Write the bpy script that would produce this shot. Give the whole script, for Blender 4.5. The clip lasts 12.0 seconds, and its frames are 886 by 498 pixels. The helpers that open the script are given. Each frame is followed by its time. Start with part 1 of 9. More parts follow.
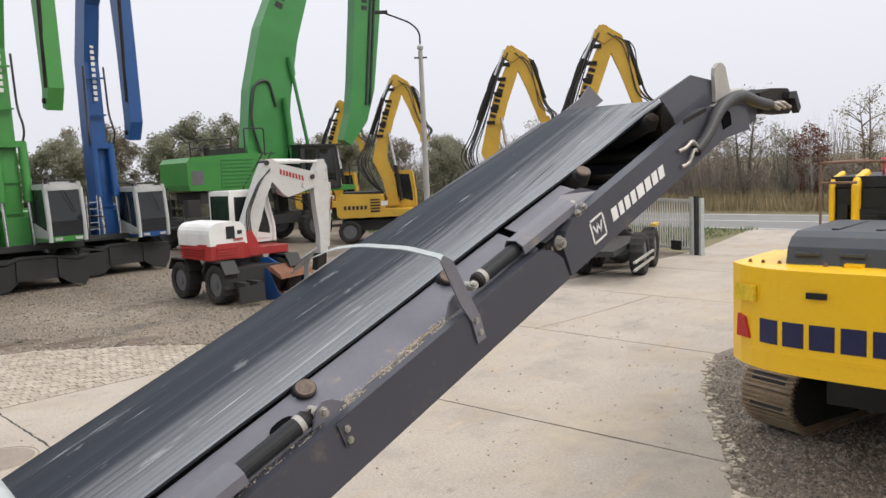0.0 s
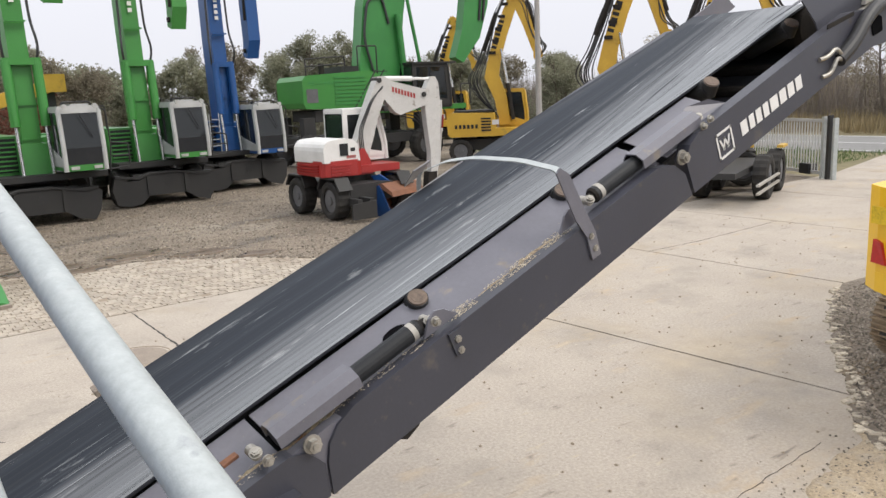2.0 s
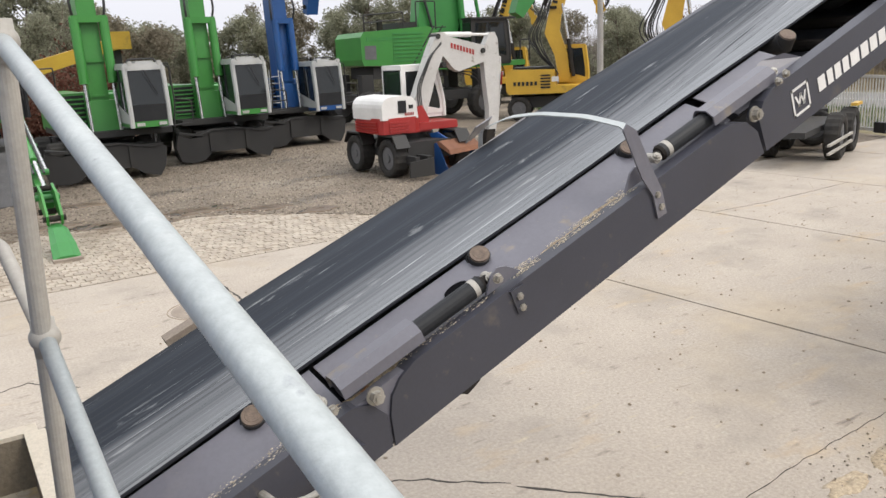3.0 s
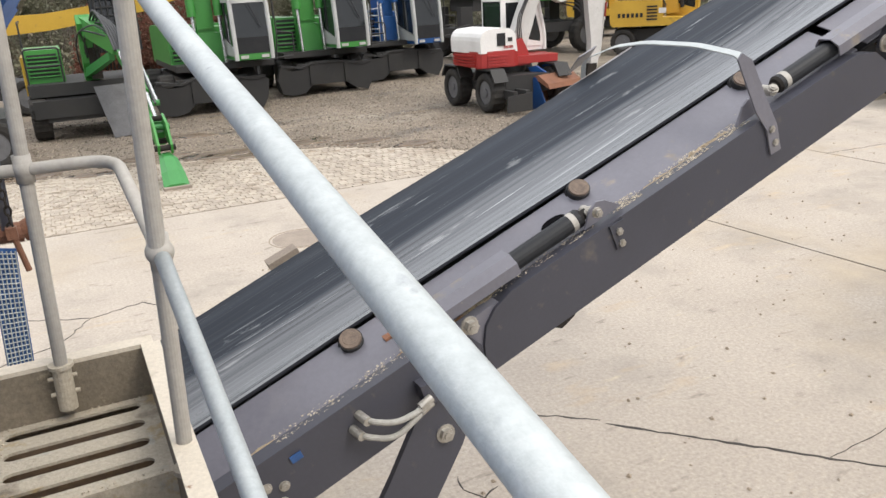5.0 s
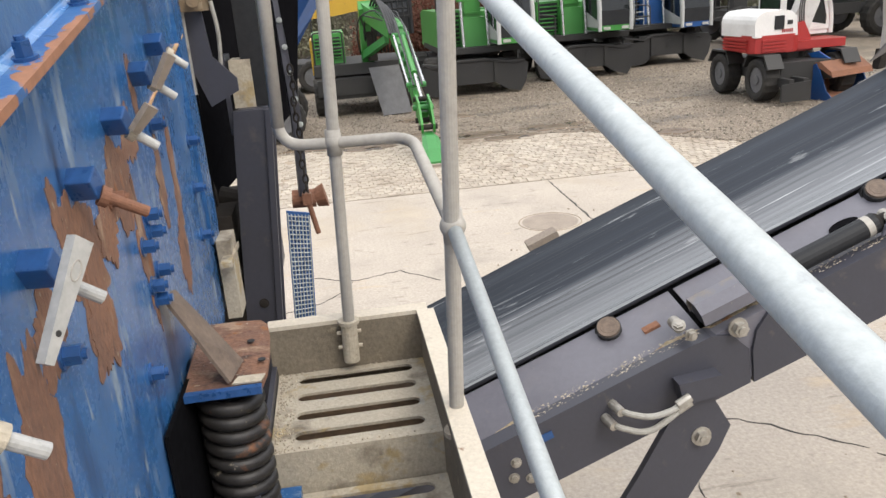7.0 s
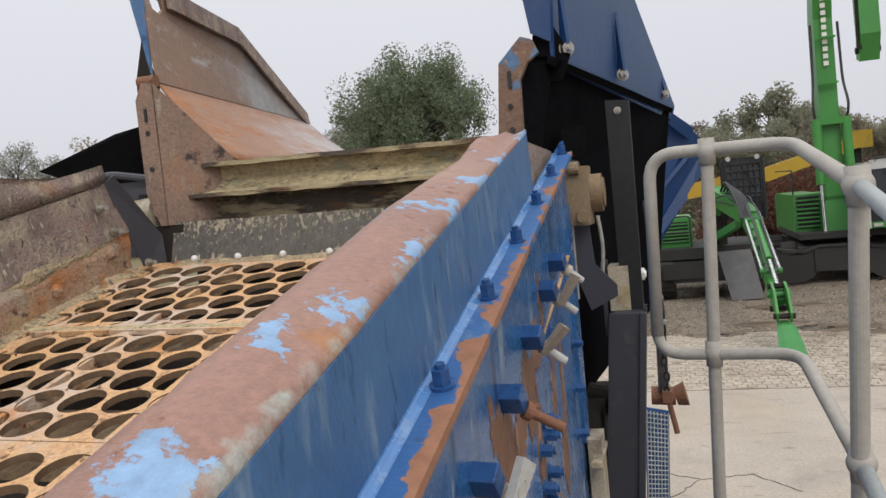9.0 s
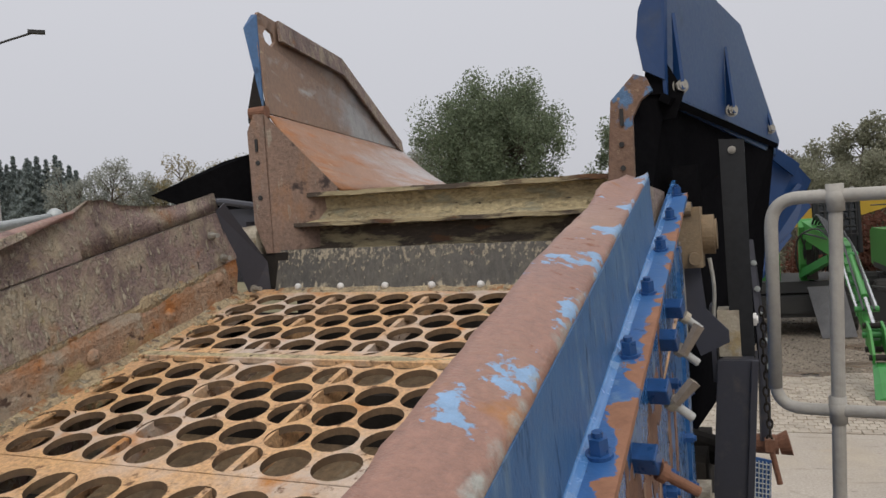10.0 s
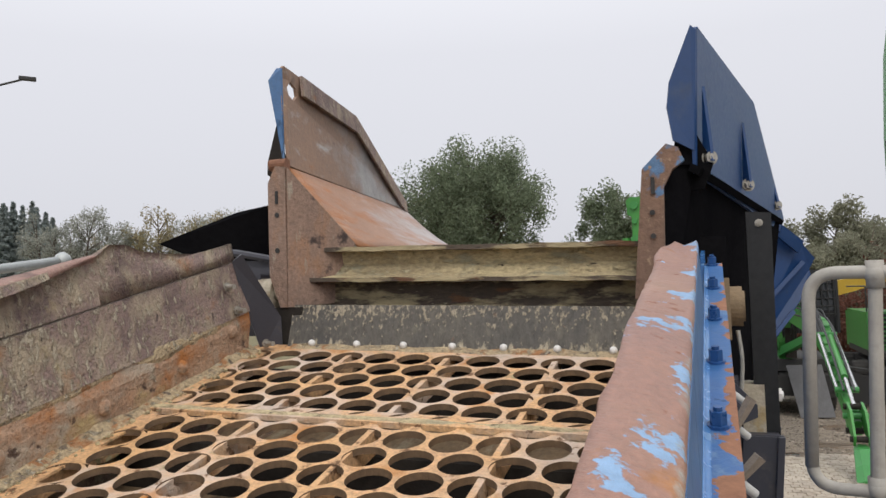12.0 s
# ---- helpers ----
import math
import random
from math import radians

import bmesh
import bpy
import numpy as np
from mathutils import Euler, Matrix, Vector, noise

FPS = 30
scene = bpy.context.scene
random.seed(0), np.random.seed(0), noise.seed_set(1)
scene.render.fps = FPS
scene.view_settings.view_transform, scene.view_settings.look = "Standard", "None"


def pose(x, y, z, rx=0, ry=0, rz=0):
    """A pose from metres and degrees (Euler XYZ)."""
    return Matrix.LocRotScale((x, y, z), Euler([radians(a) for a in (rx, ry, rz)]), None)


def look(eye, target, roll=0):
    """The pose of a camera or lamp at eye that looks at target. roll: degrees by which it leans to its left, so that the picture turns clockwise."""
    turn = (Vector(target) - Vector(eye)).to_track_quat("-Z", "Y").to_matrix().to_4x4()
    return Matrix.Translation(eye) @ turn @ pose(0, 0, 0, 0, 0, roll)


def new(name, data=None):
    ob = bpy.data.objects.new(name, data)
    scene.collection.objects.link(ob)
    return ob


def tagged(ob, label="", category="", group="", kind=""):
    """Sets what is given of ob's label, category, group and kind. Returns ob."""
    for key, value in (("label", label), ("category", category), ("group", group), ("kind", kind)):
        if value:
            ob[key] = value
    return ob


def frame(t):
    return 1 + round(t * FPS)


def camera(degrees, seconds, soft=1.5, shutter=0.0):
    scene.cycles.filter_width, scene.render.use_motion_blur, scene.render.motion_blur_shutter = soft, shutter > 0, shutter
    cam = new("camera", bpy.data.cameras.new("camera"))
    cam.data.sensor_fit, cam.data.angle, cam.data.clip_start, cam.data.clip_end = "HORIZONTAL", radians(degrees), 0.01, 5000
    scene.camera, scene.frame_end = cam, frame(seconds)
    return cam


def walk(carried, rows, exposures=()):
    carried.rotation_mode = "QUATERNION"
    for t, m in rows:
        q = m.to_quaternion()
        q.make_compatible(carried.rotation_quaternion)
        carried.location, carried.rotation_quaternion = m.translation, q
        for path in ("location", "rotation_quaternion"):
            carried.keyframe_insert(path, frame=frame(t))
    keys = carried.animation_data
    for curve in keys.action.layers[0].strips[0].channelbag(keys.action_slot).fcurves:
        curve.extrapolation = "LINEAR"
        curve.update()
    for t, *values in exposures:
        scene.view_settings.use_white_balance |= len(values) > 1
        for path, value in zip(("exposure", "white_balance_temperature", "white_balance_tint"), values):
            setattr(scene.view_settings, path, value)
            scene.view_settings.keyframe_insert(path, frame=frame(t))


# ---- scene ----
cam = camera(59.3, 12.0)
PATH = [
    (0, (0.099, -0.098, 2.997), (1.52, 1.295, 2.79), -2.5),
    (0.5, (0.099, -0.092, 2.989), (1.491, 1.326, 2.76), -2.0),
    (1, (0.106, -0.074, 2.972), (1.438, 1.391, 2.689), -2.3),
    (1.5, (0.112, -0.064, 2.965), (1.368, 1.453, 2.62), -2.6),
    (2, (0.118, -0.048, 2.955), (1.304, 1.513, 2.56), -2.6),
    (2.5, (0.109, -0.03, 2.948), (1.225, 1.567, 2.496), -2.6),
    (3, (0.099, -0.028, 2.947), (1.152, 1.6, 2.455), -2.8),
    (3.2, (0.087, -0.036, 2.951), (1.124, 1.598, 2.447), -2.7),
    (5, (0.092, -0.013, 2.924), (0.908, 1.699, 2.289), -3.3),
    (5.5, (0.087, -0.003, 2.91), (0.837, 1.719, 2.224), -3.2),
    (6, (0.073, 0.0, 2.906), (0.752, 1.735, 2.18), -2.9),
    (6.5, (0.052, -0.01, 2.909), (0.581, 1.782, 2.196), -3.2),
    (7, (0.01, 0.0, 2.933), (0.238, 1.883, 2.301), -4.5),
    (7.5, (-0.025, -0.022, 2.957), (-0.048, 1.917, 2.467), -5.5),
    (7.7, (-0.03, -0.036, 2.967), (-0.139, 1.914, 2.534), -5.6),
    (9.3, (-0.106, -0.084, 3.065), (-0.755, 1.807, 2.997), -5.9),
    (9.5, (-0.12, -0.09, 3.083), (-0.809, 1.787, 3.036), -5.9),
    (10, (-0.179, -0.086, 3.082), (-0.921, 1.771, 3.039), -4.0),
    (10.5, (-0.247, -0.115, 3.081), (-1.0, 1.738, 3.05), -2.1),
    (11, (-0.278, -0.111, 3.094), (-1.028, 1.742, 3.126), -1.7),
    (11.5, (-0.304, -0.1, 3.09), (-1.012, 1.768, 3.19), -1.8),
    (12, (-0.333, -0.103, 3.078), (-1.011, 1.775, 3.196), -1.6),
]
walk(cam, [(t, look(eye, aim, lean)) for t, eye, aim, lean in PATH],
     [(0, 0.27), (1, 0.36), (2.5, 0.38), (3, 0.42), (5, 0.6), (6.5, 0.68), (7.7, 0.68), (9.3, -0.08), (9.5, -0.12), (10.0, -0.28), (10.5, 0.13), (11, 0.17), (12, 0.04)])

# ---- world and light: a bright overcast autumn sky ----
world = bpy.data.worlds.new("overcast_sky")
scene.world = world
world.use_nodes = True
wn, wl = world.node_tree.nodes, world.node_tree.links
sky = wn.new("ShaderNodeTexSky")
sky.sky_type = "NISHITA"
sky.sun_disc = False
sky.sun_elevation, sky.sun_rotation = radians(48), radians(150)
sky.dust_density, sky.air_density = 6.0, 1.0
coord = wn.new("ShaderNodeTexCoord")
split = wn.new("ShaderNodeSeparateXYZ")
wl.new(coord.outputs["Generated"], split.inputs[0])
cloud = wn.new("ShaderNodeValToRGB")
cloud.color_ramp.elements[0].position, cloud.color_ramp.elements[0].color = 0.0, (6.9, 6.95, 7.5, 1)
cloud.color_ramp.elements[1].position, cloud.color_ramp.elements[1].color = 0.75, (13.5, 13.6, 14.2, 1)
mid = cloud.color_ramp.elements.new(0.3)
mid.color = (8.0, 8.05, 8.6, 1)
wl.new(split.outputs["Z"], cloud.inputs["Fac"])
veil = wn.new("ShaderNodeMixRGB")
veil.inputs["Fac"].default_value = 0.93
wl.new(sky.outputs["Color"], veil.inputs["Color1"])
wl.new(cloud.outputs["Color"], veil.inputs["Color2"])
back = wn["Background"]
back.inputs["Strength"].default_value = 0.1
wl.new(veil.outputs["Color"], back.inputs["Color"])
sun = new("sun", bpy.data.lights.new("sun", "SUN"))
sun.data.energy, sun.data.angle, sun.data.color = 1.2, radians(25), (1.0, 0.93, 0.83)
sun.matrix_world = look((0, 0, 0), (-0.35, 0.58, -0.75))


# ---- materials ----
def surf(name, c1, c2=None, rough=0.6, metal=0.0, s1=2.0, s2=45.0, bump=0.15, grain=0.25, patches=(), rvar=0.12, stretch=(1, 1, 1), island=0.0, spec=0.5):
    """A surface with blotches (s1) and grain (s2). patches: (colour, scale, threshold, softness, rough, height) layers of wear."""
    m = bpy.data.materials.new(name)
    m.use_nodes = True
    n, l = m.node_tree.nodes, m.node_tree.links
    b = n["Principled BSDF"]
    c2 = c2 or tuple(v * 0.7 for v in c1)
    tc = n.new("ShaderNodeTexCoord")
    mp = n.new("ShaderNodeMapping")
    mp.inputs["Scale"].default_value = stretch
    l.new(tc.outputs["Object"], mp.inputs["Vector"])

    def noise_at(scale, detail=5.0, rough_n=0.6, seed=0.0, runs=None):
        t = n.new("ShaderNodeTexNoise")
        t.noise_dimensions = "4D"
        t.inputs["W"].default_value = seed
        t.inputs["Scale"].default_value, t.inputs["Detail"].default_value, t.inputs["Roughness"].default_value = scale, detail, rough_n
        if runs:
            own = n.new("ShaderNodeMapping")
            own.inputs["Scale"].default_value = runs
            l.new(tc.outputs["Object"], own.inputs["Vector"])
            l.new(own.outputs["Vector"], t.inputs["Vector"])
        else:
            l.new(mp.outputs["Vector"], t.inputs["Vector"])
        return t.outputs["Fac"]

    def ramp(fac, a, z):
        r = n.new("ShaderNodeMapRange")
        r.inputs["From Min"].default_value, r.inputs["From Max"].default_value = a, z
        l.new(fac, r.inputs["Value"])
        return r.outputs["Result"]

    def mix(fac, a, z, kind="MIX"):
        x = n.new("ShaderNodeMixRGB")
        x.blend_type = kind
        if isinstance(fac, float):
            x.inputs["Fac"].default_value = fac
        else:
            l.new(fac, x.inputs["Fac"])
        for sock, v in (("Color1", a), ("Color2", z)):
            if isinstance(v, tuple):
                x.inputs[sock].default_value = (*v, 1)
            else:
                l.new(v, x.inputs[sock])
        return x.outputs["Color"]

    def value(fac, a, z):
        r = n.new("ShaderNodeMapRange")
        r.inputs["To Min"].default_value, r.inputs["To Max"].default_value = a, z
        l.new(fac, r.inputs["Value"])
        return r.outputs["Result"]

    big, fine = noise_at(s1), noise_at(s2, 3.0, 0.7, 3.0)
    col = mix(ramp(big, 0.3, 0.7), c1, c2)
    grey = n.new("ShaderNodeMapRange")
    grey.inputs["From Min"].default_value, grey.inputs["From Max"].default_value = 0.25, 0.75
    grey.inputs["To Min"].default_value, grey.inputs["To Max"].default_value = 1 - grain, 1 + grain
    l.new(fine, grey.inputs["Value"])
    mul = n.new("ShaderNodeVectorMath")
    mul.operation = "SCALE"
    l.new(col, mul.inputs[0])
    l.new(grey.outputs["Result"], mul.inputs["Scale"])
    col = mul.outputs["Vector"]
    if island:
        info = n.new("ShaderNodeObjectInfo")
        geo = n.new("ShaderNodeNewGeometry")
        add = n.new("ShaderNodeMath")
        add.operation = "ADD"
        l.new(info.outputs["Random"], add.inputs[0])
        l.new(geo.outputs["Random Per Island"], add.inputs[1])
        frac = n.new("ShaderNodeMath")
        frac.operation = "FRACT"
        l.new(add.outputs[0], frac.inputs[0])
        mul2 = n.new("ShaderNodeVectorMath")
        mul2.operation = "SCALE"
        l.new(col, mul2.inputs[0])
        l.new(value(frac.outputs[0], 1 - island, 1 + island), mul2.inputs["Scale"])
        col = mul2.outputs["Vector"]
    rg = value(fine, max(0.03, rough - rvar), min(1.0, rough + rvar))
    height = fine
    for k, (pc, sc, th, soft, pr, ph, *lead) in enumerate(patches):
        sc, runs = sc if isinstance(sc, tuple) else (sc, None)
        f = noise_at(sc, 8.0, 0.62, 7.0 + k, runs)
        if lead:
            # wear and tone that gather along one edge: axis, where they start and end, by how much
            axis, lo, hi, amount = lead[0]
            sep = n.new("ShaderNodeSeparateXYZ")
            l.new(tc.outputs["Object"], sep.inputs[0])
            edge = n.new("ShaderNodeMapRange")
            edge.inputs["From Min"].default_value, edge.inputs["From Max"].default_value = lo, hi
            edge.inputs["To Max"].default_value = amount
            l.new(sep.outputs[axis], edge.inputs["Value"])
            plus = n.new("ShaderNodeMath")
            l.new(f, plus.inputs[0])
            l.new(edge.outputs["Result"], plus.inputs[1])
            f = plus.outputs[0]
        f = ramp(f, th, th + soft)
        c = n.new("ShaderNodeClamp")
        l.new(f, c.inputs["Value"])
        f = c.outputs["Result"]
        pcol = mix(ramp(noise_at(sc * 4, 4.0, 0.7, 11.0 + k), 0.3, 0.7), pc, tuple(v * 0.62 for v in pc))
        col = mix(f, col, pcol)
        rm = n.new("ShaderNodeMix")
        l.new(f, rm.inputs["Factor"])
        l.new(rg, rm.inputs["A"])
        rm.inputs["B"].default_value = pr
        rg = rm.outputs["Result"]
        hm = n.new("ShaderNodeMath")
        hm.operation = "MULTIPLY_ADD"
        l.new(f, hm.inputs[0])
        hm.inputs[1].default_value = ph
        l.new(height, hm.inputs[2])
        height = hm.outputs[0]
    l.new(col, b.inputs["Base Color"])
    l.new(rg, b.inputs["Roughness"])
    b.inputs["Metallic"].default_value = metal
    b.inputs["Specular IOR Level"].default_value = spec
    if bump:
        bp = n.new("ShaderNodeBump")
        bp.inputs["Strength"].default_value, bp.inputs["Distance"].default_value = bump, 0.01
        l.new(height, bp.inputs["Height"])
        l.new(bp.outputs["Normal"], b.inputs["Normal"])
    return m


RUST = (0.20, 0.075, 0.03)
M = {
    "concrete": surf("concrete", (0.42, 0.37, 0.31), (0.35, 0.305, 0.255), 0.9, s1=0.8, s2=34, bump=0.4, grain=0.26,
                     patches=(((0.325, 0.29, 0.245), 0.9, 0.53, 0.22, 0.9, 0.05), ((0.52, 0.405, 0.27), (1.1, (0.6, 1.6, 1)), 0.58, 0.12, 0.95, 0.1), ((0.30, 0.262, 0.215), (5.0, (0.7, 1.8, 1)), 0.59, 0.10, 0.9, 0.1), ((0.53, 0.45, 0.34), (4.0, (0.6, 2.2, 1)), 0.61, 0.08, 0.9, 0.1), ((0.49, 0.44, 0.37), 9.0, 0.62, 0.06, 0.9, 0.1), ((0.46, 0.385, 0.285), (0.35, (1, 1, 1)), 0.52, 0.16, 0.9, 0.1), ((0.17, 0.14, 0.11), 22.0, 0.675, 0.04, 0.9, 0.3), ((0.56, 0.49, 0.38), (12.0, (0.5, 1.8, 1)), 0.635, 0.05, 0.9, 0.1), ((0.27, 0.235, 0.195), (2.2, (0.35, 2.6, 1)), 0.63, 0.06, 0.9, 0.1))),
    "crack": surf("crack_dirt", (0.05, 0.045, 0.04), None, 0.95, s1=6, bump=0.1),
    "cobble": surf("cobble_stone", (0.42, 0.37, 0.305), (0.33, 0.28, 0.22), 0.85, s1=0.7, s2=60, bump=0.4, grain=0.25, island=0.13,
                   patches=(((0.25, 0.195, 0.14), 0.6, 0.55, 0.12, 0.9, 0.1), ((0.22, 0.17, 0.12), 2.4, 0.58, 0.10, 0.9, 0.1))),
    "earth": surf("damp_earth", (0.32, 0.26, 0.195), (0.25, 0.20, 0.145), 0.9, s1=0.6, s2=40, bump=0.5, grain=0.3),
    "gravel": surf("gravel_bed", (0.25, 0.205, 0.155), (0.135, 0.108, 0.08), 0.85, s1=0.35, s2=22, bump=1.0, grain=0.55,
                   patches=(((0.10, 0.082, 0.062), (0.5, (0.6, 1.6, 1)), 0.53, 0.10, 0.5, -0.3), ((0.33, 0.285, 0.225), (0.7, (0.5, 1.5, 1)), 0.56, 0.10, 0.9, 0.1), ((0.22, 0.165, 0.10), (0.9, (0.5, 1.5, 1)), 0.58, 0.08, 0.8, 0.0), ((0.40, 0.355, 0.29), 16.0, 0.60, 0.06, 0.9, 0.5), ((0.06, 0.05, 0.04), 18.0, 0.60, 0.06, 0.9, -0.5))),
    "stone": surf("gravel_stone", (0.30, 0.255, 0.205), (0.16, 0.135, 0.105), 0.85, s1=8, bump=0.2, island=0.6),
    "asphalt": surf("asphalt", (0.22, 0.215, 0.205), (0.17, 0.167, 0.16), 0.85, s1=0.4, s2=60, bump=0.3),
    "road_paint": surf("road_paint", (0.7, 0.7, 0.68), None, 0.7, s1=5),
    "grass": surf("grass_blade", (0.10, 0.17, 0.035), (0.06, 0.10, 0.03), 0.7, s1=1.0, bump=0, island=0.3),
    "dry_grass": surf("dry_grass", (0.28, 0.22, 0.12), (0.19, 0.15, 0.08), 0.85, s1=0.3, bump=0, island=0.35),
    "meadow": surf("meadow", (0.14, 0.13, 0.06), (0.20, 0.16, 0.09), 0.95, s1=0.08, s2=3, bump=0.5, grain=0.4),
    "anthracite": surf("anthracite_paint", (0.053, 0.054, 0.069), (0.043, 0.044, 0.056), 0.45, s1=2, s2=70, bump=0.05, grain=0.08,
                       patches=(((0.20, 0.17, 0.135), 3.5, 0.62, 0.14, 0.9, 0.05), ((0.14, 0.125, 0.11), 12.0, 0.62, 0.10, 0.9, 0.05))),
    "plate_grey": surf("side_plate_paint", (0.15, 0.148, 0.172), (0.12, 0.118, 0.138), 0.36, s1=3, s2=50, bump=0.04, grain=0.08,
                       patches=(((0.22, 0.21, 0.225), 2.2, 0.50, 0.2, 0.6, 0.0), ((0.32, 0.27, 0.20), 5.0, 0.60, 0.1, 0.9, 0.1), ((0.34, 0.31, 0.26), 50.0, 0.66, 0.05, 0.9, 0.1), (RUST, 7.0, 0.70, 0.03, 0.9, 0.1))),
    "belt": surf("belt_rubber", (0.030, 0.037, 0.049), (0.020, 0.025, 0.034), 0.7, s1=1.2, s2=6, bump=0.12, grain=0.28, stretch=(0.05, 16.0, 5.0), spec=0.32,
                 patches=(((0.085, 0.095, 0.108), 1.5, 0.58, 0.14, 0.8, 0.05), ((0.18, 0.19, 0.205), 1.6, 0.66, 0.32, 0.8, 0.05, (1, 3.12, 2.80, 0.56)), ((0.31, 0.325, 0.34), 2.2, 0.72, 0.36, 0.8, 0.05, (1, 3.06, 2.62, 0.50)), ((0.050, 0.056, 0.064), (2.2, (0.07, 26.0, 8.0)), 0.55, 0.08, 0.7, 0.0), ((0.50, 0.52, 0.53), (3.0, (0.4, 16.0, 6.0)), 0.625, 0.08, 0.85, 0.0, (1, 3.2, 2.9, 0.02)), ((0.065, 0.07, 0.076), (4.0, (0.16, 34.0, 10.0)), 0.59, 0.06, 0.7, 0.0), ((0.40, 0.415, 0.42), (5.0, (0.5, 2.2, 2.2)), 0.63, 0.10, 0.85, 0.0, (1, 3.1, 2.8, 0.03)), ((0.46, 0.47, 0.45), 24.0, 0.68, 0.03, 0.95, 0.2))),
    "belt_edge": surf("frayed_belt_edge", (0.21, 0.195, 0.165), (0.14, 0.13, 0.11), 0.9, s1=9, s2=60, bump=0.3, grain=0.3),
    "belt_dark": surf("belt_flank_rubber", (0.026, 0.028, 0.036), (0.016, 0.017, 0.022), 0.85, s1=1.2, s2=6, bump=0.1, grain=0.3, stretch=(0.05, 16.0, 9.0), spec=0.3),
    "rubber": surf("black_rubber", (0.018, 0.018, 0.019), (0.03, 0.029, 0.028), 0.65, s1=8, bump=0.15),
    "dusty_rubber": surf("dusty_rubber", (0.075, 0.072, 0.068), (0.12, 0.11, 0.092), 0.8, s1=6, s2=70, bump=0.6, grain=0.4, stretch=(1, 1, 0.35),
                         patches=(((0.19, 0.175, 0.145), (26.0, (1, 1, 0.5)), 0.53, 0.14, 0.9, 0.1), ((0.46, 0.40, 0.30), (72.0, (1, 1, 0.6)), 0.60, 0.08, 0.95, 0.6, (2, 2.955, 3.03, 0.11)), ((0.50, 0.44, 0.33), 34.0, 0.65, 0.07, 0.95, 0.9, (2, 2.95, 2.90, 0.17)), ((0.24, 0.10, 0.05), 18.0, 0.66, 0.06, 0.9, 0.2, (2, 2.94, 2.90, 0.06)))),
    "galv": surf("galvanised_steel", (0.47, 0.50, 0.49), (0.38, 0.41, 0.41), 0.5, 0.3, s1=9, s2=110, bump=0.08, grain=0.14,
                 patches=(((0.60, 0.63, 0.62), 11.0, 0.55, 0.08, 0.5, 0.02), ((0.38, 0.40, 0.42), 14.0, 0.60, 0.06, 0.5, 0.02))),
    "beige": surf("sand_coloured_paint", (0.47, 0.42, 0.33), (0.39, 0.34, 0.26), 0.75, s1=3, s2=90, bump=0.35, grain=0.22,
                  patches=(((0.22, 0.185, 0.14), 5.0, 0.54, 0.1, 0.9, 0.15), ((0.46, 0.36, 0.20), 7.0, 0.575, 0.06, 0.95, 0.3), ((0.50, 0.47, 0.40), 9.0, 0.60, 0.06, 0.9, 0.1), ((0.16, 0.13, 0.10), 60.0, 0.645, 0.05, 0.9, 0.2), ((0.24, 0.11, 0.05), 10.0, 0.68, 0.04, 0.9, 0.1))),
    "rim_paint": surf("pale_rim_paint", (0.60, 0.54, 0.44), (0.52, 0.46, 0.37), 0.7, s1=3, s2=80, bump=0.2, grain=0.14,
                      patches=(((0.36, 0.30, 0.21), 7.0, 0.62, 0.10, 0.9, 0.1), ((0.24, 0.13, 0.07), 12.0, 0.70, 0.04, 0.9, 0.1))),
    # darker copy of the sand paint: the walls' shade mixed in with dirt
    "beige_shaded_dirty": surf("shaded_dirty_sand_paint", (0.22, 0.185, 0.135), (0.155, 0.13, 0.095), 0.85, s1=5, s2=70, bump=0.35, grain=0.28,
                        patches=(((0.13, 0.105, 0.075), 7.0, 0.57, 0.12, 0.9, 0.1), ((0.36, 0.31, 0.22), 12.0, 0.62, 0.06, 0.95, 0.3))),
    "dust": surf("caked_pale_dust", (0.47, 0.38, 0.24), (0.33, 0.25, 0.155), 0.95, s1=14, s2=110, bump=1.0, grain=0.5,
                 patches=(((0.40, 0.19, 0.08), 14.0, 0.53, 0.08, 0.9, -0.2), ((0.16, 0.13, 0.11), 24.0, 0.58, 0.08, 0.9, -0.3), ((0.52, 0.46, 0.35), 50.0, 0.56, 0.06, 0.95, 0.6))),
    "grit": surf("pale_grit", (0.52, 0.46, 0.36), (0.34, 0.29, 0.22), 0.95, s1=30, bump=0, island=0.3),
    "rail_paint": surf("dusty_rail_paint", (0.40, 0.38, 0.34), (0.32, 0.30, 0.265), 0.6, s1=5, s2=60, bump=0.1, grain=0.12),
    "bolt": surf("zinc_bolt", (0.44, 0.42, 0.38), (0.27, 0.25, 0.21), 0.4, 0.5, s1=20, bump=0.05),
    "rusty_cap": surf("rusty_cap", (0.20, 0.15, 0.115), (0.13, 0.10, 0.08), 0.8, 0.2, s1=20, s2=80, bump=0.2),
    "chrome": surf("cylinder_rod", (0.7, 0.7, 0.7), None, 0.25, 0.8, s1=5, bump=0),
    "hose": surf("hydraulic_hose", (0.02, 0.02, 0.021), (0.035, 0.035, 0.036), 0.5, s1=10, bump=0.05),
    "pale_hose": surf("dusty_hose", (0.34, 0.33, 0.30), (0.26, 0.25, 0.22), 0.8, s1=12, bump=0.1),
    "deck": surf("rusty_punched_plate", (0.62, 0.37, 0.17), (0.52, 0.32, 0.18), 0.75, 0.0, s1=6, s2=90, bump=0.6, grain=0.42,
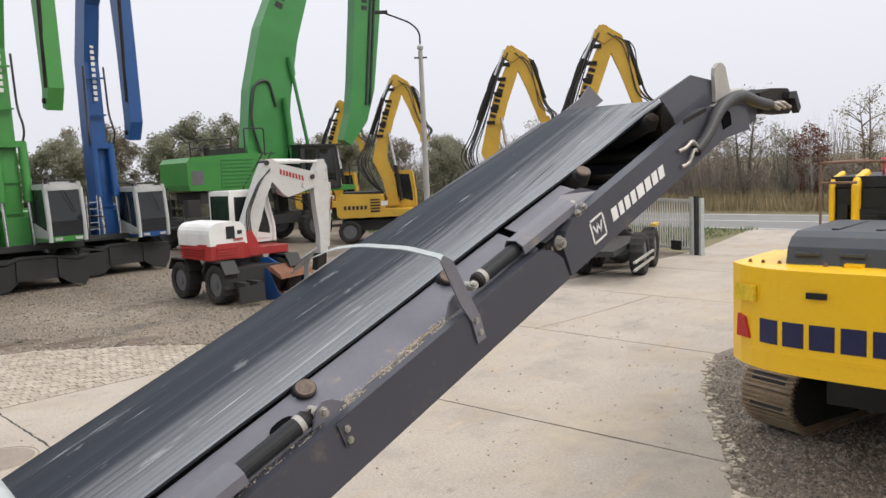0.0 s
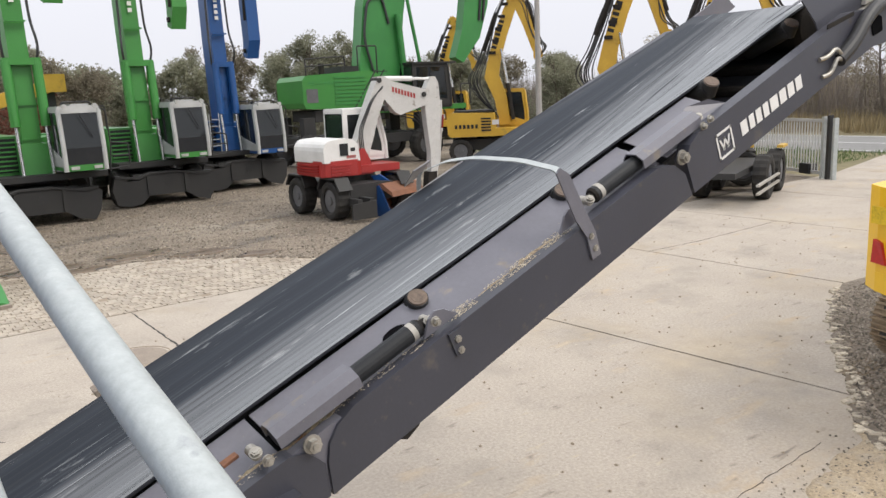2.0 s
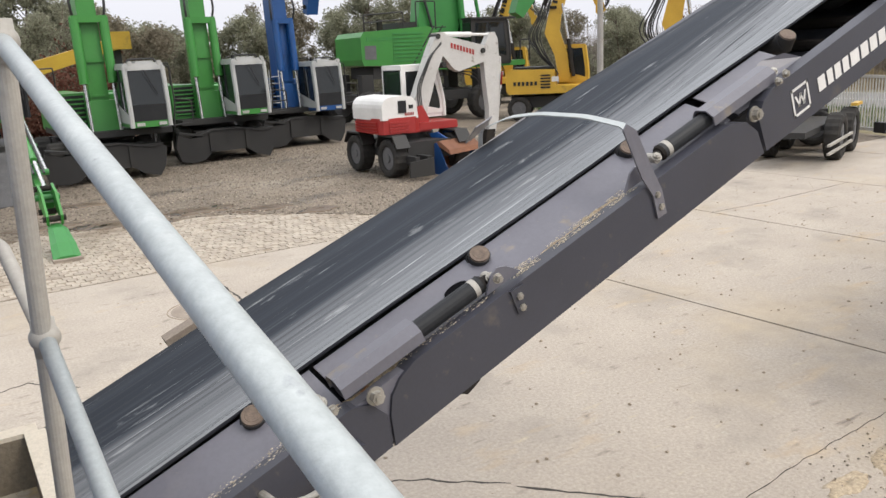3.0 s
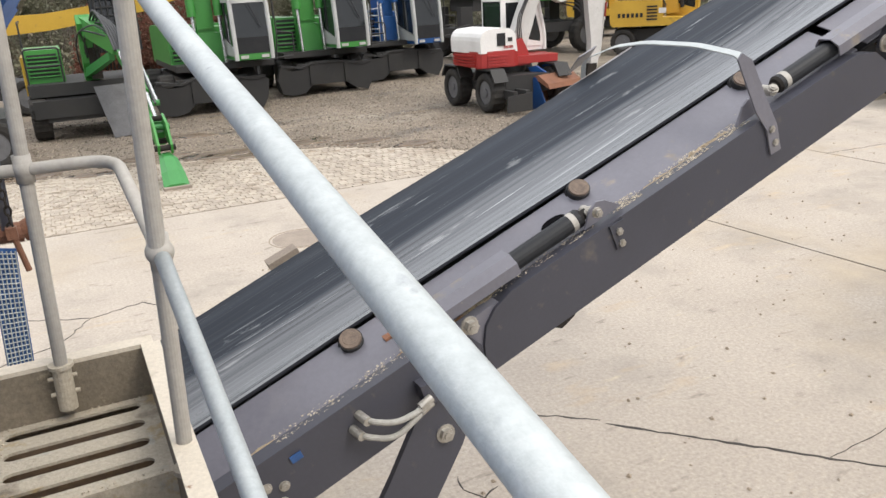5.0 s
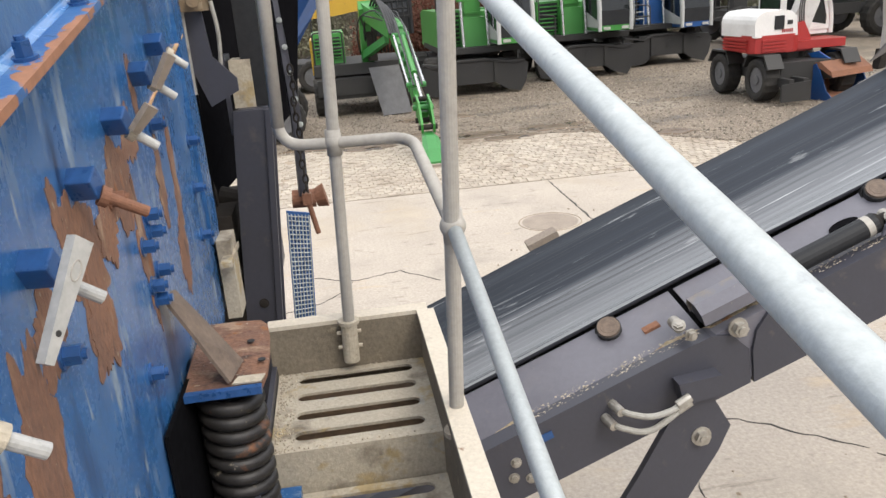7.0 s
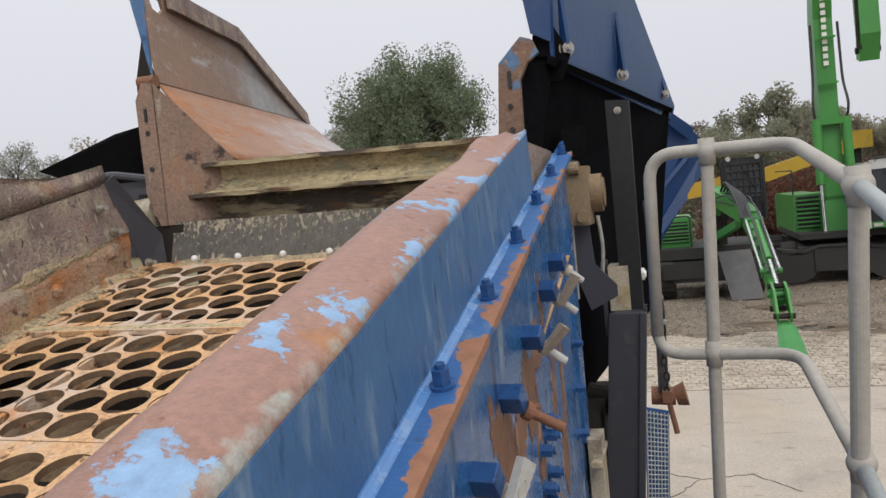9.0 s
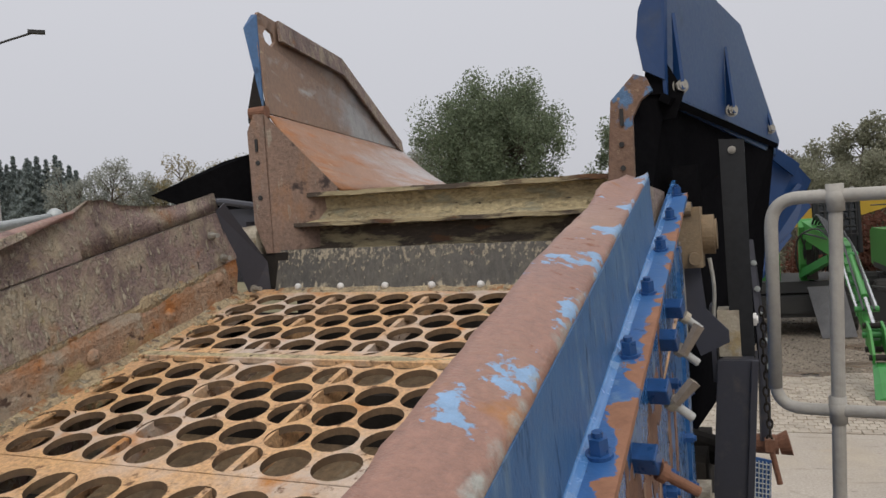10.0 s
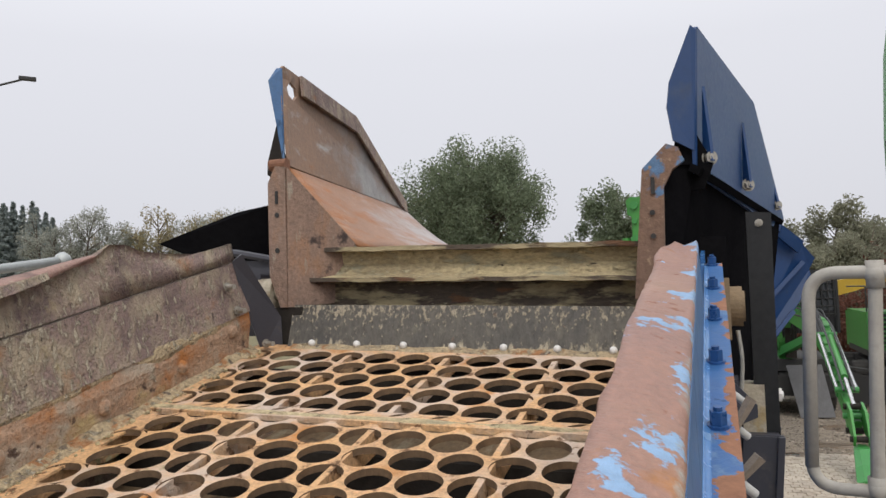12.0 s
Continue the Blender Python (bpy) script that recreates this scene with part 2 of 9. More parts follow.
                 patches=(((0.66, 0.53, 0.43), 3.0, 0.48, 0.14, 0.75, 0.1), ((0.54, 0.23, 0.06), 5.0, 0.57, 0.10, 0.85, 0.1), ((0.30, 0.15, 0.07), 14.0, 0.64, 0.06, 0.85, 0.0), ((0.19, 0.10, 0.05), 22.0, 0.58, 0.06, 0.9, 0.1), ((0.44, 0.38, 0.21), 9.0, 0.63, 0.05, 0.95, 0.8))),
    "hole_wall": surf("brown_hole_edge", (0.17, 0.105, 0.055), (0.10, 0.065, 0.04), 0.9, s1=20, bump=0.3),
    "under_deck": surf("dirty_lower_deck", (0.24, 0.165, 0.095), (0.15, 0.105, 0.062), 0.9, s1=5, s2=60, bump=0.5, grain=0.4,
                       patches=(((0.34, 0.28, 0.19), (14.0, (1, 0.3, 1)), 0.56, 0.08, 0.95, 0.3), ((0.05, 0.04, 0.035), 7.0, 0.55, 0.1, 0.9, 0.0))),
    "rust_wall": surf("rusty_wear_plate", (0.31, 0.225, 0.19), (0.225, 0.16, 0.145), 0.8, 0.0, s1=4, s2=120, bump=1.0, grain=0.5,
                      patches=(((0.15, 0.105, 0.10), (6.0, (1, 1, 0.45)), 0.50, 0.20, 0.75, 0.0), ((0.48, 0.40, 0.29), (16.0, (1, 1, 0.6)), 0.47, 0.18, 0.95, 0.5, (1, 1.9, 0.6, 0.15)), ((0.36, 0.17, 0.075), 6.0, 0.59, 0.10, 0.85, 0.1), ((0.58, 0.51, 0.39), (62.0, (1, 1.0, 0.45)), 0.565, 0.08, 0.95, 0.5, (1, 2.1, 0.6, 0.09)), ((0.085, 0.06, 0.05), (58.0, (1, 1.2, 0.6)), 0.61, 0.06, 0.8, -0.3), ((0.50, 0.40, 0.20), 5.0, 0.62, 0.08, 0.95, 0.4, (1, 1.9, 0.5, 0.06)))),
    "rust_pale": surf("pale_rusty_steel", (0.32, 0.195, 0.155), (0.235, 0.145, 0.12), 0.7, 0.0, s1=4, s2=80, bump=0.4, grain=0.28,
                      patches=(((0.42, 0.34, 0.26), (34.0, (1, 1, 0.7)), 0.57, 0.10, 0.95, 0.3), ((0.16, 0.10, 0.085), 7.0, 0.58, 0.10, 0.8, 0.1))),
    "rust_chute": surf("rubbed_rusty_chute", (0.36, 0.20, 0.125), (0.29, 0.155, 0.09), 0.55, 0.0, s1=4, s2=80, bump=0.35, grain=0.3,
                       patches=(((0.48, 0.185, 0.06), (4.5, (1.6, 0.35, 1.6)), 0.52, 0.14, 0.75, 0.05, (1, 3.6, 2.5, 0.06)), ((0.47, 0.415, 0.40), (3.5, (1.8, 0.3, 1.8)), 0.66, 0.20, 0.42, 0.0, (1, 2.6, 3.7, 0.30)), ((0.47, 0.30, 0.20), (16.0, (2.2, 0.12, 1.8)), 0.58, 0.10, 0.6, 0.0), ((0.60, 0.52, 0.42), (40.0, (1, 0.4, 1)), 0.63, 0.05, 0.8, 0.1))),
    "rust_return": surf("dark_rusty_return", (0.27, 0.18, 0.135), (0.20, 0.135, 0.105), 0.75, 0.0, s1=5, s2=80, bump=0.6, grain=0.35,
                        patches=(((0.46, 0.21, 0.075), (4.0, (1.2, 1.2, 0.5)), 0.54, 0.18, 0.8, 0.05), ((0.40, 0.34, 0.27), (24.0, (1, 1, 0.4)), 0.60, 0.07, 0.9, 0.2), ((0.065, 0.045, 0.04), 12.0, 0.59, 0.08, 0.8, -0.2))),
    "rust_liner": surf("orange_rusty_liner", (0.44, 0.29, 0.19), (0.35, 0.235, 0.165), 0.85, 0.0, s1=6, s2=90, bump=0.9, grain=0.45,
                       patches=(((0.48, 0.19, 0.055), 6.0, 0.47, 0.14, 0.9, 0.2), ((0.50, 0.44, 0.35), 7.0, 0.54, 0.14, 0.95, 0.4, (1, 1.85, 0.9, 0.17)), ((0.25, 0.20, 0.19), 5.0, 0.61, 0.12, 0.8, 0.1, (1, 1.6, 0.9, 0.07)), ((0.56, 0.44, 0.22), 4.0, 0.60, 0.10, 0.95, 0.3, (1, 1.9, 1.4, 0.05)), ((0.56, 0.50, 0.39), (22.0, (1, 1, 0.7)), 0.60, 0.09, 0.95, 0.5), ((0.58, 0.46, 0.24), 7.0, 0.62, 0.06, 0.95, 0.6, (1, 1.6, 1.0, 0.04)), ((0.13, 0.085, 0.065), 22.0, 0.60, 0.06, 0.9, -0.2), ((0.60, 0.54, 0.44), 60.0, 0.63, 0.05, 0.95, 0.4))),
    "rust_lip": surf("smooth_rusty_steel", (0.31, 0.165, 0.115), (0.24, 0.135, 0.11), 0.5, 0.0, s1=4, s2=90, bump=0.3, grain=0.28,
                     patches=(((0.38, 0.225, 0.16), 3.0, 0.54, 0.15, 0.5, 0.1), ((0.29, 0.13, 0.08), 26.0, 0.60, 0.05, 0.75, 0.1), ((0.42, 0.20, 0.09), 9.0, 0.60, 0.08, 0.75, 0.1), ((0.25, 0.41, 0.63), 7.5, 0.618, 0.014, 0.45, 0.6, (0, -0.455, -0.385, 0.10)), ((0.42, 0.42, 0.38), 26.0, 0.70, 0.16, 0.85, 0.05, (0, -0.394, -0.374, 0.24)))),
    "blue_worn": surf("worn_blue_paint", (0.026, 0.10, 0.285), (0.044, 0.14, 0.33), 0.42, 0.0, s1=4, s2=60, bump=0.12, grain=0.12,
                      patches=(((0.22, 0.34, 0.45), 14.0, 0.56, 0.14, 0.6, 0.0), ((0.04, 0.07, 0.12), 16.0, 0.63, 0.06, 0.8, 0.0), ((0.36, 0.17, 0.095), 11.0, 0.622, 0.012, 0.85, -0.6, (0, -0.352, -0.324, 0.17)), ((0.05, 0.05, 0.06), 17.0, 0.685, 0.012, 0.9, -0.4))),
    "blue_upstand": surf("streaked_blue_paint", (0.034, 0.104, 0.245), (0.054, 0.138, 0.285), 0.5, 0.0, s1=7, s2=60, bump=0.15, grain=0.16,
                         patches=(((0.19, 0.29, 0.40), (13.0, (1, 2.0, 0.5)), 0.545, 0.16, 0.65, 0.0), ((0.018, 0.055, 0.13), (15.0, (1, 2.2, 0.6)), 0.58, 0.12, 0.8, 0.0), ((0.40, 0.45, 0.45), (24.0, (1, 2.0, 0.4)), 0.64, 0.08, 0.8, 0.0), ((0.17, 0.15, 0.11), (9.0, (1, 1.6, 0.7)), 0.60, 0.12, 0.9, 0.0))),
    "blue_side": surf("worn_blue_side_paint", (0.021, 0.096, 0.27), (0.036, 0.135, 0.33), 0.26, 0.0, s1=2.5, s2=60, bump=0.06, grain=0.08,
                      patches=(((0.07, 0.17, 0.37), 6.0, 0.53, 0.14, 0.4, 0.0), ((0.26, 0.34, 0.43), (9.0, (1, 3.0, 0.55)), 0.565, 0.10, 0.7, 0.0), ((0.008, 0.034, 0.11), (5.0, (1, 2.0, 0.4)), 0.55, 0.12, 0.4, 0.0), ((0.42, 0.46, 0.48), (16.0, (1, 2.6, 0.5)), 0.645, 0.05, 0.8, 0.0, (2, 2.75, 2.45, 0.05)), ((0.27, 0.125, 0.06), 4.2, 0.66, 0.012, 0.85, -0.6))),
    # paler, glossier blue that paints in the highlight along the fold
    "blue_highlight": surf("blue_highlight_paint", (0.06, 0.175, 0.42), (0.10, 0.235, 0.48), 0.25, s1=9, s2=50, bump=0.1, grain=0.1,
                      patches=(((0.24, 0.38, 0.58), 12.0, 0.58, 0.1, 0.35, 0.0),)),
    "blue": surf("blue_paint", (0.006, 0.036, 0.125), (0.008, 0.046, 0.150), 0.42, s1=2, s2=50, bump=0.05, grain=0.1,
                 patches=(((0.035, 0.065, 0.14), 6.0, 0.60, 0.12, 0.5, 0.0),)),
    "blue_bolt": surf("blue_painted_bolt", (0.026, 0.092, 0.26), (0.016, 0.06, 0.18), 0.3, s1=20, bump=0.05),
    "blue_machine": surf("blue_machine_paint", (0.010, 0.075, 0.25), (0.008, 0.058, 0.20), 0.35, s1=0.8, s2=30, bump=0.03, grain=0.08),
    "rust": surf("rusty_steel", (0.24, 0.11, 0.06), (0.17, 0.08, 0.05), 0.85, s1=5, s2=60, bump=0.4, grain=0.3,
                 patches=(((0.32, 0.24, 0.17), 6.0, 0.6, 0.1, 0.9, 0.1),)),
    "rust_wing": surf("rusty_hopper_plate", (0.29, 0.18, 0.12), (0.225, 0.15, 0.11), 0.65, s1=3, s2=50, bump=0.3, grain=0.22,
                      patches=(((0.44, 0.20, 0.085), (5.0, (0.8, 0.5, 1.6)), 0.60, 0.14, 0.8, 0.1, (2, 3.75, 3.35, 0.10)), ((0.36, 0.35, 0.345), (3.0, (1, 0.8, 1.5)), 0.60, 0.22, 0.5, 0.05, (1, 2.45, 3.5, 0.26)), ((0.14, 0.09, 0.065), 7.0, 0.62, 0.10, 0.8, 0.1), ((0.48, 0.45, 0.42), (18.0, (1, 0.25, 0.9)), 0.60, 0.14, 0.6, 0.0, (2, 3.6, 3.9, 0.04)), ((0.50, 0.37, 0.24), (34.0, (1, 0.4, 1)), 0.63, 0.06, 0.8, 0.0))),
    "dry_dirt": surf("dry_dirt", (0.42, 0.345, 0.245), (0.36, 0.285, 0.19), 0.95, s1=3, s2=40, bump=0.8, grain=0.4,
                     patches=(((0.17, 0.13, 0.085), 6.0, 0.60, 0.10, 0.95, 0.3), ((0.43, 0.38, 0.31), 3.0, 0.54, 0.12, 0.95, 0.1), ((0.50, 0.44, 0.34), 40.0, 0.62, 0.05, 0.95, 0.4))),
    "wet_mud": surf("wet_mud", (0.15, 0.105, 0.065), (0.095, 0.066, 0.042), 0.38, s1=1.5, s2=25, bump=0.5, grain=0.3, rvar=0.3,
                    patches=(((0.06, 0.045, 0.032), 1.8, 0.56, 0.06, 0.12, -0.3),)),
    "mud": surf("dried_mud", (0.50, 0.42, 0.25), (0.36, 0.29, 0.175), 0.95, s1=6, s2=80, bump=1.0, grain=0.45, stretch=(0.7, 1, 1.3),
                patches=(((0.20, 0.155, 0.11), (9.0, (0.35, 1, 1.6)), 0.60, 0.10, 0.9, -0.4), ((0.36, 0.34, 0.24), (11.0, (0.5, 1, 1.5)), 0.55, 0.08, 0.95, 0.3), ((0.60, 0.52, 0.34), (26.0, (0.7, 1, 1.6)), 0.57, 0.06, 0.95, 0.7), ((0.07, 0.055, 0.045), (40.0, (0.5, 1, 1.5)), 0.63, 0.05, 0.9, -0.5))),
    "mud_thin": surf("thin_mud_on_dark_steel", (0.10, 0.078, 0.058), (0.065, 0.05, 0.04), 0.85, s1=6, s2=70, bump=0.8, grain=0.4, stretch=(0.5, 1, 1.6),
                     patches=(((0.46, 0.385, 0.235), (10.0, (0.45, 1, 1.6)), 0.475, 0.08, 0.95, 0.7), ((0.19, 0.10, 0.055), 14.0, 0.58, 0.06, 0.9, 0.1), ((0.50, 0.44, 0.31), 45.0, 0.62, 0.05, 0.95, 0.5))),
    "dark_steel": surf("dark_dirty_steel", (0.020, 0.018, 0.017), (0.038, 0.033, 0.028), 0.85, s1=4, s2=50, bump=0.3, spec=0.15),
    # near-black paint that also stands in for shade in openings and recesses
    "black_and_shade": surf("black_and_shade", (0.006, 0.006, 0.007), (0.009, 0.009, 0.010), 0.9, s1=4, bump=0.05, spec=0.0),
    "spring": surf("worn_black_spring", (0.014, 0.014, 0.015), (0.026, 0.023, 0.021), 0.5, s1=6, bump=0.2,
                   patches=(((0.24, 0.105, 0.05), 9.0, 0.60, 0.08, 0.85, 0.2), ((0.30, 0.26, 0.20), 30.0, 0.62, 0.05, 0.9, 0.1))),
    "green": surf("green_machine_paint", (0.050, 0.245, 0.045), (0.04, 0.20, 0.038), 0.4, s1=0.8, s2=30, bump=0.03, grain=0.1),
    "green_dark": surf("green_boom_paint", (0.045, 0.235, 0.055), (0.034, 0.19, 0.045), 0.4, s1=0.8, s2=30, bump=0.03, grain=0.1),
    "yellow": surf("yellow_machine_paint", (0.60, 0.37, 0.04), (0.48, 0.29, 0.03), 0.45, s1=1.0, s2=30, bump=0.04, grain=0.1,
                   patches=(((0.30, 0.20, 0.07), 2.0, 0.62, 0.12, 0.8, 0.0),)),
    "yellow_clean": surf("glossy_yellow_paint", (0.86, 0.52, 0.012), (0.82, 0.485, 0.012), 0.32, s1=0.8, s2=30, bump=0.02, grain=0.04),
    "white": surf("white_paint", (0.76, 0.75, 0.73), (0.62, 0.61, 0.59), 0.45, s1=1.5, s2=30, bump=0.03, grain=0.08),
    "cab_white": surf("light_grey_cab_paint", (0.47, 0.475, 0.465), (0.39, 0.395, 0.385), 0.5, s1=1.5, s2=30, bump=0.03, grain=0.08),
    "red": surf("red_paint", (0.36, 0.028, 0.026), (0.28, 0.022, 0.02), 0.4, s1=1.5, bump=0.03, grain=0.08),
    "hood_slate": surf("slate_plastic", (0.055, 0.062, 0.072), (0.042, 0.048, 0.056), 0.6, s1=2, s2=40, bump=0.05, grain=0.1,
                       patches=(((0.15, 0.14, 0.125), 4.0, 0.6, 0.12, 0.9, 0.0),)),
    "beacon_green": surf("green_lens", (0.01, 0.30, 0.10), (0.01, 0.24, 0.08), 0.25, s1=6, bump=0),
    "navy": surf("navy_lettering", (0.012, 0.016, 0.075), None, 0.4, s1=4, bump=0),
    "chassis": surf("dark_grey_chassis", (0.017, 0.017, 0.018), (0.027, 0.026, 0.024), 0.65, s1=1.0, s2=30, bump=0.1, grain=0.15),
    "black": surf("black_plastic", (0.016, 0.017, 0.019), (0.025, 0.026, 0.028), 0.5, s1=3, bump=0.05, spec=0.25),
    "track": surf("muddy_track_steel", (0.34, 0.26, 0.17), (0.22, 0.165, 0.11), 0.8, 0.2, s1=5, s2=40, bump=0.4, grain=0.25),
    "tyre": surf("tyre_rubber", (0.02, 0.02, 0.02), (0.045, 0.041, 0.036), 0.85, s1=5, bump=0.2, spec=0.25),
    "rim": surf("grey_rim", (0.13, 0.13, 0.135), None, 0.6, s1=5, bump=0.05),
    "pole": surf("concrete_pole", (0.40, 0.38, 0.36), (0.32, 0.31, 0.29), 0.9, s1=2, bump=0.2),
    "bark": surf("bark", (0.14, 0.11, 0.085), (0.09, 0.07, 0.055), 0.9, s1=3, s2=30, bump=0.6),
    "birch": surf("pale_bark", (0.42, 0.38, 0.34), (0.26, 0.23, 0.2), 0.9, s1=3, s2=20, bump=0.3),
    "rust_bare": surf("bare_brown_rust", (0.24, 0.12, 0.07), (0.155, 0.085, 0.06), 0.8, s1=9, s2=90, bump=0.6, grain=0.4, stretch=(1, 1.6, 0.6),
                      patches=(((0.40, 0.27, 0.18), 9.0, 0.55, 0.08, 0.9, 0.2), ((0.085, 0.055, 0.045), 11.0, 0.57, 0.08, 0.9, 0.1), ((0.36, 0.15, 0.055), 15.0, 0.60, 0.06, 0.9, 0.1), ((0.50, 0.43, 0.33), 60.0, 0.63, 0.04, 0.9, 0.2))),
    "rust_bucket": surf("orange_rusty_bucket", (0.22, 0.095, 0.05), (0.14, 0.065, 0.04), 0.8, s1=3, s2=30, bump=0.3, grain=0.25),
    "boom_white": surf("dusty_white_paint", (0.56, 0.55, 0.53), (0.44, 0.43, 0.41), 0.5, s1=1.5, s2=30, bump=0.03, grain=0.1,
                       patches=(((0.30, 0.27, 0.23), 5.0, 0.6, 0.1, 0.8, 0.0),)),
    "tan_cast": surf("tan_rusty_casting", (0.27, 0.195, 0.115), (0.19, 0.135, 0.08), 0.75, s1=8, s2=60, bump=0.3, grain=0.2,
                     patches=(((0.46, 0.38, 0.27), 12.0, 0.58, 0.1, 0.9, 0.1), ((0.16, 0.10, 0.06), 9.0, 0.62, 0.08, 0.9, 0.0))),
    "cover": surf("worn_cast_cover", (0.30, 0.25, 0.20), (0.23, 0.19, 0.155), 0.85, s1=4, s2=60, bump=0.4, grain=0.2),
    "rust_post": surf("rusty_post_with_blue_paint", (0.21, 0.125, 0.085), (0.15, 0.095, 0.07), 0.8, s1=5, s2=60, bump=0.4, grain=0.3,
                      patches=(((0.10, 0.20, 0.36), 12.0, 0.66, 0.05, 0.5, 0.1, (2, 3.32, 3.48, 0.22)), ((0.36, 0.25, 0.17), 40.0, 0.58, 0.05, 0.9, 0.1))),
    "sign_yellow": surf("yellow_sticker", (0.8, 0.55, 0.02), None, 0.5, s1=4, bump=0),
    "sign_red": surf("red_sticker", (0.55, 0.02, 0.02), None, 0.45, s1=4, bump=0),
    "lamp_lens": surf("dull_lamp_lens", (0.5, 0.5, 0.48), None, 0.3, s1=4, bump=0),
    "mesh_blue": surf("blue_guard", (0.03, 0.10, 0.28), None, 0.5, s1=5, bump=0.05),
}


def glass(name, tint, rough=0.06):
    m = bpy.data.materials.new(name)
    m.use_nodes = True
    b = m.node_tree.nodes["Principled BSDF"]
    b.inputs["Base Color"].default_value = (*tint, 1)
    b.inputs["Roughness"].default_value = rough
    b.inputs["Specular IOR Level"].default_value = 0.45
    b.inputs["IOR"].default_value = 1.5
    b.inputs["Transmission Weight"].default_value = 0.25
    return m


def leaf(name, c1, c2, thin=0.5):
    """Leaves that let some light through."""
    m = surf(name, c1, c2, 0.85, s1=0.4, bump=0, grain=0.15, island=0.25, spec=0.1)
    n, l = m.node_tree.nodes, m.node_tree.links
    b = n["Principled BSDF"]
    t = n.new("ShaderNodeBsdfTranslucent")
    l.new(b.inputs["Base Color"].links[0].from_socket, t.inputs["Color"])
    x = n.new("ShaderNodeMixShader")
    x.inputs["Fac"].default_value = thin
    l.new(b.outputs[0], x.inputs[1])
    l.new(t.outputs[0], x.inputs[2])
    l.new(x.outputs[0], n["Material Output"].inputs["Surface"])
    return m


# leaf colours are lightened by painted-in haze, strongest in the distant wood and firs
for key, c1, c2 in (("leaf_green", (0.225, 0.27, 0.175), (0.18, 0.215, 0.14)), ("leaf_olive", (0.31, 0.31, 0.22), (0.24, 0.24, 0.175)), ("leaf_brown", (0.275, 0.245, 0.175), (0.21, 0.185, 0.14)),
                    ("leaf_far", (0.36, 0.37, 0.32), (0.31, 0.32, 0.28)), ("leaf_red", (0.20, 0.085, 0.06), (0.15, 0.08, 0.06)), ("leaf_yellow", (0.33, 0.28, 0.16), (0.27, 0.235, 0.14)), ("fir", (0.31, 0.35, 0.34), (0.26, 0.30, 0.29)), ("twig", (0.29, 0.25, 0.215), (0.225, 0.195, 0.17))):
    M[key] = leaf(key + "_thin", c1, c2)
M["glass"] = glass("dark_cab_glass", (0.022, 0.026, 0.028), 0.05)


# ---- mesh helpers ----
def part(name, bm, material, parent=None, label="", smooth=False, bevel=0.0):
    """Links a bmesh as one mesh object under a thing or under a part."""
    if bevel:
        edges = [e for e in bm.edges if len(e.link_faces) == 2 and e.calc_face_angle(0) > 0.6]
        bmesh.ops.bevel(bm, geom=edges, offset=bevel, offset_type="OFFSET", segments=2, profile=0.6, affect="EDGES", clamp_overlap=True)
    me = bpy.data.meshes.new(name)
    bmesh.ops.recalc_face_normals(bm, faces=bm.faces)
    bm.to_mesh(me)
    bm.free()
    if smooth:
        me.polygons.foreach_set("use_smooth", [True] * len(me.polygons))
    me.materials.append(M[material])
    ob = new(name, me)
    ob.parent = parent
    if label:
        ob["label"] = label
    return ob


def thing(name, at, label, category, group="", kind="", turn=0.0, tilt=(0, 0)):
    ob = new(name)
    ob.empty_display_size = 0.1
    ob.matrix_basis = pose(*at, tilt[0], tilt[1], turn)
    return tagged(ob, label, category, group, kind)


def solo(name, bm, material, label, category, group="", kind="", smooth=False, bevel=0.0, at=(0, 0, 0)):
    ob = part(name, bm, material, None, "", smooth, bevel)
    ob.location = at
    return tagged(ob, label, category, group, kind)


def box(bm, lo, hi, m=None):
    """A box from corner to corner, in the frame m."""
    v = [bm.verts.new((x, y, z)) for x in (lo[0], hi[0]) for y in (lo[1], hi[1]) for z in (lo[2], hi[2])]
    for q in ((0, 1, 3, 2), (4, 6, 7, 5), (0, 4, 5, 1), (2, 3, 7, 6), (0, 2, 6, 4), (1, 5, 7, 3)):
        bm.faces.new([v[i] for i in q])
    if m is not None:
        bmesh.ops.transform(bm, matrix=m, verts=v)
    return v


def rod(bm, a, b, r, r2=None, seg=12, caps=True):
    """A round bar from a to b."""
    a, b = Vector(a), Vector(b)
    d = (b - a).normalized()
    s = d.orthogonal().normalized()
    t = d.cross(s)
    rings = []
    for p, rad in ((a, r), (b, r if r2 is None else r2)):
        rings.append([bm.verts.new(p + (s * math.cos(k * math.tau / seg) + t * math.sin(k * math.tau / seg)) * rad) for k in range(seg)])
    for k in range(seg):
        bm.faces.new((rings[0][k], rings[0][(k + 1) % seg], rings[1][(k + 1) % seg], rings[1][k]))
    if caps:
        bm.faces.new(rings[0][::-1])
        bm.faces.new(rings[1])


def bend(points, radius=0.1, steps=6):
    """A polyline with its corners rounded."""
    p = [Vector(q) for q in points]
    out = [p[0]]
    for i in range(1, len(p) - 1):
        a, b = (p[i - 1] - p[i]), (p[i + 1] - p[i])
        r = min(radius, a.length * 0.48, b.length * 0.48)
        s, e = p[i] + a.normalized() * r, p[i] + b.normalized() * r
        for k in range(steps + 1):
            u = k / steps
            out.append(s * (1 - u) ** 2 + p[i] * 2 * u * (1 - u) + e * u * u)
    out.append(p[-1])
    return out


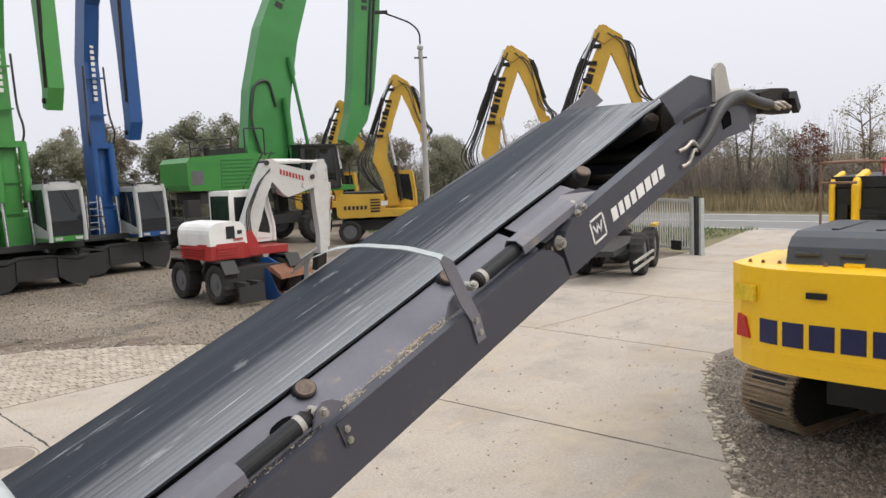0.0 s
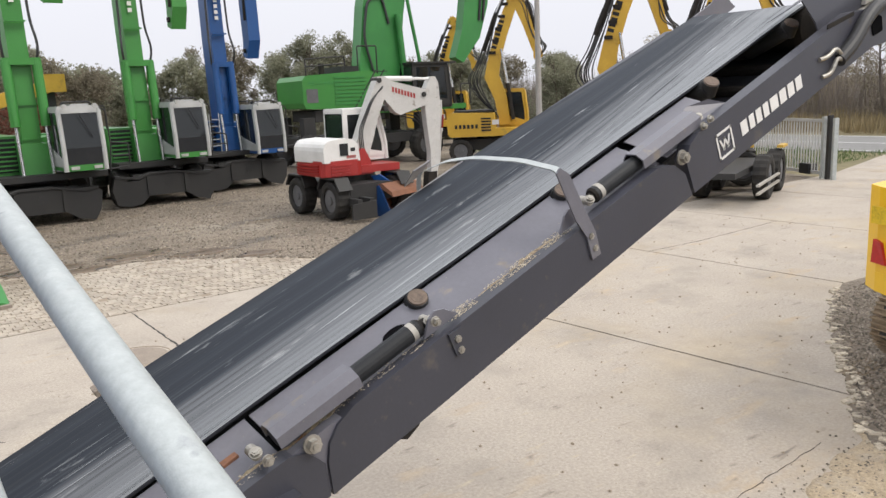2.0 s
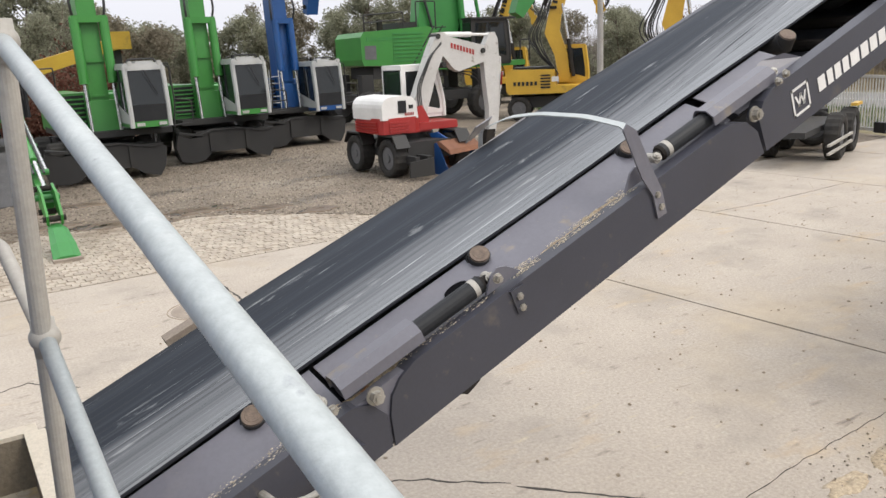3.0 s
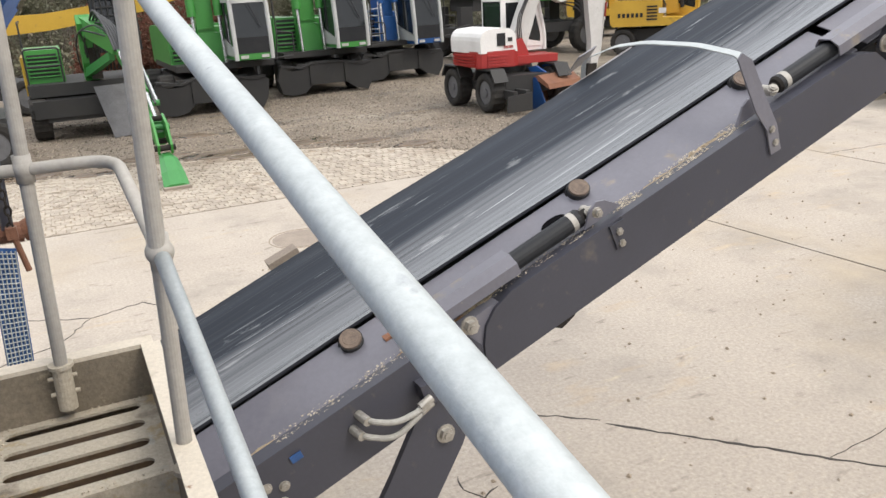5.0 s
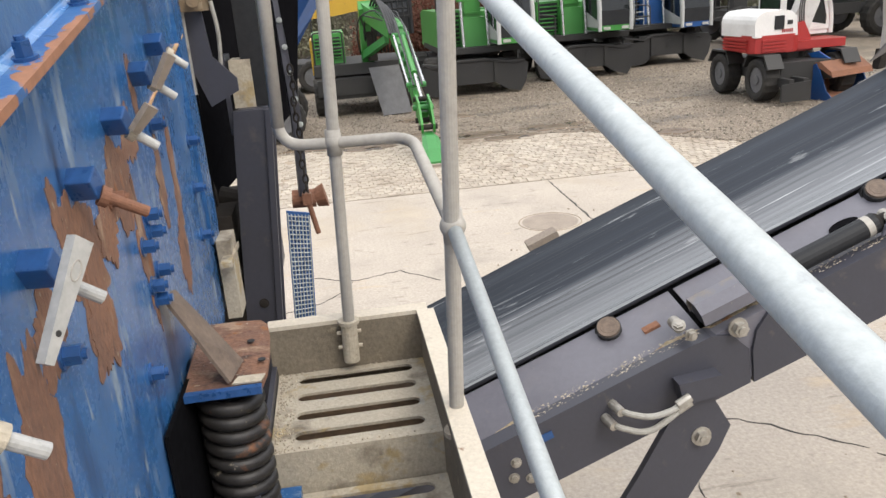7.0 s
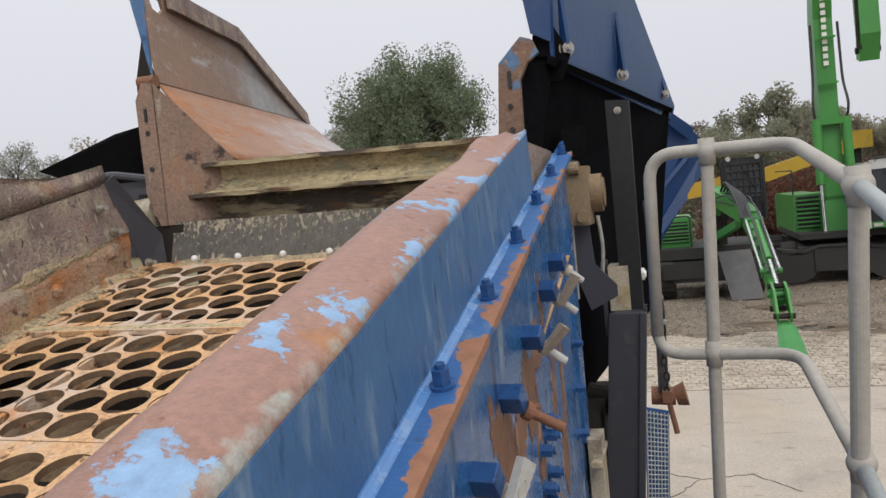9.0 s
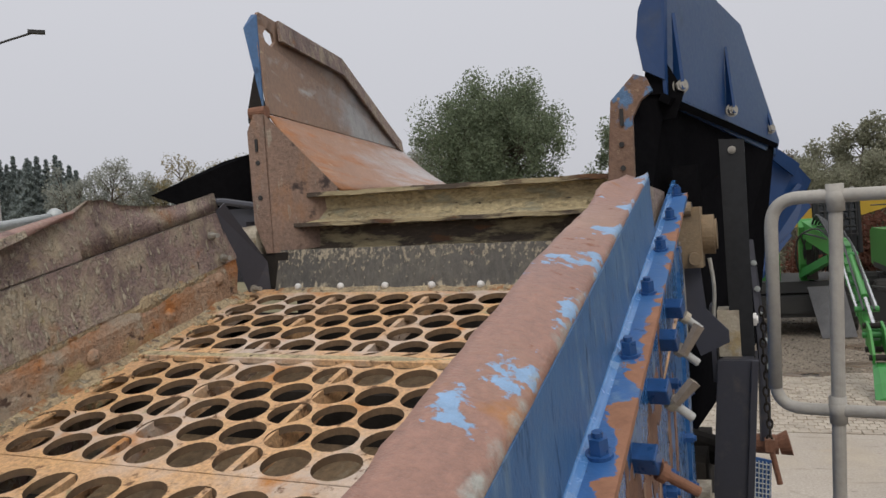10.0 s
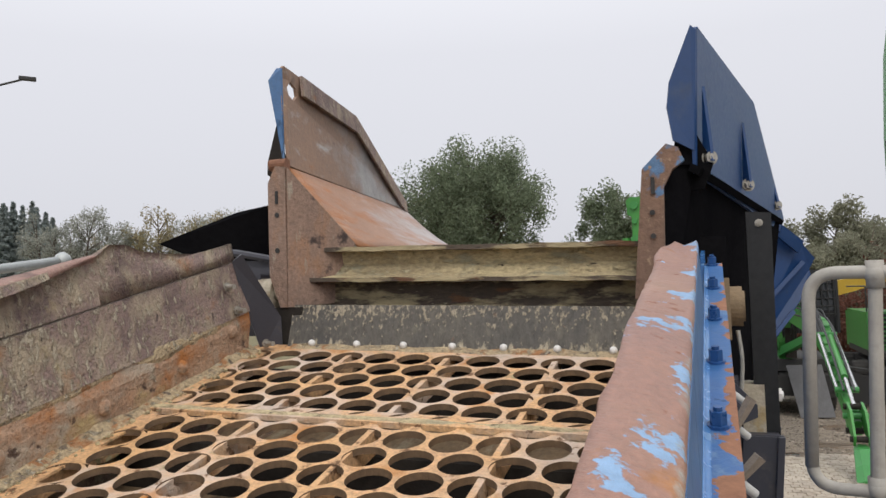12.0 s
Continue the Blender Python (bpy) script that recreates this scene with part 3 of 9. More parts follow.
def tube(bm, points, r, seg=10, closed_ends=True):
    """A round bar along a polyline; r is one radius or one a point."""
    p = [Vector(q) for q in points]
    rs = r if isinstance(r, (list, tuple)) else [r] * len(p)
    d0 = (p[1] - p[0]).normalized()
    s = d0.orthogonal().normalized()
    rings = []
    for i, q in enumerate(p):
        d = ((p[min(i + 1, len(p) - 1)] - p[i]).normalized() + (p[i] - p[max(i - 1, 0)]).normalized())
        d = d.normalized() if d.length > 1e-6 else d0
        s = (s - d * s.dot(d)).normalized()
        t = d.cross(s)
        rings.append([bm.verts.new(q + (s * math.cos(k * math.tau / seg) + t * math.sin(k * math.tau / seg)) * rs[i]) for k in range(seg)])
    for a, b in zip(rings, rings[1:]):
        for k in range(seg):
            bm.faces.new((a[k], a[(k + 1) % seg], b[(k + 1) % seg], b[k]))
    if closed_ends:
        bm.faces.new(rings[0][::-1])
        bm.faces.new(rings[-1])


def prism(bm, outline, lo, hi, m=None, axis="y"):
    """An outline in two axes pushed along the third from lo to hi. axis y: outline in x, z; x: in y, z; z: in x, y."""
    def at(u, v, w):
        return {"y": (u, w, v), "x": (w, u, v), "z": (u, v, w)}[axis]
    a = [bm.verts.new(at(u, v, lo)) for u, v in outline]
    b = [bm.verts.new(at(u, v, hi)) for u, v in outline]
    n = len(outline)
    bm.faces.new(a[::-1])
    bm.faces.new(b)
    for k in range(n):
        bm.faces.new((a[k], a[(k + 1) % n], b[(k + 1) % n], b[k]))
    if m is not None:
        bmesh.ops.transform(bm, matrix=m, verts=a + b)


def sheet(bm, pts, thick):
    """A flat plate through the given corners, thick to both sides."""
    p = [Vector(q) for q in pts]
    nrm = Vector((0, 0, 0))
    for k in range(len(p)):
        nrm += p[k].cross(p[(k + 1) % len(p)])
    nrm = nrm.normalized() * thick * 0.5
    a, b = [bm.verts.new(q - nrm) for q in p], [bm.verts.new(q + nrm) for q in p]
    n = len(p)
    bm.faces.new(a[::-1])
    bm.faces.new(b)
    for k in range(n):
        bm.faces.new((a[k], a[(k + 1) % n], b[(k + 1) % n], b[k]))


def framed(bm, outer, inner, thick):
    """A flat plate with one opening; both loops have the same number of corners."""
    o, i = [Vector(q) for q in outer], [Vector(q) for q in inner]
    nrm = Vector((0, 0, 0))
    for k in range(len(o)):
        nrm += o[k].cross(o[(k + 1) % len(o)])
    nrm = nrm.normalized() * thick * 0.5
    lo = [[bm.verts.new(q - nrm) for q in c] for c in (o, i)]
    hi = [[bm.verts.new(q + nrm) for q in c] for c in (o, i)]
    n = len(o)
    for k in range(n):
        j = (k + 1) % n
        bm.faces.new((lo[0][k], lo[0][j], lo[1][j], lo[1][k]))
        bm.faces.new((hi[0][k], hi[1][k], hi[1][j], hi[0][j]))
        bm.faces.new((lo[0][k], hi[0][k], hi[0][j], lo[0][j]))
        bm.faces.new((lo[1][k], lo[1][j], hi[1][j], hi[1][k]))


def skin(bm, rows, thick, up=(0, 0, 1)):
    """A plate over a grid of points, thick downwards along up."""
    off = Vector(up) * -thick
    top = [[bm.verts.new(q) for q in row] for row in rows]
    low = [[bm.verts.new(Vector(q) + off) for q in row] for row in rows]
    a, b = len(rows), len(rows[0])
    for i in range(a - 1):
        for j in range(b - 1):
            bm.faces.new((top[i][j], top[i + 1][j], top[i + 1][j + 1], top[i][j + 1]))
            bm.faces.new((low[i][j], low[i][j + 1], low[i + 1][j + 1], low[i + 1][j]))
    for i in range(a - 1):
        for j in (0, b - 1):
            bm.faces.new((top[i][j], low[i][j], low[i + 1][j], top[i + 1][j]))
    for j in range(b - 1):
        for i in (0, a - 1):
            bm.faces.new((top[i][j], top[i][j + 1], low[i][j + 1], low[i][j]))


def ball(bm, c, r, seg=12, squash=1.0):
    bmesh.ops.create_uvsphere(bm, u_segments=seg, v_segments=max(6, seg // 2 + 2), radius=r, matrix=Matrix.Translation(c) @ Matrix.Diagonal((1, 1, squash, 1)))


def bolt(bm, c, axis, r, h, washer=True):
    """A hexagon head on a washer, standing out from c along axis."""
    c, a = Vector(c), Vector(axis).normalized()
    if washer:
        rod(bm, c - a * 0.002, c + a * h * 0.18, r * 1.35, seg=14)
    rod(bm, c, c + a * h, r, seg=6)
    rod(bm, c + a * h, c + a * h * 1.25, r * 0.55, seg=10)


def B():
    return bmesh.new()


# ---- ground ----
bm = B()
box(bm, (-900, -900, -0.6), (900, 900, -0.06))
solo("ground", bm, "meadow", "flat damp meadow ground reaching the horizon", "ground", kind="structure")


def slab(name, outline, top, thick, material, label, category):
    b = B()
    prism(b, outline, top - thick, top, axis="z")
    return solo(name, b, material, label, category, kind="structure")


# the gravel yard under the parked machines, and the earth bed of the cobbles
slab("gravel_yard", [(-16, 15.6), (2.6, 15.9), (4.8, 15.2), (6.2, 13.9), (7.3, 12.5), (11.0, 11.56), (23.0, 11.56), (24.5, 16), (30, 30), (34, 44), (-16, 44)], -0.012, 0.05, "gravel", "brown wet gravel yard with puddled tracks", "gravel yard")
bank = []
for p, q in zip(((11.2, 5.1), (10.44, 4.88), (9.4, 4.42), (8.48, 3.87), (7.85, 3.52), (7.33, 3.18), (6.83, 2.94), (6.35, 2.55), (6.1, 1.8)), ((10.44, 4.88), (9.4, 4.42), (8.48, 3.87), (7.85, 3.52), (7.33, 3.18), (6.83, 2.94), (6.35, 2.55), (6.1, 1.8), (5.9, 0.6))):
    bank += [(p[0] + (q[0] - p[0]) * k / 8 + 0.05 * noise.noise((p[0] * 5, k * 0.9, 0)), p[1] + (q[1] - p[1]) * k / 8 + 0.05 * noise.noise((p[0] * 5, k * 0.9, 7))) for k in range(8)]
slab("gravel_patch", bank + [(5.8, -14), (30, -14), (30, 2.5), (16, 4.6)], 0.012, 0.03, "gravel", "dark gravel patch beside the concrete slabs", "gravel patch")
slab("cobble_bed", [(-16, 11.56), (10.95, 11.56), (7.25, 12.5), (6.15, 13.88), (4.75, 15.18), (2.6, 15.88), (-16, 15.58)], -0.014, 0.03, "earth", "brown earth bed under worn cobbles", "cobble bed")
slab("road", [(31.5, -120), (39.5, -120), (39.5, 160), (31.5, 160)], -0.03, 0.03, "asphalt", "grey asphalt country road beyond the gate", "road")
slab("driveway", [(23.2, 3.0), (31.4, -2.0), (31.4, 13.0), (23.2, 11.4)], -0.02, 0.04, "concrete", "pale dusty driveway from gate to road", "driveway")
for k, (x, w) in enumerate(((31.8, 0.12), (35.4, 0.12), (39.1, 0.12))):
    b = B()
    box(b, (x, -120, -0.03), (x + w, 160, -0.024))
    solo("road_line", b, "road_paint", "white painted road line on asphalt", "road line", "road lines", "structure")


# ---- the discharge conveyor; local x runs up the belt, y across it, z off it ----
conv = thing("conveyor", (1.859, 0, 2.114), "long anthracite discharge conveyor with a troughed grey rubber belt", "conveyor", tilt=(0, -21.8))
# the side girder: three hinged lengths
for name, prof in (("tail_girder", [(-2.6, -0.24), (-0.735, -0.24), (-0.70, -0.12), (-0.735, -0.045), (-0.80, -0.012), (-0.95, -0.008), (-2.6, -0.008)]),
                   ("middle_girder", [(-0.725, -0.245), (1.455, -0.25), (1.44, -0.13), (1.38, -0.055), (1.27, -0.012), (-0.52, -0.008), (-0.60, -0.03), (-0.655, -0.07), (-0.69, -0.13)]),
                   ("head_girder", [(1.475, -0.25), (3.35, -0.27), (3.75, -0.36), (3.75, -0.20), (3.42, -0.06), (3.15, 0.012), (1.60, 0.005), (1.52, -0.02), (1.465, -0.08)])):
    for y0, y1 in ((2.157, 2.225), (3.36, 3.43)):
        b = B()
        prism(b, prof, y0, y1)
        part(name, b, "anthracite", conv, bevel=0.006)
# slanting side plates between girder and belt
for a, z in ((-2.5, -0.80), (-0.78, 0.64), (0.64, 1.36), (1.42, 1.95)):
    b = B()
    skin(b, [[(a, 2.226, -0.035), (a, 2.33, 0.0), (a, 2.457, 0.038)], [(z, 2.226, -0.035), (z, 2.33, 0.0), (z, 2.457, 0.038)]], 0.006)
    part("side_plate", b, "plate_grey", conv)
    b = B()
    skin(b, [[(a, 3.26, 0.03), (a, 3.36, -0.035)], [(z, 3.26, 0.03), (z, 3.36, -0.035)]], 0.006)
    part("side_plate", b, "plate_grey", conv)
# the troughed belt, streaked with wear, paler near and darker on the far flank
b = B()
sect = [(2.462, 0.062), (2.50, 0.055), (2.60, 0.018), (2.70, -0.022), (2.84, -0.03), (2.97, -0.022), (3.04, 0.0), (3.10, 0.03), (3.17, 0.06), (3.245, 0.085)]
us = [-2.7 + 0.18 * k for k in range(34)]
rows = []
for u in us:
    lift = 0.0 if u < 1.4 else min(1.0, (u - 1.4) / 1.7)
    rows.append([(u, y, w * (1 - lift) + (0.055 + 0.012 * lift) * lift + 0.004 * math.sin(u * 3.1 + y * 9) * (1 - lift)) for y, w in sect])
skin(b, rows, 0.014)
belt = part("belt", b, "belt", conv, smooth=True)
belt.data.materials.append(M["belt_dark"])
belt.data.materials.append(M["belt_edge"])
for p in belt.data.polygons:
    c = p.center
    if c.z < -0.06 or c.y < 2.463:
        p.material_index = 1
    if c.y > 3.2449:
        p.material_index = 2
        p.use_smooth = False
b = B()
prism(b, [(3.24 + 0.14 * math.sin(math.radians(a)), -0.085 + 0.14 * math.cos(math.radians(a))) for a in range(0, 181, 15)] + [(3.2, -0.225), (-2.6, -0.2), (-2.6, -0.19), (3.2, -0.213)] + [(3.24 + 0.128 * math.sin(math.radians(a)), -0.085 + 0.128 * math.cos(math.radians(a))) for a in range(180, -1, -15)], 2.47, 3.24)
part("return_belt", b, "belt_dark", conv)
b = B()
rod(b, (3.24, 2.45, -0.085), (3.24, 3.28, -0.085), 0.126, seg=28)
part("head_drum", b, "dark_steel", conv)
# carrying rollers: a wing roller each side and a flat one between
for u in (-2.11, -1.055, 0.0, 0.90, 2.11, 2.95):
    r = B()
    rod(r, (u, 2.425, 0.018), (u, 2.70, -0.105), 0.05, seg=20)
    roller = part("idler_roller", r, "rubber", conv)
    r = B()
    d = Vector((0, -0.52, 0.854))
    p0 = Vector((u, 2.425, 0.010))
    rod(r, p0 - d * 0.03, p0 + d * 0.046, 0.044, seg=24)
    part("rubber_ring", r, "rubber", roller, "black rubber ring", bevel=0.003)
    r = B()
    rod(r, p0 + d * 0.046, p0 + d * 0.054, 0.041, 0.039, seg=24)
    rod(r, p0 + d * 0.054, p0 + d * 0.0552, 0.028, 0.026, seg=20)
    part("roller_cap", r, "rusty_cap", roller, "rusty round end cap", bevel=0.002)
    r = B()
    rod(r, (u, 2.70, -0.10), (u, 3.0, -0.10), 0.05, seg=16)
    part("idler_roller", r, "rubber", conv)
    r = B()
    rod(r, (u, 3.0, -0.09), (u, 3.28, 0.02), 0.05, seg=16)
    part("idler_roller", r, "rubber", conv)
# folding cylinders on the girder, each under a bent cover
for u0, u1, ca, cz, cw in ((-0.87, -0.09, -0.80, -0.45, 0.048), (1.70, 0.862, 1.665, 1.205, 0.045)):
    y = 2.24
    b = B()
    rod(b, (u0 + (u1 - u0) * 0.1, y, cw - 0.012), (u0 + (u1 - u0) * 0.94, y, cw - 0.012), 0.036, seg=18)
    cyl = part("fold_cylinder", b, "black", conv, "black hydraulic cylinder")
    b = B()
    rod(b, (u0 + (u1 - u0) * 0.94, y, cw - 0.012), (u0 + (u1 - u0) * 0.955, y, cw - 0.012), 0.037, 0.03, seg=18)
    rod(b, (u0 + (u1 - u0) * 0.95, y, cw - 0.012), (u1, y, cw - 0.012), 0.02, seg=12)
    part("piston_rod", b, "dark_steel", cyl)
    b = B()
    rod(b, (u0 + (u1 - u0) * 0.885, y, cw - 0.012), (u0 + (u1 - u0) * 0.915, y, cw - 0.012), 0.0366, seg=18, caps=False)
    part("sticker", b, "rail_paint", cyl, "worn white sticker band")
    for ue in (u0, u1):
        b = B()
        rod(b, (ue, y - 0.026, cw - 0.012), (ue, y + 0.026, cw - 0.012), 0.021, seg=14)
        bolt(b, (ue, y - 0.024, cw - 0.004), (0, -0.5, 0.85), 0.017, 0.014)
        part("pin", b, "bolt", cyl)
    b = B()
    a, z = min(ca, cz), max(ca, cz)
    prism(b, [(y - 0.062, cw - 0.03), (y - 0.062, cw + 0.012), (y - 0.028, cw + 0.04), (y + 0.028, cw + 0.04), (y + 0.05, cw + 0.012), (y + 0.05, cw - 0.02), (y + 0.044, cw - 0.02), (y + 0.044, cw + 0.008), (y + 0.026, cw + 0.034), (y - 0.026, cw + 0.034), (y - 0.056, cw + 0.008), (y - 0.056, cw - 0.03)], a, z, axis="x")
    part("cylinder_cover", b, "plate_grey", conv, "bent lilac-grey cover plate")
# hinge bolts and small bolts on the girder face
for u, w, r in ((-0.71, -0.025, 0.025), (1.44, -0.045, 0.027)):
    b = B()
    bolt(b, (u, 2.157, w), (0, -1, 0), r, 0.03)
    part("hinge_bolt", b, "bolt", conv, "large zinc hexagon bolt")
for u, w in ((-0.86, 0.03), (-0.10, 0.062), (-0.045, -0.052), (-0.05, -0.10), (0.745, -0.065), (0.748, -0.125), (1.64, 0.02), (1.70, 0.03)):
    b = B()
    bolt(b, (u, 2.157, w), (0, -1, 0), 0.015, 0.018)
    part("bolt", b, "bolt", conv)
b = B()
sheet(b, [(-0.075, 2.152, -0.015), (-0.01, 2.152, -0.02), (-0.02, 2.152, -0.12), (-0.075, 2.152, -0.115)], 0.008)
part("girder_lug", b, "anthracite", conv)
b = B()
sheet(b, [(1.45, 2.30, 0.035), (1.74, 2.30, 0.075), (1.86, 2.26, 0.06), (1.95, 2.235, 0.0), (1.55, 2.235, -0.01)], 0.008)
part("gusset_plate", b, "plate_grey", conv)
for u, w in ((-0.62, 0.04), (-0.93, 0.04)):
    b = B()
    box(b, (u - 0.03, 2.33, w - 0.045), (u + 0.03, 2.385, w - 0.03))
    part("lug_plate", b, "rust", conv, "small rusty lug with a bolt", bevel=0.003)
# dirt lying in the groove behind the girder
b = B()
rows = []
for i in range(120):
    u = -1.9 + 2.6 * i / 119
    w = 0.5 + noise.noise((u * 5, 2, 8)) + 0.35 * noise.noise((u * 31, 4, 8))
    w = max(0.08, min(1.2, w * (1.25 if -0.05 < u < 0.65 else 0.7)))
    rows.append([(u, 2.2225, -0.022), (u, 2.228, -0.012 - 0.012 * (1 - w)), (u, 2.228 + 0.03 * w, -0.030 + 0.0101 * w + 0.006), (u, 2.229 + 0.042 * w, -0.033 + 0.0142 * w)])
skin(b, rows, 0.008)
part("dust_crust", b, "dust", conv, "pale dirt caked along the girder")
# triangular clevis plates with dirt round them
for u in (-0.06, 0.72):
    b = B()
    prism(b, [(u - 0.09, 0.004), (u + 0.09, 0.004), (u + 0.03, 0.062), (u - 0.005, 0.076), (u - 0.04, 0.062)], 2.196, 2.206)
    part("clevis_plate", b, "plate_grey", conv, "dusty triangular clevis plate", bevel=0.002)
b = B()
sheet(b, [(-0.178 + 0.056 * math.cos(a * math.tau / 20), 2.352 + 0.026 * math.sin(a * math.tau / 20), 0.0095 + 0.0077 * math.sin(a * math.tau / 20)) for a in range(20)], 0.008)
part("opening", b, "black_and_shade", conv, "dark slotted opening")
# the hoop of flat bar over the belt
b = B()
path = bend([(0.70, 2.150, 0.215), (0.70, 2.17, 0.275), (0.735, 2.42, 0.287), (0.755, 2.75, 0.277), (0.765, 3.0, 0.242), (0.775, 3.30, 0.15), (0.775, 3.44, -0.1)], 0.06, 5)
skin(b, [[(p.x - 0.016, p.y, p.z), (p.x + 0.016, p.y, p.z)] for p in path], 0.007, (0, -0.7, 0.7))
hoop = part("hoop", b, "galv", conv, "pale bent flat-bar hoop over the belt")
b = B()
sheet(b, [(0.715, 2.150, -0.165), (0.770, 2.150, -0.168), (0.778, 2.150, -0.06), (0.755, 2.150, 0.06), (0.728, 2.150, 0.24), (0.690, 2.151, 0.285), (0.665, 2.152, 0.27), (0.69, 2.150, 0.04), (0.722, 2.150, -0.06)], 0.008)
part("hoop_leg", b, "plate_grey", hoop, "dark grey bent leg of the hoop", bevel=0.002)
b = B()
sheet(b, [(0.70, 3.22, 0.205), (0.83, 3.24, 0.20), (0.85, 3.40, 0.10), (0.72, 3.40, 0.09)], 0.006)
part("hoop_paddle", b, "plate_grey", hoop, "dusty end plate of the hoop")
# scraper stub on the far girder and a dirt trap under the near one
b = B()
box(b, (-1.10, 3.32, 0.045), (-0.95, 3.40, 0.085))
box(b, (-1.04, 3.28, 0.0), (-0.99, 3.34, 0.05))
part("far_bracket", b, "cover", conv, "dusty bracket on the far edge", bevel=0.006)
b = B()
sheet(b, [(0.55, 3.26, 0.075), (1.05, 3.27, 0.085), (1.05, 3.40, 0.0), (0.55, 3.40, 0.0)], 0.008)
part("far_skirt", b, "plate_grey", conv)
b = B()
prism(b, [(-0.43, -0.245), (-0.29, -0.245), (-0.32, -0.27), (-0.385, -0.285)], 2.18, 2.24)
part("lower_lug", b, "dark_steel", conv, bevel=0.004)
b = B()
prism(b, [(-1.0, -0.23), (-0.5, -0.23), (-0.5, -0.03), (-0.62, -0.018), (-0.80, -0.022), (-1.0, -0.03)], 2.170, 2.216)
part("hinge_plate", b, "plate_grey", conv, "recessed plate behind the hinge", bevel=0.003)
# head end: hood, bracket, drive hose, motor
b = B()
skin(b, [[(2.74, 2.42, 0.13), (2.80, 2.235, 0.215), (2.88, 2.222, 0.06), (2.90, 2.221, -0.02)], [(3.16, 2.42, 0.13), (3.22, 2.235, 0.215), (3.56, 2.222, 0.05), (3.57, 2.221, -0.05)]], 0.008, (0, -1, 0))
part("head_hood", b, "anthracite", conv, "folded dark grey plate beside the head drum")
b = B()
prism(b, [(3.40, -0.03), (3.42, 0.01), (3.45, 0.13), (3.475, 0.172), (3.54, 0.185), (3.59, 0.168), (3.625, 0.128), (3.63, 0.02), (3.64, -0.05)], 2.195, 2.22)
prism(b, [(3.36, -0.06), (3.69, -0.06), (3.69, -0.045), (3.36, -0.045)], 2.13, 2.26)
part("head_bracket", b, "rail_paint", conv, "upright dusty grey bracket plate", bevel=0.003)
b = B()
prism(b, [(3.30, -0.24), (3.50, -0.07), (3.66, -0.06), (4.10, -0.19), (4.13, -0.27), (4.03, -0.40), (3.56, -0.31)], 2.23, 2.46)
part("drive_guard", b, "anthracite", conv, "dark drive guard at the head", bevel=0.012)
b = B()
tube(b, bend([(2.92, 2.145, -0.18), (3.06, 2.125, -0.14), (3.30, 2.12, -0.03), (3.62, 2.13, -0.06), (3.90, 2.15, -0.22), (4.15, 2.17, -0.33)], 0.25, 6), 0.04, 14)
part("drive_hose", b, "hose", conv, "thick black hydraulic hose")
for dw in (0.0, -0.10):
    b = B()
    tube(b, bend([(2.73, 2.15, -0.10 + dw), (2.80, 2.135, -0.11 + dw), (2.88, 2.13, -0.09 + dw * 0.6), (2.93, 2.13, -0.15 + dw * 0.3)], 0.05, 4), 0.012, 10)
    part("hose_fitting", b, "bolt", conv)
b = B()
prism(b, [(4.10, -0.22), (4.30, -0.255), (4.60, -0.36), (4.66, -0.42), (4.67, -0.53), (4.56, -0.55), (4.42, -0.49), (4.10, -0.37)], 2.20, 2.34)
motor = part("drive_motor", b, "dark_steel", conv, "dark hydraulic motor block", bevel=0.012)
b = B()
prism(b, [(4.50, -0.36), (4.64, -0.40), (4.68, -0.55), (4.62, -0.57), (4.585, -0.44), (4.48, -0.40)], 2.15, 2.20)
part("motor_bracket", b, "black", motor, bevel=0.004)
for k in range(3):
    b = B()
    u = 4.18 + 0.10 * k
    tube(b, bend([(u, 2.21, -0.33 - 0.03 * k), (u + 0.01, 2.16, -0.34 - 0.03 * k), (u + 0.06, 2.14, -0.40 - 0.03 * k), (u + 0.14, 2.17, -0.42 - 0.03 * k)], 0.04, 4), 0.013, 8)
    part("motor_fitting", b, "bolt", motor)
b = B()
prism(b, [(3.35, -0.10), (3.44, -0.105), (3.485, -0.14), (3.475, -0.22), (3.36, -0.21)], 2.150, 2.1565)
part("guard_opening", b, "black_and_shade", conv, "dark opening in the drive guard")
b = B()
prism(b, [(2.86, 0.022), (3.16, -0.012), (3.17, 0.010), (2.87, 0.046)], 2.150, 2.1565)
part("girder_slot", b, "dark_steel", conv)
b = B()
prism(b, [(3.02, 0.02), (3.55, 0.055), (3.68, 0.10), (3.82, -0.07), (3.3, -0.10)], 3.30, 3.31)
part("far_cheek", b, "plate_grey", conv, "dusty far cheek plate at the head", bevel=0.003)
for k in range(4):
    b = B()
    rod(b, (1.9 + 0.32 * k, 2.3, -0.19), (1.9 + 0.32 * k, 3.36, -0.19), 0.035, seg=10)
    part("cross_tie", b, "dark_steel", conv)
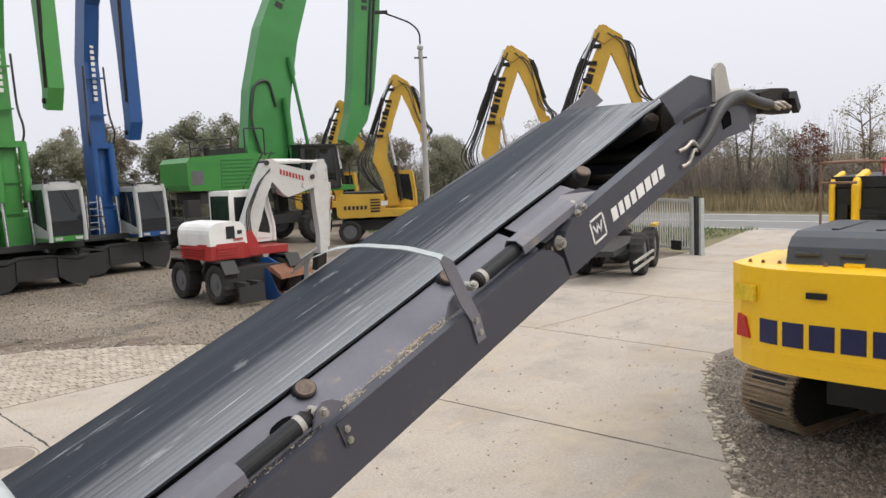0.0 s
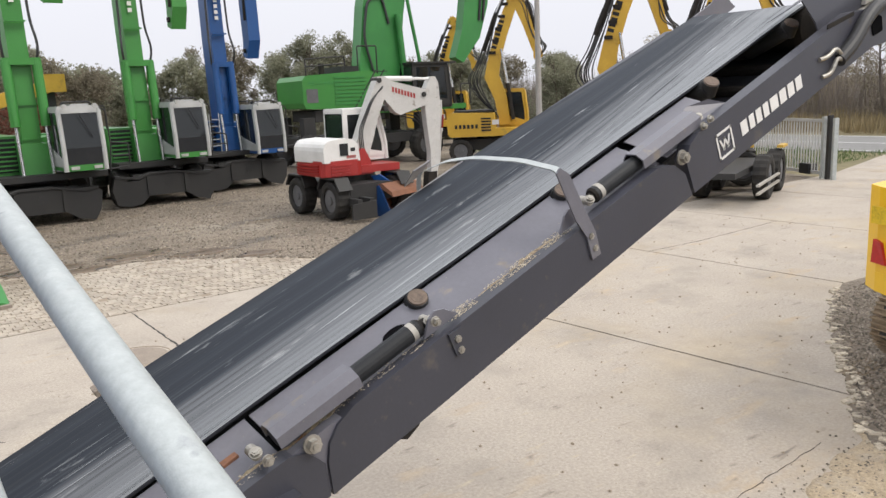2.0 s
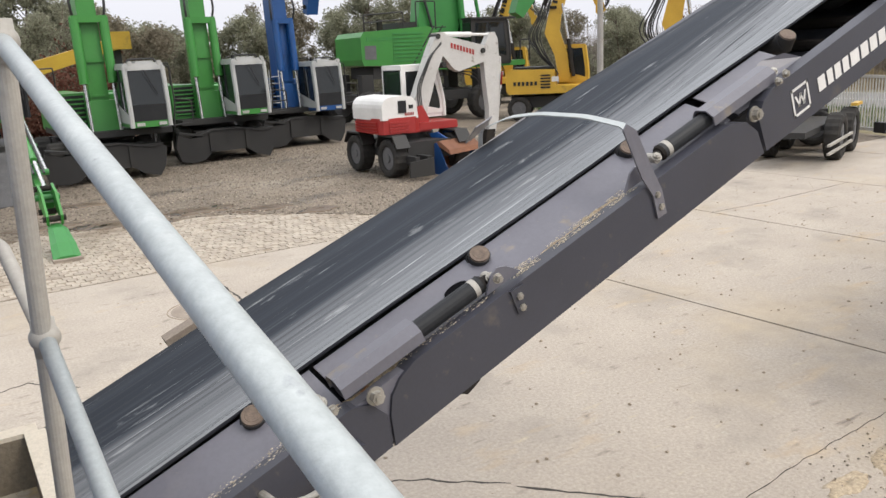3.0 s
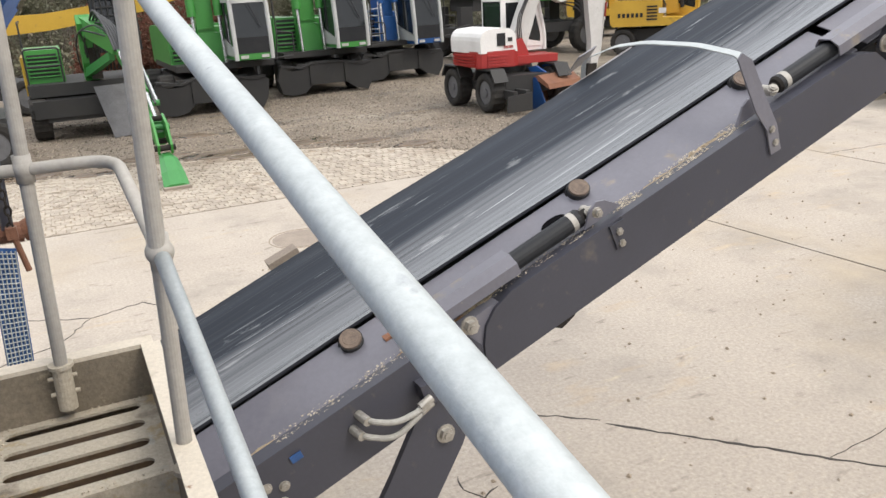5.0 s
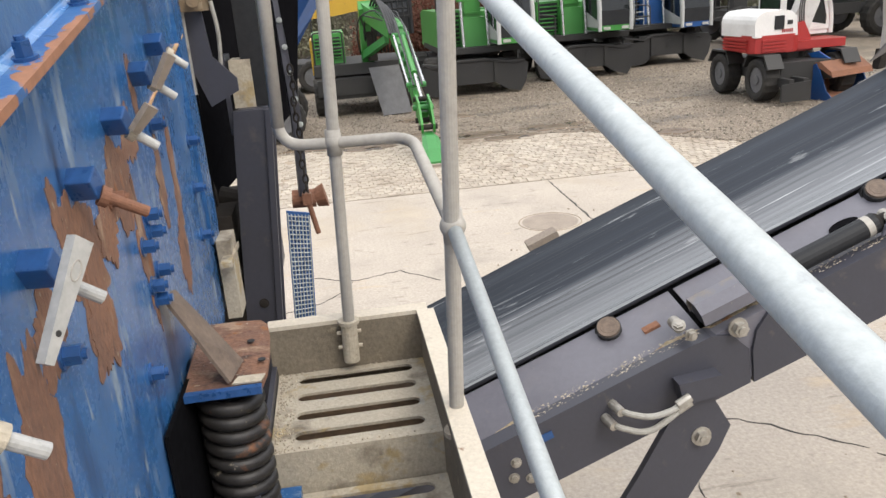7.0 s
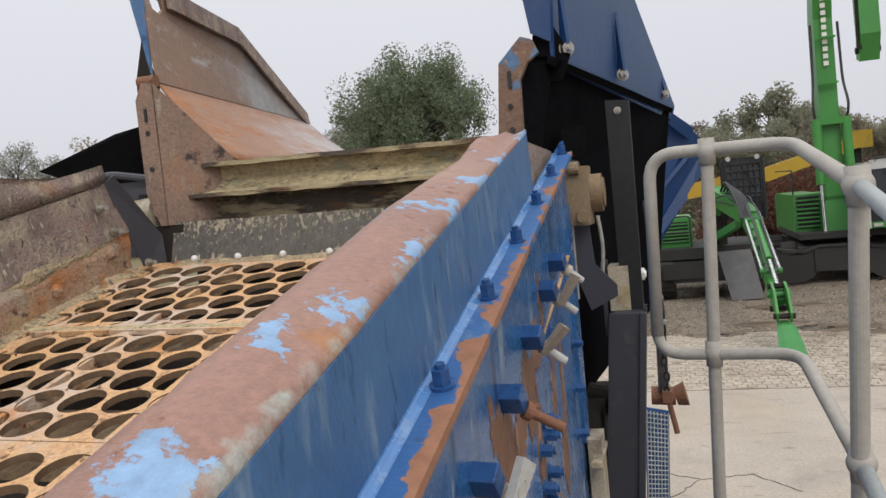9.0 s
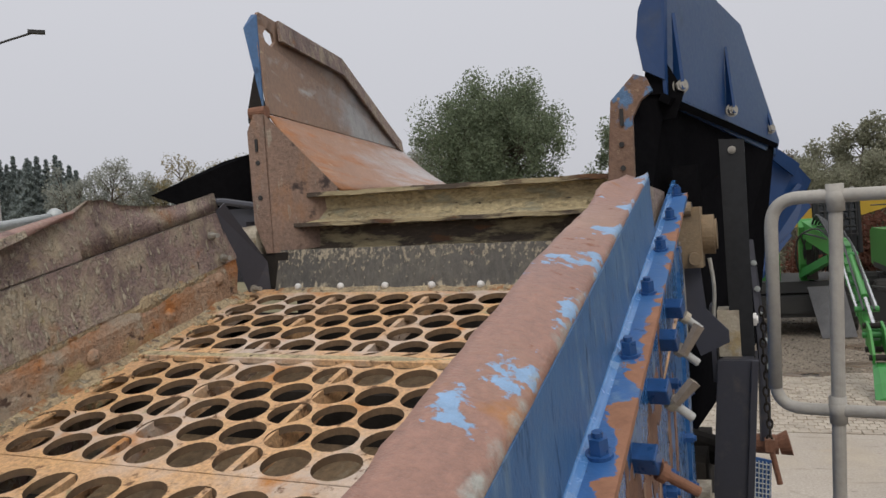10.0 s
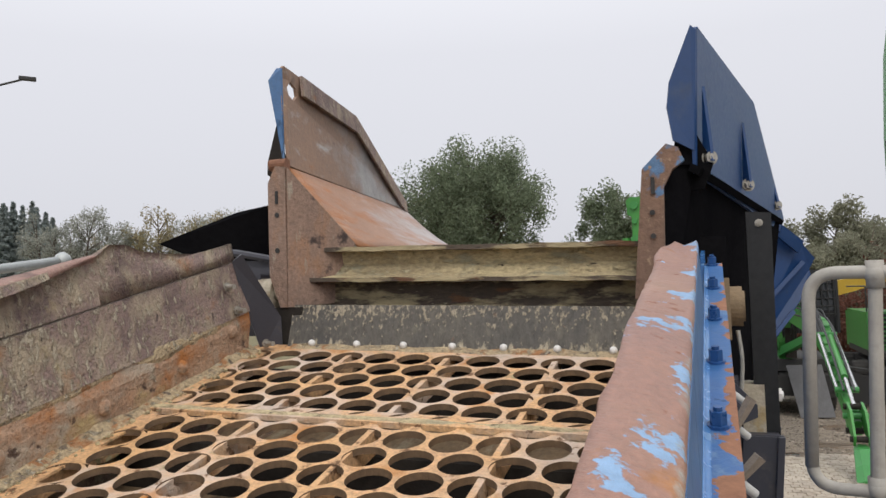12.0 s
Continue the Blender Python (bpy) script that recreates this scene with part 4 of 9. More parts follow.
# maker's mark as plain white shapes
b = B()
c0, e = Vector((1.78, 2.1545, -0.135)), 0.062
for a, z in (((-1, -1), (1, -1)), ((1, -1), (1, 1)), ((1, 1), (-1, 1)), ((-1, 1), (-1, -1))):
    p, q = c0 + Vector((a[0] * e, 0, a[1] * e)), c0 + Vector((z[0] * e, 0, z[1] * e))
    dd = (q - p).normalized() * 0.006
    nn = Vector((-dd.z, 0, dd.x))
    sheet(b, [p - dd - nn, q + dd - nn, q + dd + nn, p - dd + nn], 0.002)
for du in (-0.028, -0.01, 0.01, 0.028):
    lean = 0.012 if du in (-0.028, 0.01) else -0.012
    sheet(b, [c0 + Vector((du - lean - 0.006, 0, 0.03)), c0 + Vector((du - lean + 0.006, 0, 0.03)), c0 + Vector((du + lean + 0.006, 0, -0.03)), c0 + Vector((du + lean - 0.006, 0, -0.03))], 0.002)
part("maker_badge", b, "white", conv, "white square badge on the girder")
u = 1.925
for wide in (0.058, 0.046, 0.050, 0.050, 0.074, 0.064, 0.062, 0.062):
    b = B()
    box(b, (u, 2.1535, -0.170), (u + wide, 2.1555, -0.098))
    part("name_bar", b, "white", conv)
    u += wide + 0.020
# support leg and its pale hoses
b = B()
prism(b, [(-0.97, -0.08), (-0.83, -0.12), (-0.84, -0.19), (-0.98, -0.16)], 2.10, 2.157)
part("leg_bracket", b, "anthracite", conv, bevel=0.006)
b = B()
prism(b, [(-1.03, -0.20), (-0.88, -0.18), (-0.86, -0.33), (-0.93, -0.40), (-2.05, -1.25), (-2.20, -1.10), (-1.2, -0.34)], 2.125, 2.152)
leg = part("support_leg", b, "anthracite", conv, "dark diagonal support leg", bevel=0.004)
b = B()
bolt(b, (-0.965, 2.125, -0.315), (0, -1, 0), 0.026, 0.022)
part("leg_bolt", b, "bolt", leg)
for k, (a, m0, z) in enumerate((((-1.18, -0.065), (-1.10, -0.125), (-0.985, -0.135)), ((-1.22, -0.10), (-1.13, -0.175), (-0.99, -0.15)))):
    b = B()
    tube(b, bend([(a[0], 2.15, a[1]), (a[0] + 0.01, 2.10, a[1] - 0.01), (m0[0], 2.075, m0[1]), (z[0] - 0.03, 2.08, z[1] - 0.005), (z[0], 2.09, z[1])], 0.06, 5), 0.0105, 10)
    part("leg_hose", b, "pale_hose", conv, "dusty pale hydraulic hose")
    for p, q in (((a[0] - 0.004, 2.157, a[1]), (a[0] + 0.006, 2.10, a[1] - 0.008)), ((z[0] - 0.02, 2.085, z[1]), (z[0] + 0.03, 2.09, z[1] + 0.004))):
        b = B()
        rod(b, p, q, 0.016, seg=10)
        part("hose_fitting", b, "bolt", conv)
b = B()
box(b, (-1.44, 2.150, -0.075), (-1.40, 2.156, -0.05))
part("blue_sticker", b, "mesh_blue", conv)
for u, w in ((-1.55, -0.10), (-1.50, -0.13), (-1.58, -0.15), (-1.53, -0.18)):
    b = B()
    bolt(b, (u, 2.157, w), (0, -1, 0), 0.014, 0.012)
    part("bolt", b, "bolt", conv)
# crushed spill lying along the girder ledge
rng = random.Random(5)
for lo, hi, count in ((-0.06, 0.70, 1300), (-1.45, -0.82, 600), (-0.62, -0.10, 300)):
    b = B()
    k = 0
    while k < count:
        u = rng.uniform(lo, hi)
        if noise.noise((u * 9, lo, 0)) + 0.45 < rng.random() * 0.8:
            continue
        k += 1
        s = 0.0007 + 0.0030 * rng.random() ** 3
        bmesh.ops.create_icosphere(b, subdivisions=1, radius=s, matrix=Matrix.Translation((u, 2.195 + 0.06 * rng.random() ** 1.4, -0.010 + 0.003 * rng.random())) @ Matrix.Diagonal((1.5, 1, 0.6, 1)))
    ob = part("spilled_grit", b, "grit", conv, "pale crushed grit on the ledge")
    ob["kind"] = "stuff"


# ---- the screening machine: sloping screen box ----
def zf(y):
    return 2.823 + 0.2272 * (y - 0.748)


def zd(y):
    return 2.769 + 0.2272 * (y - 1.762)


screen = thing("screen_box", (0, 0, 0), "sloping vibrating screen box, worn blue paint over rust", "screening machine")
ys = [-0.7 + 0.1415 * k for k in range(21)]
b = B()
prism(b, [(-0.7, zf(-0.7)), (2.36, zf(2.36)), (2.36, 2.32), (2.25, 2.1), (1.9, 1.95), (-0.7, 1.55)], -0.378, -0.366, axis="x")
part("right_side_plate", b, "blue_side", screen, "blue side plate with rust patches")
b = B()
skin(b, [[(-0.376, y, zf(y) + 0.006), (-0.345, y, zf(y) + 0.006), (-0.321, y, zf(y) + 0.006)] for y in ys], 0.012)
part("right_flange", b, "blue_worn", screen, "blue flange with peeling paint")
b = B()
skin(b, [[(-0.362, y, zf(y) + 0.007), (-0.367, y, zf(y) + 0.016), (-0.370, y, zf(y) + 0.075), (-0.372, y, zf(y) + 0.137)] for y in [-0.7 + 0.158 * k for k in range(16)]], 0.008, (1, 0, 0))
part("right_upstand", b, "blue_upstand", screen, "scuffed blue upstand plate")
# strip along the fold whose pale colour stands for its highlight
b = B()
skin(b, [[(-0.3668, y, zf(y) + 0.017), (-0.3640, y, zf(y) + 0.0115), (-0.3605, y, zf(y) + 0.0085), (-0.3570, y, zf(y) + 0.0072)] for y in [-0.7 + 0.0354 * k for k in range(80)]], 0.004)
part("corner_weld", b, "blue_highlight", screen, "glossy pale blue strip painting the highlight along the upstand", smooth=True)
rng = random.Random(3)
rows = []
for k in range(66):
    y = -0.7 + 0.0367 * k
    wob = 0.006 * noise.noise((y * 3.2, 1.7, 0)) + 0.003 * noise.noise((y * 13, 4.0, 0))
    rise = 0.004 * noise.noise((y * 2.4, 9.0, 0)) - 0.026 * max(0.0, (y - 0.9) / 0.7)
    tip = max(0.0, 1 - abs(y - 1.47) / 0.16) * 0.020
    edge = -0.4515 - wob + max(0.0, (y - 1.0) / 0.5) * 0.008 + (0.005 * noise.noise((y * 31, 2.0, 0)))
    if y > 1.52:
        edge += (y - 1.52) * 0.08
    bend_x = -0.373 + 0.002 * noise.noise((y * 20, 0, 0))
    rows.append([(bend_x, y, zf(y) + 0.139), (bend_x - 0.003, y, zf(y) + 0.147), (bend_x - 0.009, y, zf(y) + 0.152 + rise * 0.3), ((edge * 0.45 - 0.385 * 0.55), y, zf(y) + 0.166 + rise + tip * 0.4), ((edge * 0.8 - 0.385 * 0.2), y, zf(y) + 0.172 + rise + tip * 0.8), (edge, y, zf(y) + 0.172 + rise + tip - wob)])
b = B()
skin(b, rows, 0.007, (0.35, 0, 0.93))
part("right_lip", b, "rust_lip", screen, "bent rusty lip with flakes of pale blue paint", smooth=True)
b = B()
prism(b, [(-0.7, zf(-0.7) + 0.14), (1.62, zf(1.62) + 0.14), (2.2, zf(2.2)), (2.3, zd(2.3) - 0.35), (-0.7, zd(-0.7) - 0.35)], -0.394, -0.388, axis="x")
part("right_inner_plate", b, "rust_wall", screen)
for k in range(-4, 6):
    y = 0.748 + 0.2715 * k
    if y < 2.2:
        b = B()
        bolt(b, (-0.347, y, zf(y) + 0.006), (0, -0.22, 0.97), 0.0115, 0.023)
        part("flange_bolt", b, "blue_bolt", screen, "blue painted hexagon bolt")
# clamp blocks with pins and pale wedges down the blue side
for k, (y, wedge) in enumerate(((0.40, 0), (0.655, 0), (0.905, 2), (1.125, 0), (1.36, 1), (1.605, 3), (1.80, 0))):
    z = zf(y) - 0.196
    m = Matrix.Translation((-0.345, y, z)) @ pose(0, 0, 0, 34, 0, -8).to_3x3().to_4x4()
    b = B()
    box(b, (-0.024, -0.0165, -0.018), (0.018, 0.0165, 0.018), m)
    clamp = part("clamp_block", b, "blue_bolt", screen, "blue clamp block", bevel=0.003)
    foot = Vector((-0.325, y + 0.006, z - 0.022))
    tip = Vector((-0.292, y + 0.022, z - 0.052))
    if k == 3:
        tip += Vector((0.018, 0.004, -0.004))
    b = B()
    rod(b, foot, tip, 0.0085, seg=14)
    part("clamp_pin", b, "rust" if k == 3 else "lamp_lens", clamp, "rusty clamp pin" if k == 3 else "pale clamp pin", bevel=0.0015)
    b = B()
    d = (tip - foot).normalized()
    rod(b, foot - d * 0.006, foot + d * 0.007, 0.015, seg=14)
    part("clamp_collar", b, "rust" if k == 3 else "beige", clamp, bevel=0.002)
    if wedge == 2:
        # the long wedge, driven through, with a punched oval and a small hole
        b = B()
        up, low = Vector((-0.283, y - 0.038, z + 0.040)), Vector((-0.321, y - 0.116, z - 0.070))
        run = (low - up).normalized()
        side = run.cross(Vector((1, -0.4, 0.2))).normalized()
        q = [up + side * 0.0135, up - side * 0.0135, low - side * 0.0065, low + side * 0.0065]
        sheet(b, q, 0.013)
        part("clamp_wedge", b, "lamp_lens", clamp, "long pale tapered steel wedge", bevel=0.002)
        b = B()
        nrm = run.cross(side).normalized()
        if nrm.y > 0:
            nrm = -nrm
        c = up.lerp(low, 0.26) + nrm * 0.0066
        tube(b, [c + run * 0.012 * math.cos(a * math.tau / 16) + side * 0.0065 * math.sin(a * math.tau / 16) for a in range(17)], 0.0012, 6, False)
        part("wedge_mark", b, "rail_paint", clamp)
        b = B()
        c = up.lerp(low, 0.76) + nrm * 0.0062
        rod(b, c, c + nrm * 0.001, 0.0038, seg=10)
        part("wedge_hole", b, "rubber", clamp)
    elif wedge:
        b = B()
        f = 0.62 if wedge == 3 else 0.40
        up, low = Vector((-0.283, y - 0.008, z + 0.050 * f)), Vector((-0.318, y - 0.03 * f, z - 0.045 * f))
        run = (low - up).normalized()
        side = run.cross(Vector((1, -0.4, 0.2))).normalized()
        sheet(b, [up + side * 0.0125, up - side * 0.0125, low - side * 0.008, low + side * 0.008], 0.012)
        part("clamp_wedge", b, "cover", clamp, "dusty tapered steel wedge", bevel=0.002)
for y, dz in ((1.30, -0.30), (1.512, -0.432), (1.52, -0.47), (1.437, -0.457), (1.52, -0.55), (1.447, -0.54), (1.46, -0.575), (1.32, -0.632), (0.954, -0.340), (1.70, -0.33), (2.097, -0.523), (2.064, -0.634), (2.059, -0.76)):
    b = B()
    bolt(b, (-0.366, y, zf(y) + dz), (1, 0, 0), 0.014, 0.026)
    part("side_bolt", b, "blue_bolt" if y != 1.30 else "rust", screen)
b = B()
box(b, (-0.366, 2.16, 2.30), (-0.356, 2.28, zf(2.2) - 0.16))
part("cover_strip", b, "blue_side", screen, bevel=0.003)


def bare_patch(y, z, ry, rz, seed):
    """A ragged field where the paint has come off down to brown rust."""
    b = B()
    n = 96
    loop = []
    for k in range(n):
        a = k * math.tau / n
        f = 1 + 0.6 * noise.noise((math.cos(a) * 1.6, math.sin(a) * 1.6, seed)) + 0.28 * noise.noise((math.cos(a) * 4.5, math.sin(a) * 4.5, seed + 3.3)) + 0.12 * noise.noise((math.cos(a) * 11, math.sin(a) * 11, seed + 5.1))
        loop.append((y + ry * math.cos(a) * f, z + rz * math.sin(a) * f))
    prism(b, loop, -0.3665, -0.3652 + 0.00004 * seed, axis="x")
    part("bare_patch", b, "rust_bare", screen, "brown rust where the paint has peeled")


for seed, (y, z, ry, rz) in enumerate(((0.845, 2.46, 0.058, 0.13), (0.93, 2.57, 0.05, 0.07), (1.13, 2.585, 0.085, 0.085), (1.10, 2.655, 0.05, 0.045), (1.045, 2.70, 0.016, 0.04), (1.37, 2.655, 0.08, 0.065), (1.50, 2.72, 0.05, 0.05), (1.60, 2.80, 0.02, 0.06), (1.69, 2.58, 0.035, 0.08), (1.45, 2.50, 0.03, 0.14), (1.80, 2.40, 0.05, 0.09), (1.84, 2.55, 0.03, 0.12), (0.757, 2.60, 0.014, 0.035), (0.70, 2.46, 0.05, 0.10), (1.13, 2.49, 0.06, 0.09), (0.42, 2.40, 0.06, 0.10), (1.25, 2.61, 0.05, 0.06))):
    bare_patch(y, z, ry, rz, 2.7 * seed + 1)
# left wall: curled rusty lip over wear plate over orange liner
def wall_rows(cols):
    out = []
    for k in range(40):
        y = -0.7 + 0.074 * k
        out.append([(x + 0.006 * noise.noise((y * 4, x * 9, dz * 7)), y, zd(y) + dz) for x, dz in cols])
    return out


b = B()
skin(b, wall_rows([(-1.876, 0.0), (-1.872, 0.05), (-1.866, 0.10), (-1.874, 0.145)]), 0.012, (1, 0, 0))
part("left_liner", b, "rust_liner", screen, "orange rusted liner plate crusted with dirt")
b = B()
skin(b, wall_rows([(-1.868, 0.14), (-1.885, 0.22), (-1.900, 0.315)]), 0.012, (1, 0, 0))
part("left_wear_plate", b, "rust_wall", screen, "brown scratched wear plate")
rows = []
for k in range(48):
    y = -0.7 + 0.0605 * k
    top = 0.455 if y < 1.60 else 0.455 - (y - 1.60) * 0.215
    if abs(y - 1.62) < 0.06:
        top += 0.018
    curl = max(0.0, min(1.0, (1.60 - y) / 0.35))
    wav = 0.012 * noise.noise((y * 5, 2, 8))
    rows.append([(-1.899, y, zd(y) + 0.3215), (-1.912, y, zd(y) + 0.38 + wav * 0.4), (-1.925, y, zd(y) + top - 0.02), (-1.925 + 0.015 * curl, y, zd(y) + top + wav), (-1.925 + 0.050 * curl, y, zd(y) + top - 0.010 * curl + wav), (-1.925 + 0.062 * curl, y, zd(y) + top - 0.034 * curl + wav)])
b = B()
skin(b, rows, 0.008, (1, 0, 0))
lip = part("left_lip", b, "rust_pale", screen, "dented rusty lip curled inwards", smooth=True)
lip.data.materials.append(M["rust_wall"])
for p in lip.data.polygons:
    if p.center.z < zd(p.center.y) + 0.44 or p.center.y > 1.56:
        p.material_index = 1
        p.use_smooth = p.center.y > 1.56
# dirt caked on the liner's upper edge and in the joint with the deck
b = B()
rows = []
for k in range(90):
    y = 1.15 + 0.97 * k / 89
    w = 0.6 + 0.7 * noise.noise((y * 6, 3, 1)) + 0.35 * noise.noise((y * 23, 3, 1))
    w = max(0.0, min(1.1, w * 1.5 - 0.45)) * min(1, (y - 1.1) * 2)
    rows.append([(-1.872, y, zd(y) + 0.130 - 0.040 * w), (-1.872 + 0.009 * w, y, zd(y) + 0.136 - 0.012 * w), (-1.876 + 0.009 * w, y, zd(y) + 0.148), (-1.882, y, zd(y) + 0.152 + 0.024 * w)])
skin(b, rows, 0.012, (1, 0, 0))
part("dirt_crust", b, "dust", screen, "pale lumpy crust on the liner's edge")
b = B()
rows = []
for k in range(110):
    y = -0.3 + 2.5 * k / 109
    w = max(0.1, 0.6 + 0.6 * noise.noise((y * 7, 9, 1)) + 0.4 * noise.noise((y * 29, 9, 1)))
    rows.append([(-1.880, y, zd(y) + 0.024 * w + 0.006), (-1.862, y, zd(y) + 0.014 * w + 0.004), (-1.856 + 0.008 * w, y, zd(y) + 0.006), (-1.850 + 0.014 * w, y, zd(y) + 0.001)])
skin(b, rows, 0.008)
part("dirt_crust", b, "dust", screen, "dry dirt along the deck's edge")
b = B()
prism(b, [(-0.7, zd(-0.7) + 0.4), (2.2, zd(2.2) + 0.33), (2.3, zd(2.3) - 0.4), (-0.7, zd(-0.7) - 0.4)], -1.965, -1.95, axis="x")
part("left_side_plate", b, "rust_wall", screen)
for y, dz, x in ((0.45, 0.075, -1.868), (0.80, 0.075, -1.868), (1.20, 0.065, -1.868), (1.52, 0.06, -1.868), (1.83, 0.065, -1.868), (2.08, 0.10, -1.866)):
    b = B()
    bmesh.ops.create_uvsphere(b, u_segments=14, v_segments=8, radius=0.022, matrix=Matrix.Translation((x, y, zd(y) + dz)) @ Matrix.Diagonal((0.55, 1, 1, 1)))
    part("liner_bolt", b, "rust_liner", screen, smooth=True)
# end plates at the feed side
b = B()
sheet(b, [(-1.90, 2.13, 3.21), (-1.87, 2.14, 3.235), (-1.80, 2.27, 3.02), (-1.80, 2.28, 2.90), (-1.86, 2.24, 2.90), (-1.88, 2.17, 3.06)], 0.012)
part("corner_plate", b, "anthracite", screen, "dark grey corner plate")
for p in ((-1.883, 2.066, 3.124), (-1.874, 2.109, 3.046), (-1.828, 2.205, 2.93)):
    b = B()
    rod(b, p, Vector(p) + Vector((0.05, -0.02, 0.0)), 0.008, seg=10)
    bolt(b, Vector(p) + Vector((0.012, -0.005, 0)), (1, -0.3, 0), 0.011, 0.012)
    part("corner_bolt", b, "bolt", screen)
# dark lower deck seen through the holes
b = B()
skin(b, [[(-1.93, y, zd(y) - 0.20), (-0.40, y, zd(y) - 0.20)] for y in (-0.7, 2.3)], 0.02)
part("lower_deck", b, "under_deck", screen, "dusty lower screen deck")
for x in (-1.84, -1.50, -1.16, -0.82, -0.48):
    b = B()
    skin(b, [[(x - 0.008, y, zd(y) - 0.003), (x + 0.008, y, zd(y) - 0.003)] for y in (-0.7, 2.25)], 0.06)
    part("deck_carrier_bar", b, "deck", screen)
for y in (-0.6, 0.02, 0.55, 1.10, 1.69, 2.25):
    b = B()
    skin(b, [[(-1.93, y - 0.05, zd(y) - 0.08), (-0.40, y - 0.05, zd(y) - 0.08)], [(-1.93, y + 0.05, zd(y) - 0.08), (-0.40, y + 0.05, zd(y) - 0.08)]], 0.14)
    part("cross_beam", b, "dark_steel", screen)


def punched_panel(front_row, rows_n, x_first, y_front, y_back, lift=0.0):
    """A punched plate: hexagonal field of round holes, pitch 0.1137, with walls down through the thickness."""
    top, wall = B(), B()
    pitch, rad, seg = 0.1137, 0.0508, 24
    rp = pitch * math.sqrt(3) / 2
    x0, x1 = -1.885, -0.41

    def put(x, y):
        return (x, y, zd(y) + lift)

    def cell(cx, cy, first, last, west, east):
        corners = []
        if first:
            corners += [(-pitch / 2, y_front - cy), (pitch / 2, y_front - cy)]
        if last:
            corners += [(-pitch / 2, y_back - cy), (pitch / 2, y_back - cy)]
        if west:
            corners += [(x0 - cx, -rp / 2), (x0 - cx, rp / 2)]
        if east:
            corners += [(x1 - cx, -rp / 2), (x1 - cx, rp / 2)]
        ang = sorted(set([round(k * math.tau / seg - math.pi, 6) for k in range(seg)] + [round(math.atan2(v, u), 6) for u, v in corners]))
        ring = []
        for a in ang:
            dx, dy = math.cos(a), math.sin(a)
            reach = pitch / 2 / math.cos((a + math.pi / 6) % (math.pi / 3) - math.pi / 6)
            if (first and dy < -1e-6) or (last and dy > 1e-6):
                lim = (y_front if dy < 0 else y_back) - cy
                reach = min(lim / dy, pitch / 2 / abs(dx) if abs(dx) > 1e-6 else 9)
            if (west and dx < -1e-6) or (east and dx > 1e-6):
                lim = (x0 if dx < 0 else x1) - cx
                tall = rp / 2
                if first and dy < 0:
                    tall = cy - y_front
                if last and dy > 0:
                    tall = y_back - cy
                reach = min(lim / dx, tall / abs(dy) if abs(dy) > 1e-6 else 9)
            ring.append(((cx + dx * rad, cy + dy * rad), (cx + dx * max(reach, rad), cy + dy * max(reach, rad))))
        a = [top.verts.new(put(*p)) for p, _ in ring]
        z = [top.verts.new(put(*q)) for _, q in ring]
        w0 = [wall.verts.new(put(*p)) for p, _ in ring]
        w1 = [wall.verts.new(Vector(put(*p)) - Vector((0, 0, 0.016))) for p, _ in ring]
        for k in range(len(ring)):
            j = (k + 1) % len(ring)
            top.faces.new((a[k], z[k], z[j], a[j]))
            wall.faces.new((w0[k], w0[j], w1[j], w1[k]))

    for row in range(rows_n):
        cy = front_row + row * rp
        c = x_first + (pitch / 2 if row % 2 else 0.0)
        xs = [c + k * pitch for k in range(-20, 30) if x0 + rad + 0.006 < c + k * pitch < x1 - rad - 0.006]
        for cx in xs:
            cell(cx, cy, row == 0, row == rows_n - 1, cx == xs[0], cx == xs[-1])
    box(top, (x0, y_front, zd(y_front) + lift - 0.014), (x1, y_front + 0.002, zd(y_front) + lift - 0.0005))
    panel = part("punched_panel", top, "deck", screen, "orange rusty punched screen plate")
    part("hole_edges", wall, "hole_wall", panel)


# the back plate laps over the cut row of the next one; the others butt with a narrow gap
ROW = 0.1137 * math.sqrt(3) / 2
punched_panel(1.756, 5, -1.597, 1.668, 2.262, 0.005)
punched_panel(1.196, 6, -1.508, 1.137, 1.742)
punched_panel(1.045 - 4 * ROW, 5, -1.508, 0.592, 1.133)
punched_panel(0.532 - 4 * ROW, 5, -1.565, 0.080, 0.588)
punched_panel(0.022 - 6 * ROW, 7, -1.508, -0.630, 0.076)
# dirt lying on the lapped front edge of the back plate
rng = random.Random(9)
b = B()
rows = []
for i in range(90):
    x = -1.87 + 1.45 * i / 89
    w = max(0.0, min(1.0, 0.35 + 0.9 * noise.noise((x * 7, 3, 4)) + 0.5 * noise.noise((x * 21, 3, 4))))
    rows.append([(x, 1.672, zd(1.672) + 0.004), (x, 1.680, zd(1.68) + 0.0045 + 0.004 * w), (x, 1.692 + 0.008 * w, zd(1.695) + 0.0045 + 0.005 * w), (x, 1.700 + 0.016 * w, zd(1.705) + 0.0035)])
skin(b, rows, 0.006)
part("seam_dirt", b, "mud", screen, "dried dirt packed along the lapped seam")
for x in (-1.865, -0.425):
    b = B()
    skin(b, [[(x - 0.025, y, zd(y) - 0.004), (x + 0.05, y, zd(y) - 0.004)] for y in (-0.62, 2.25)], 0.006)
    part("deck_edge_strip", b, "deck", screen)
b = B()
for k in range(700):
    y = -0.6 + 2.8 * rng.random()
    s = 0.002 + 0.006 * rng.random() ** 2.5
    bmesh.ops.create_icosphere(b, subdivisions=1, radius=s, matrix=Matrix.Translation((-1.875 + 0.06 * rng.random() ** 1.6, y, zd(y) + s * 0.3)))
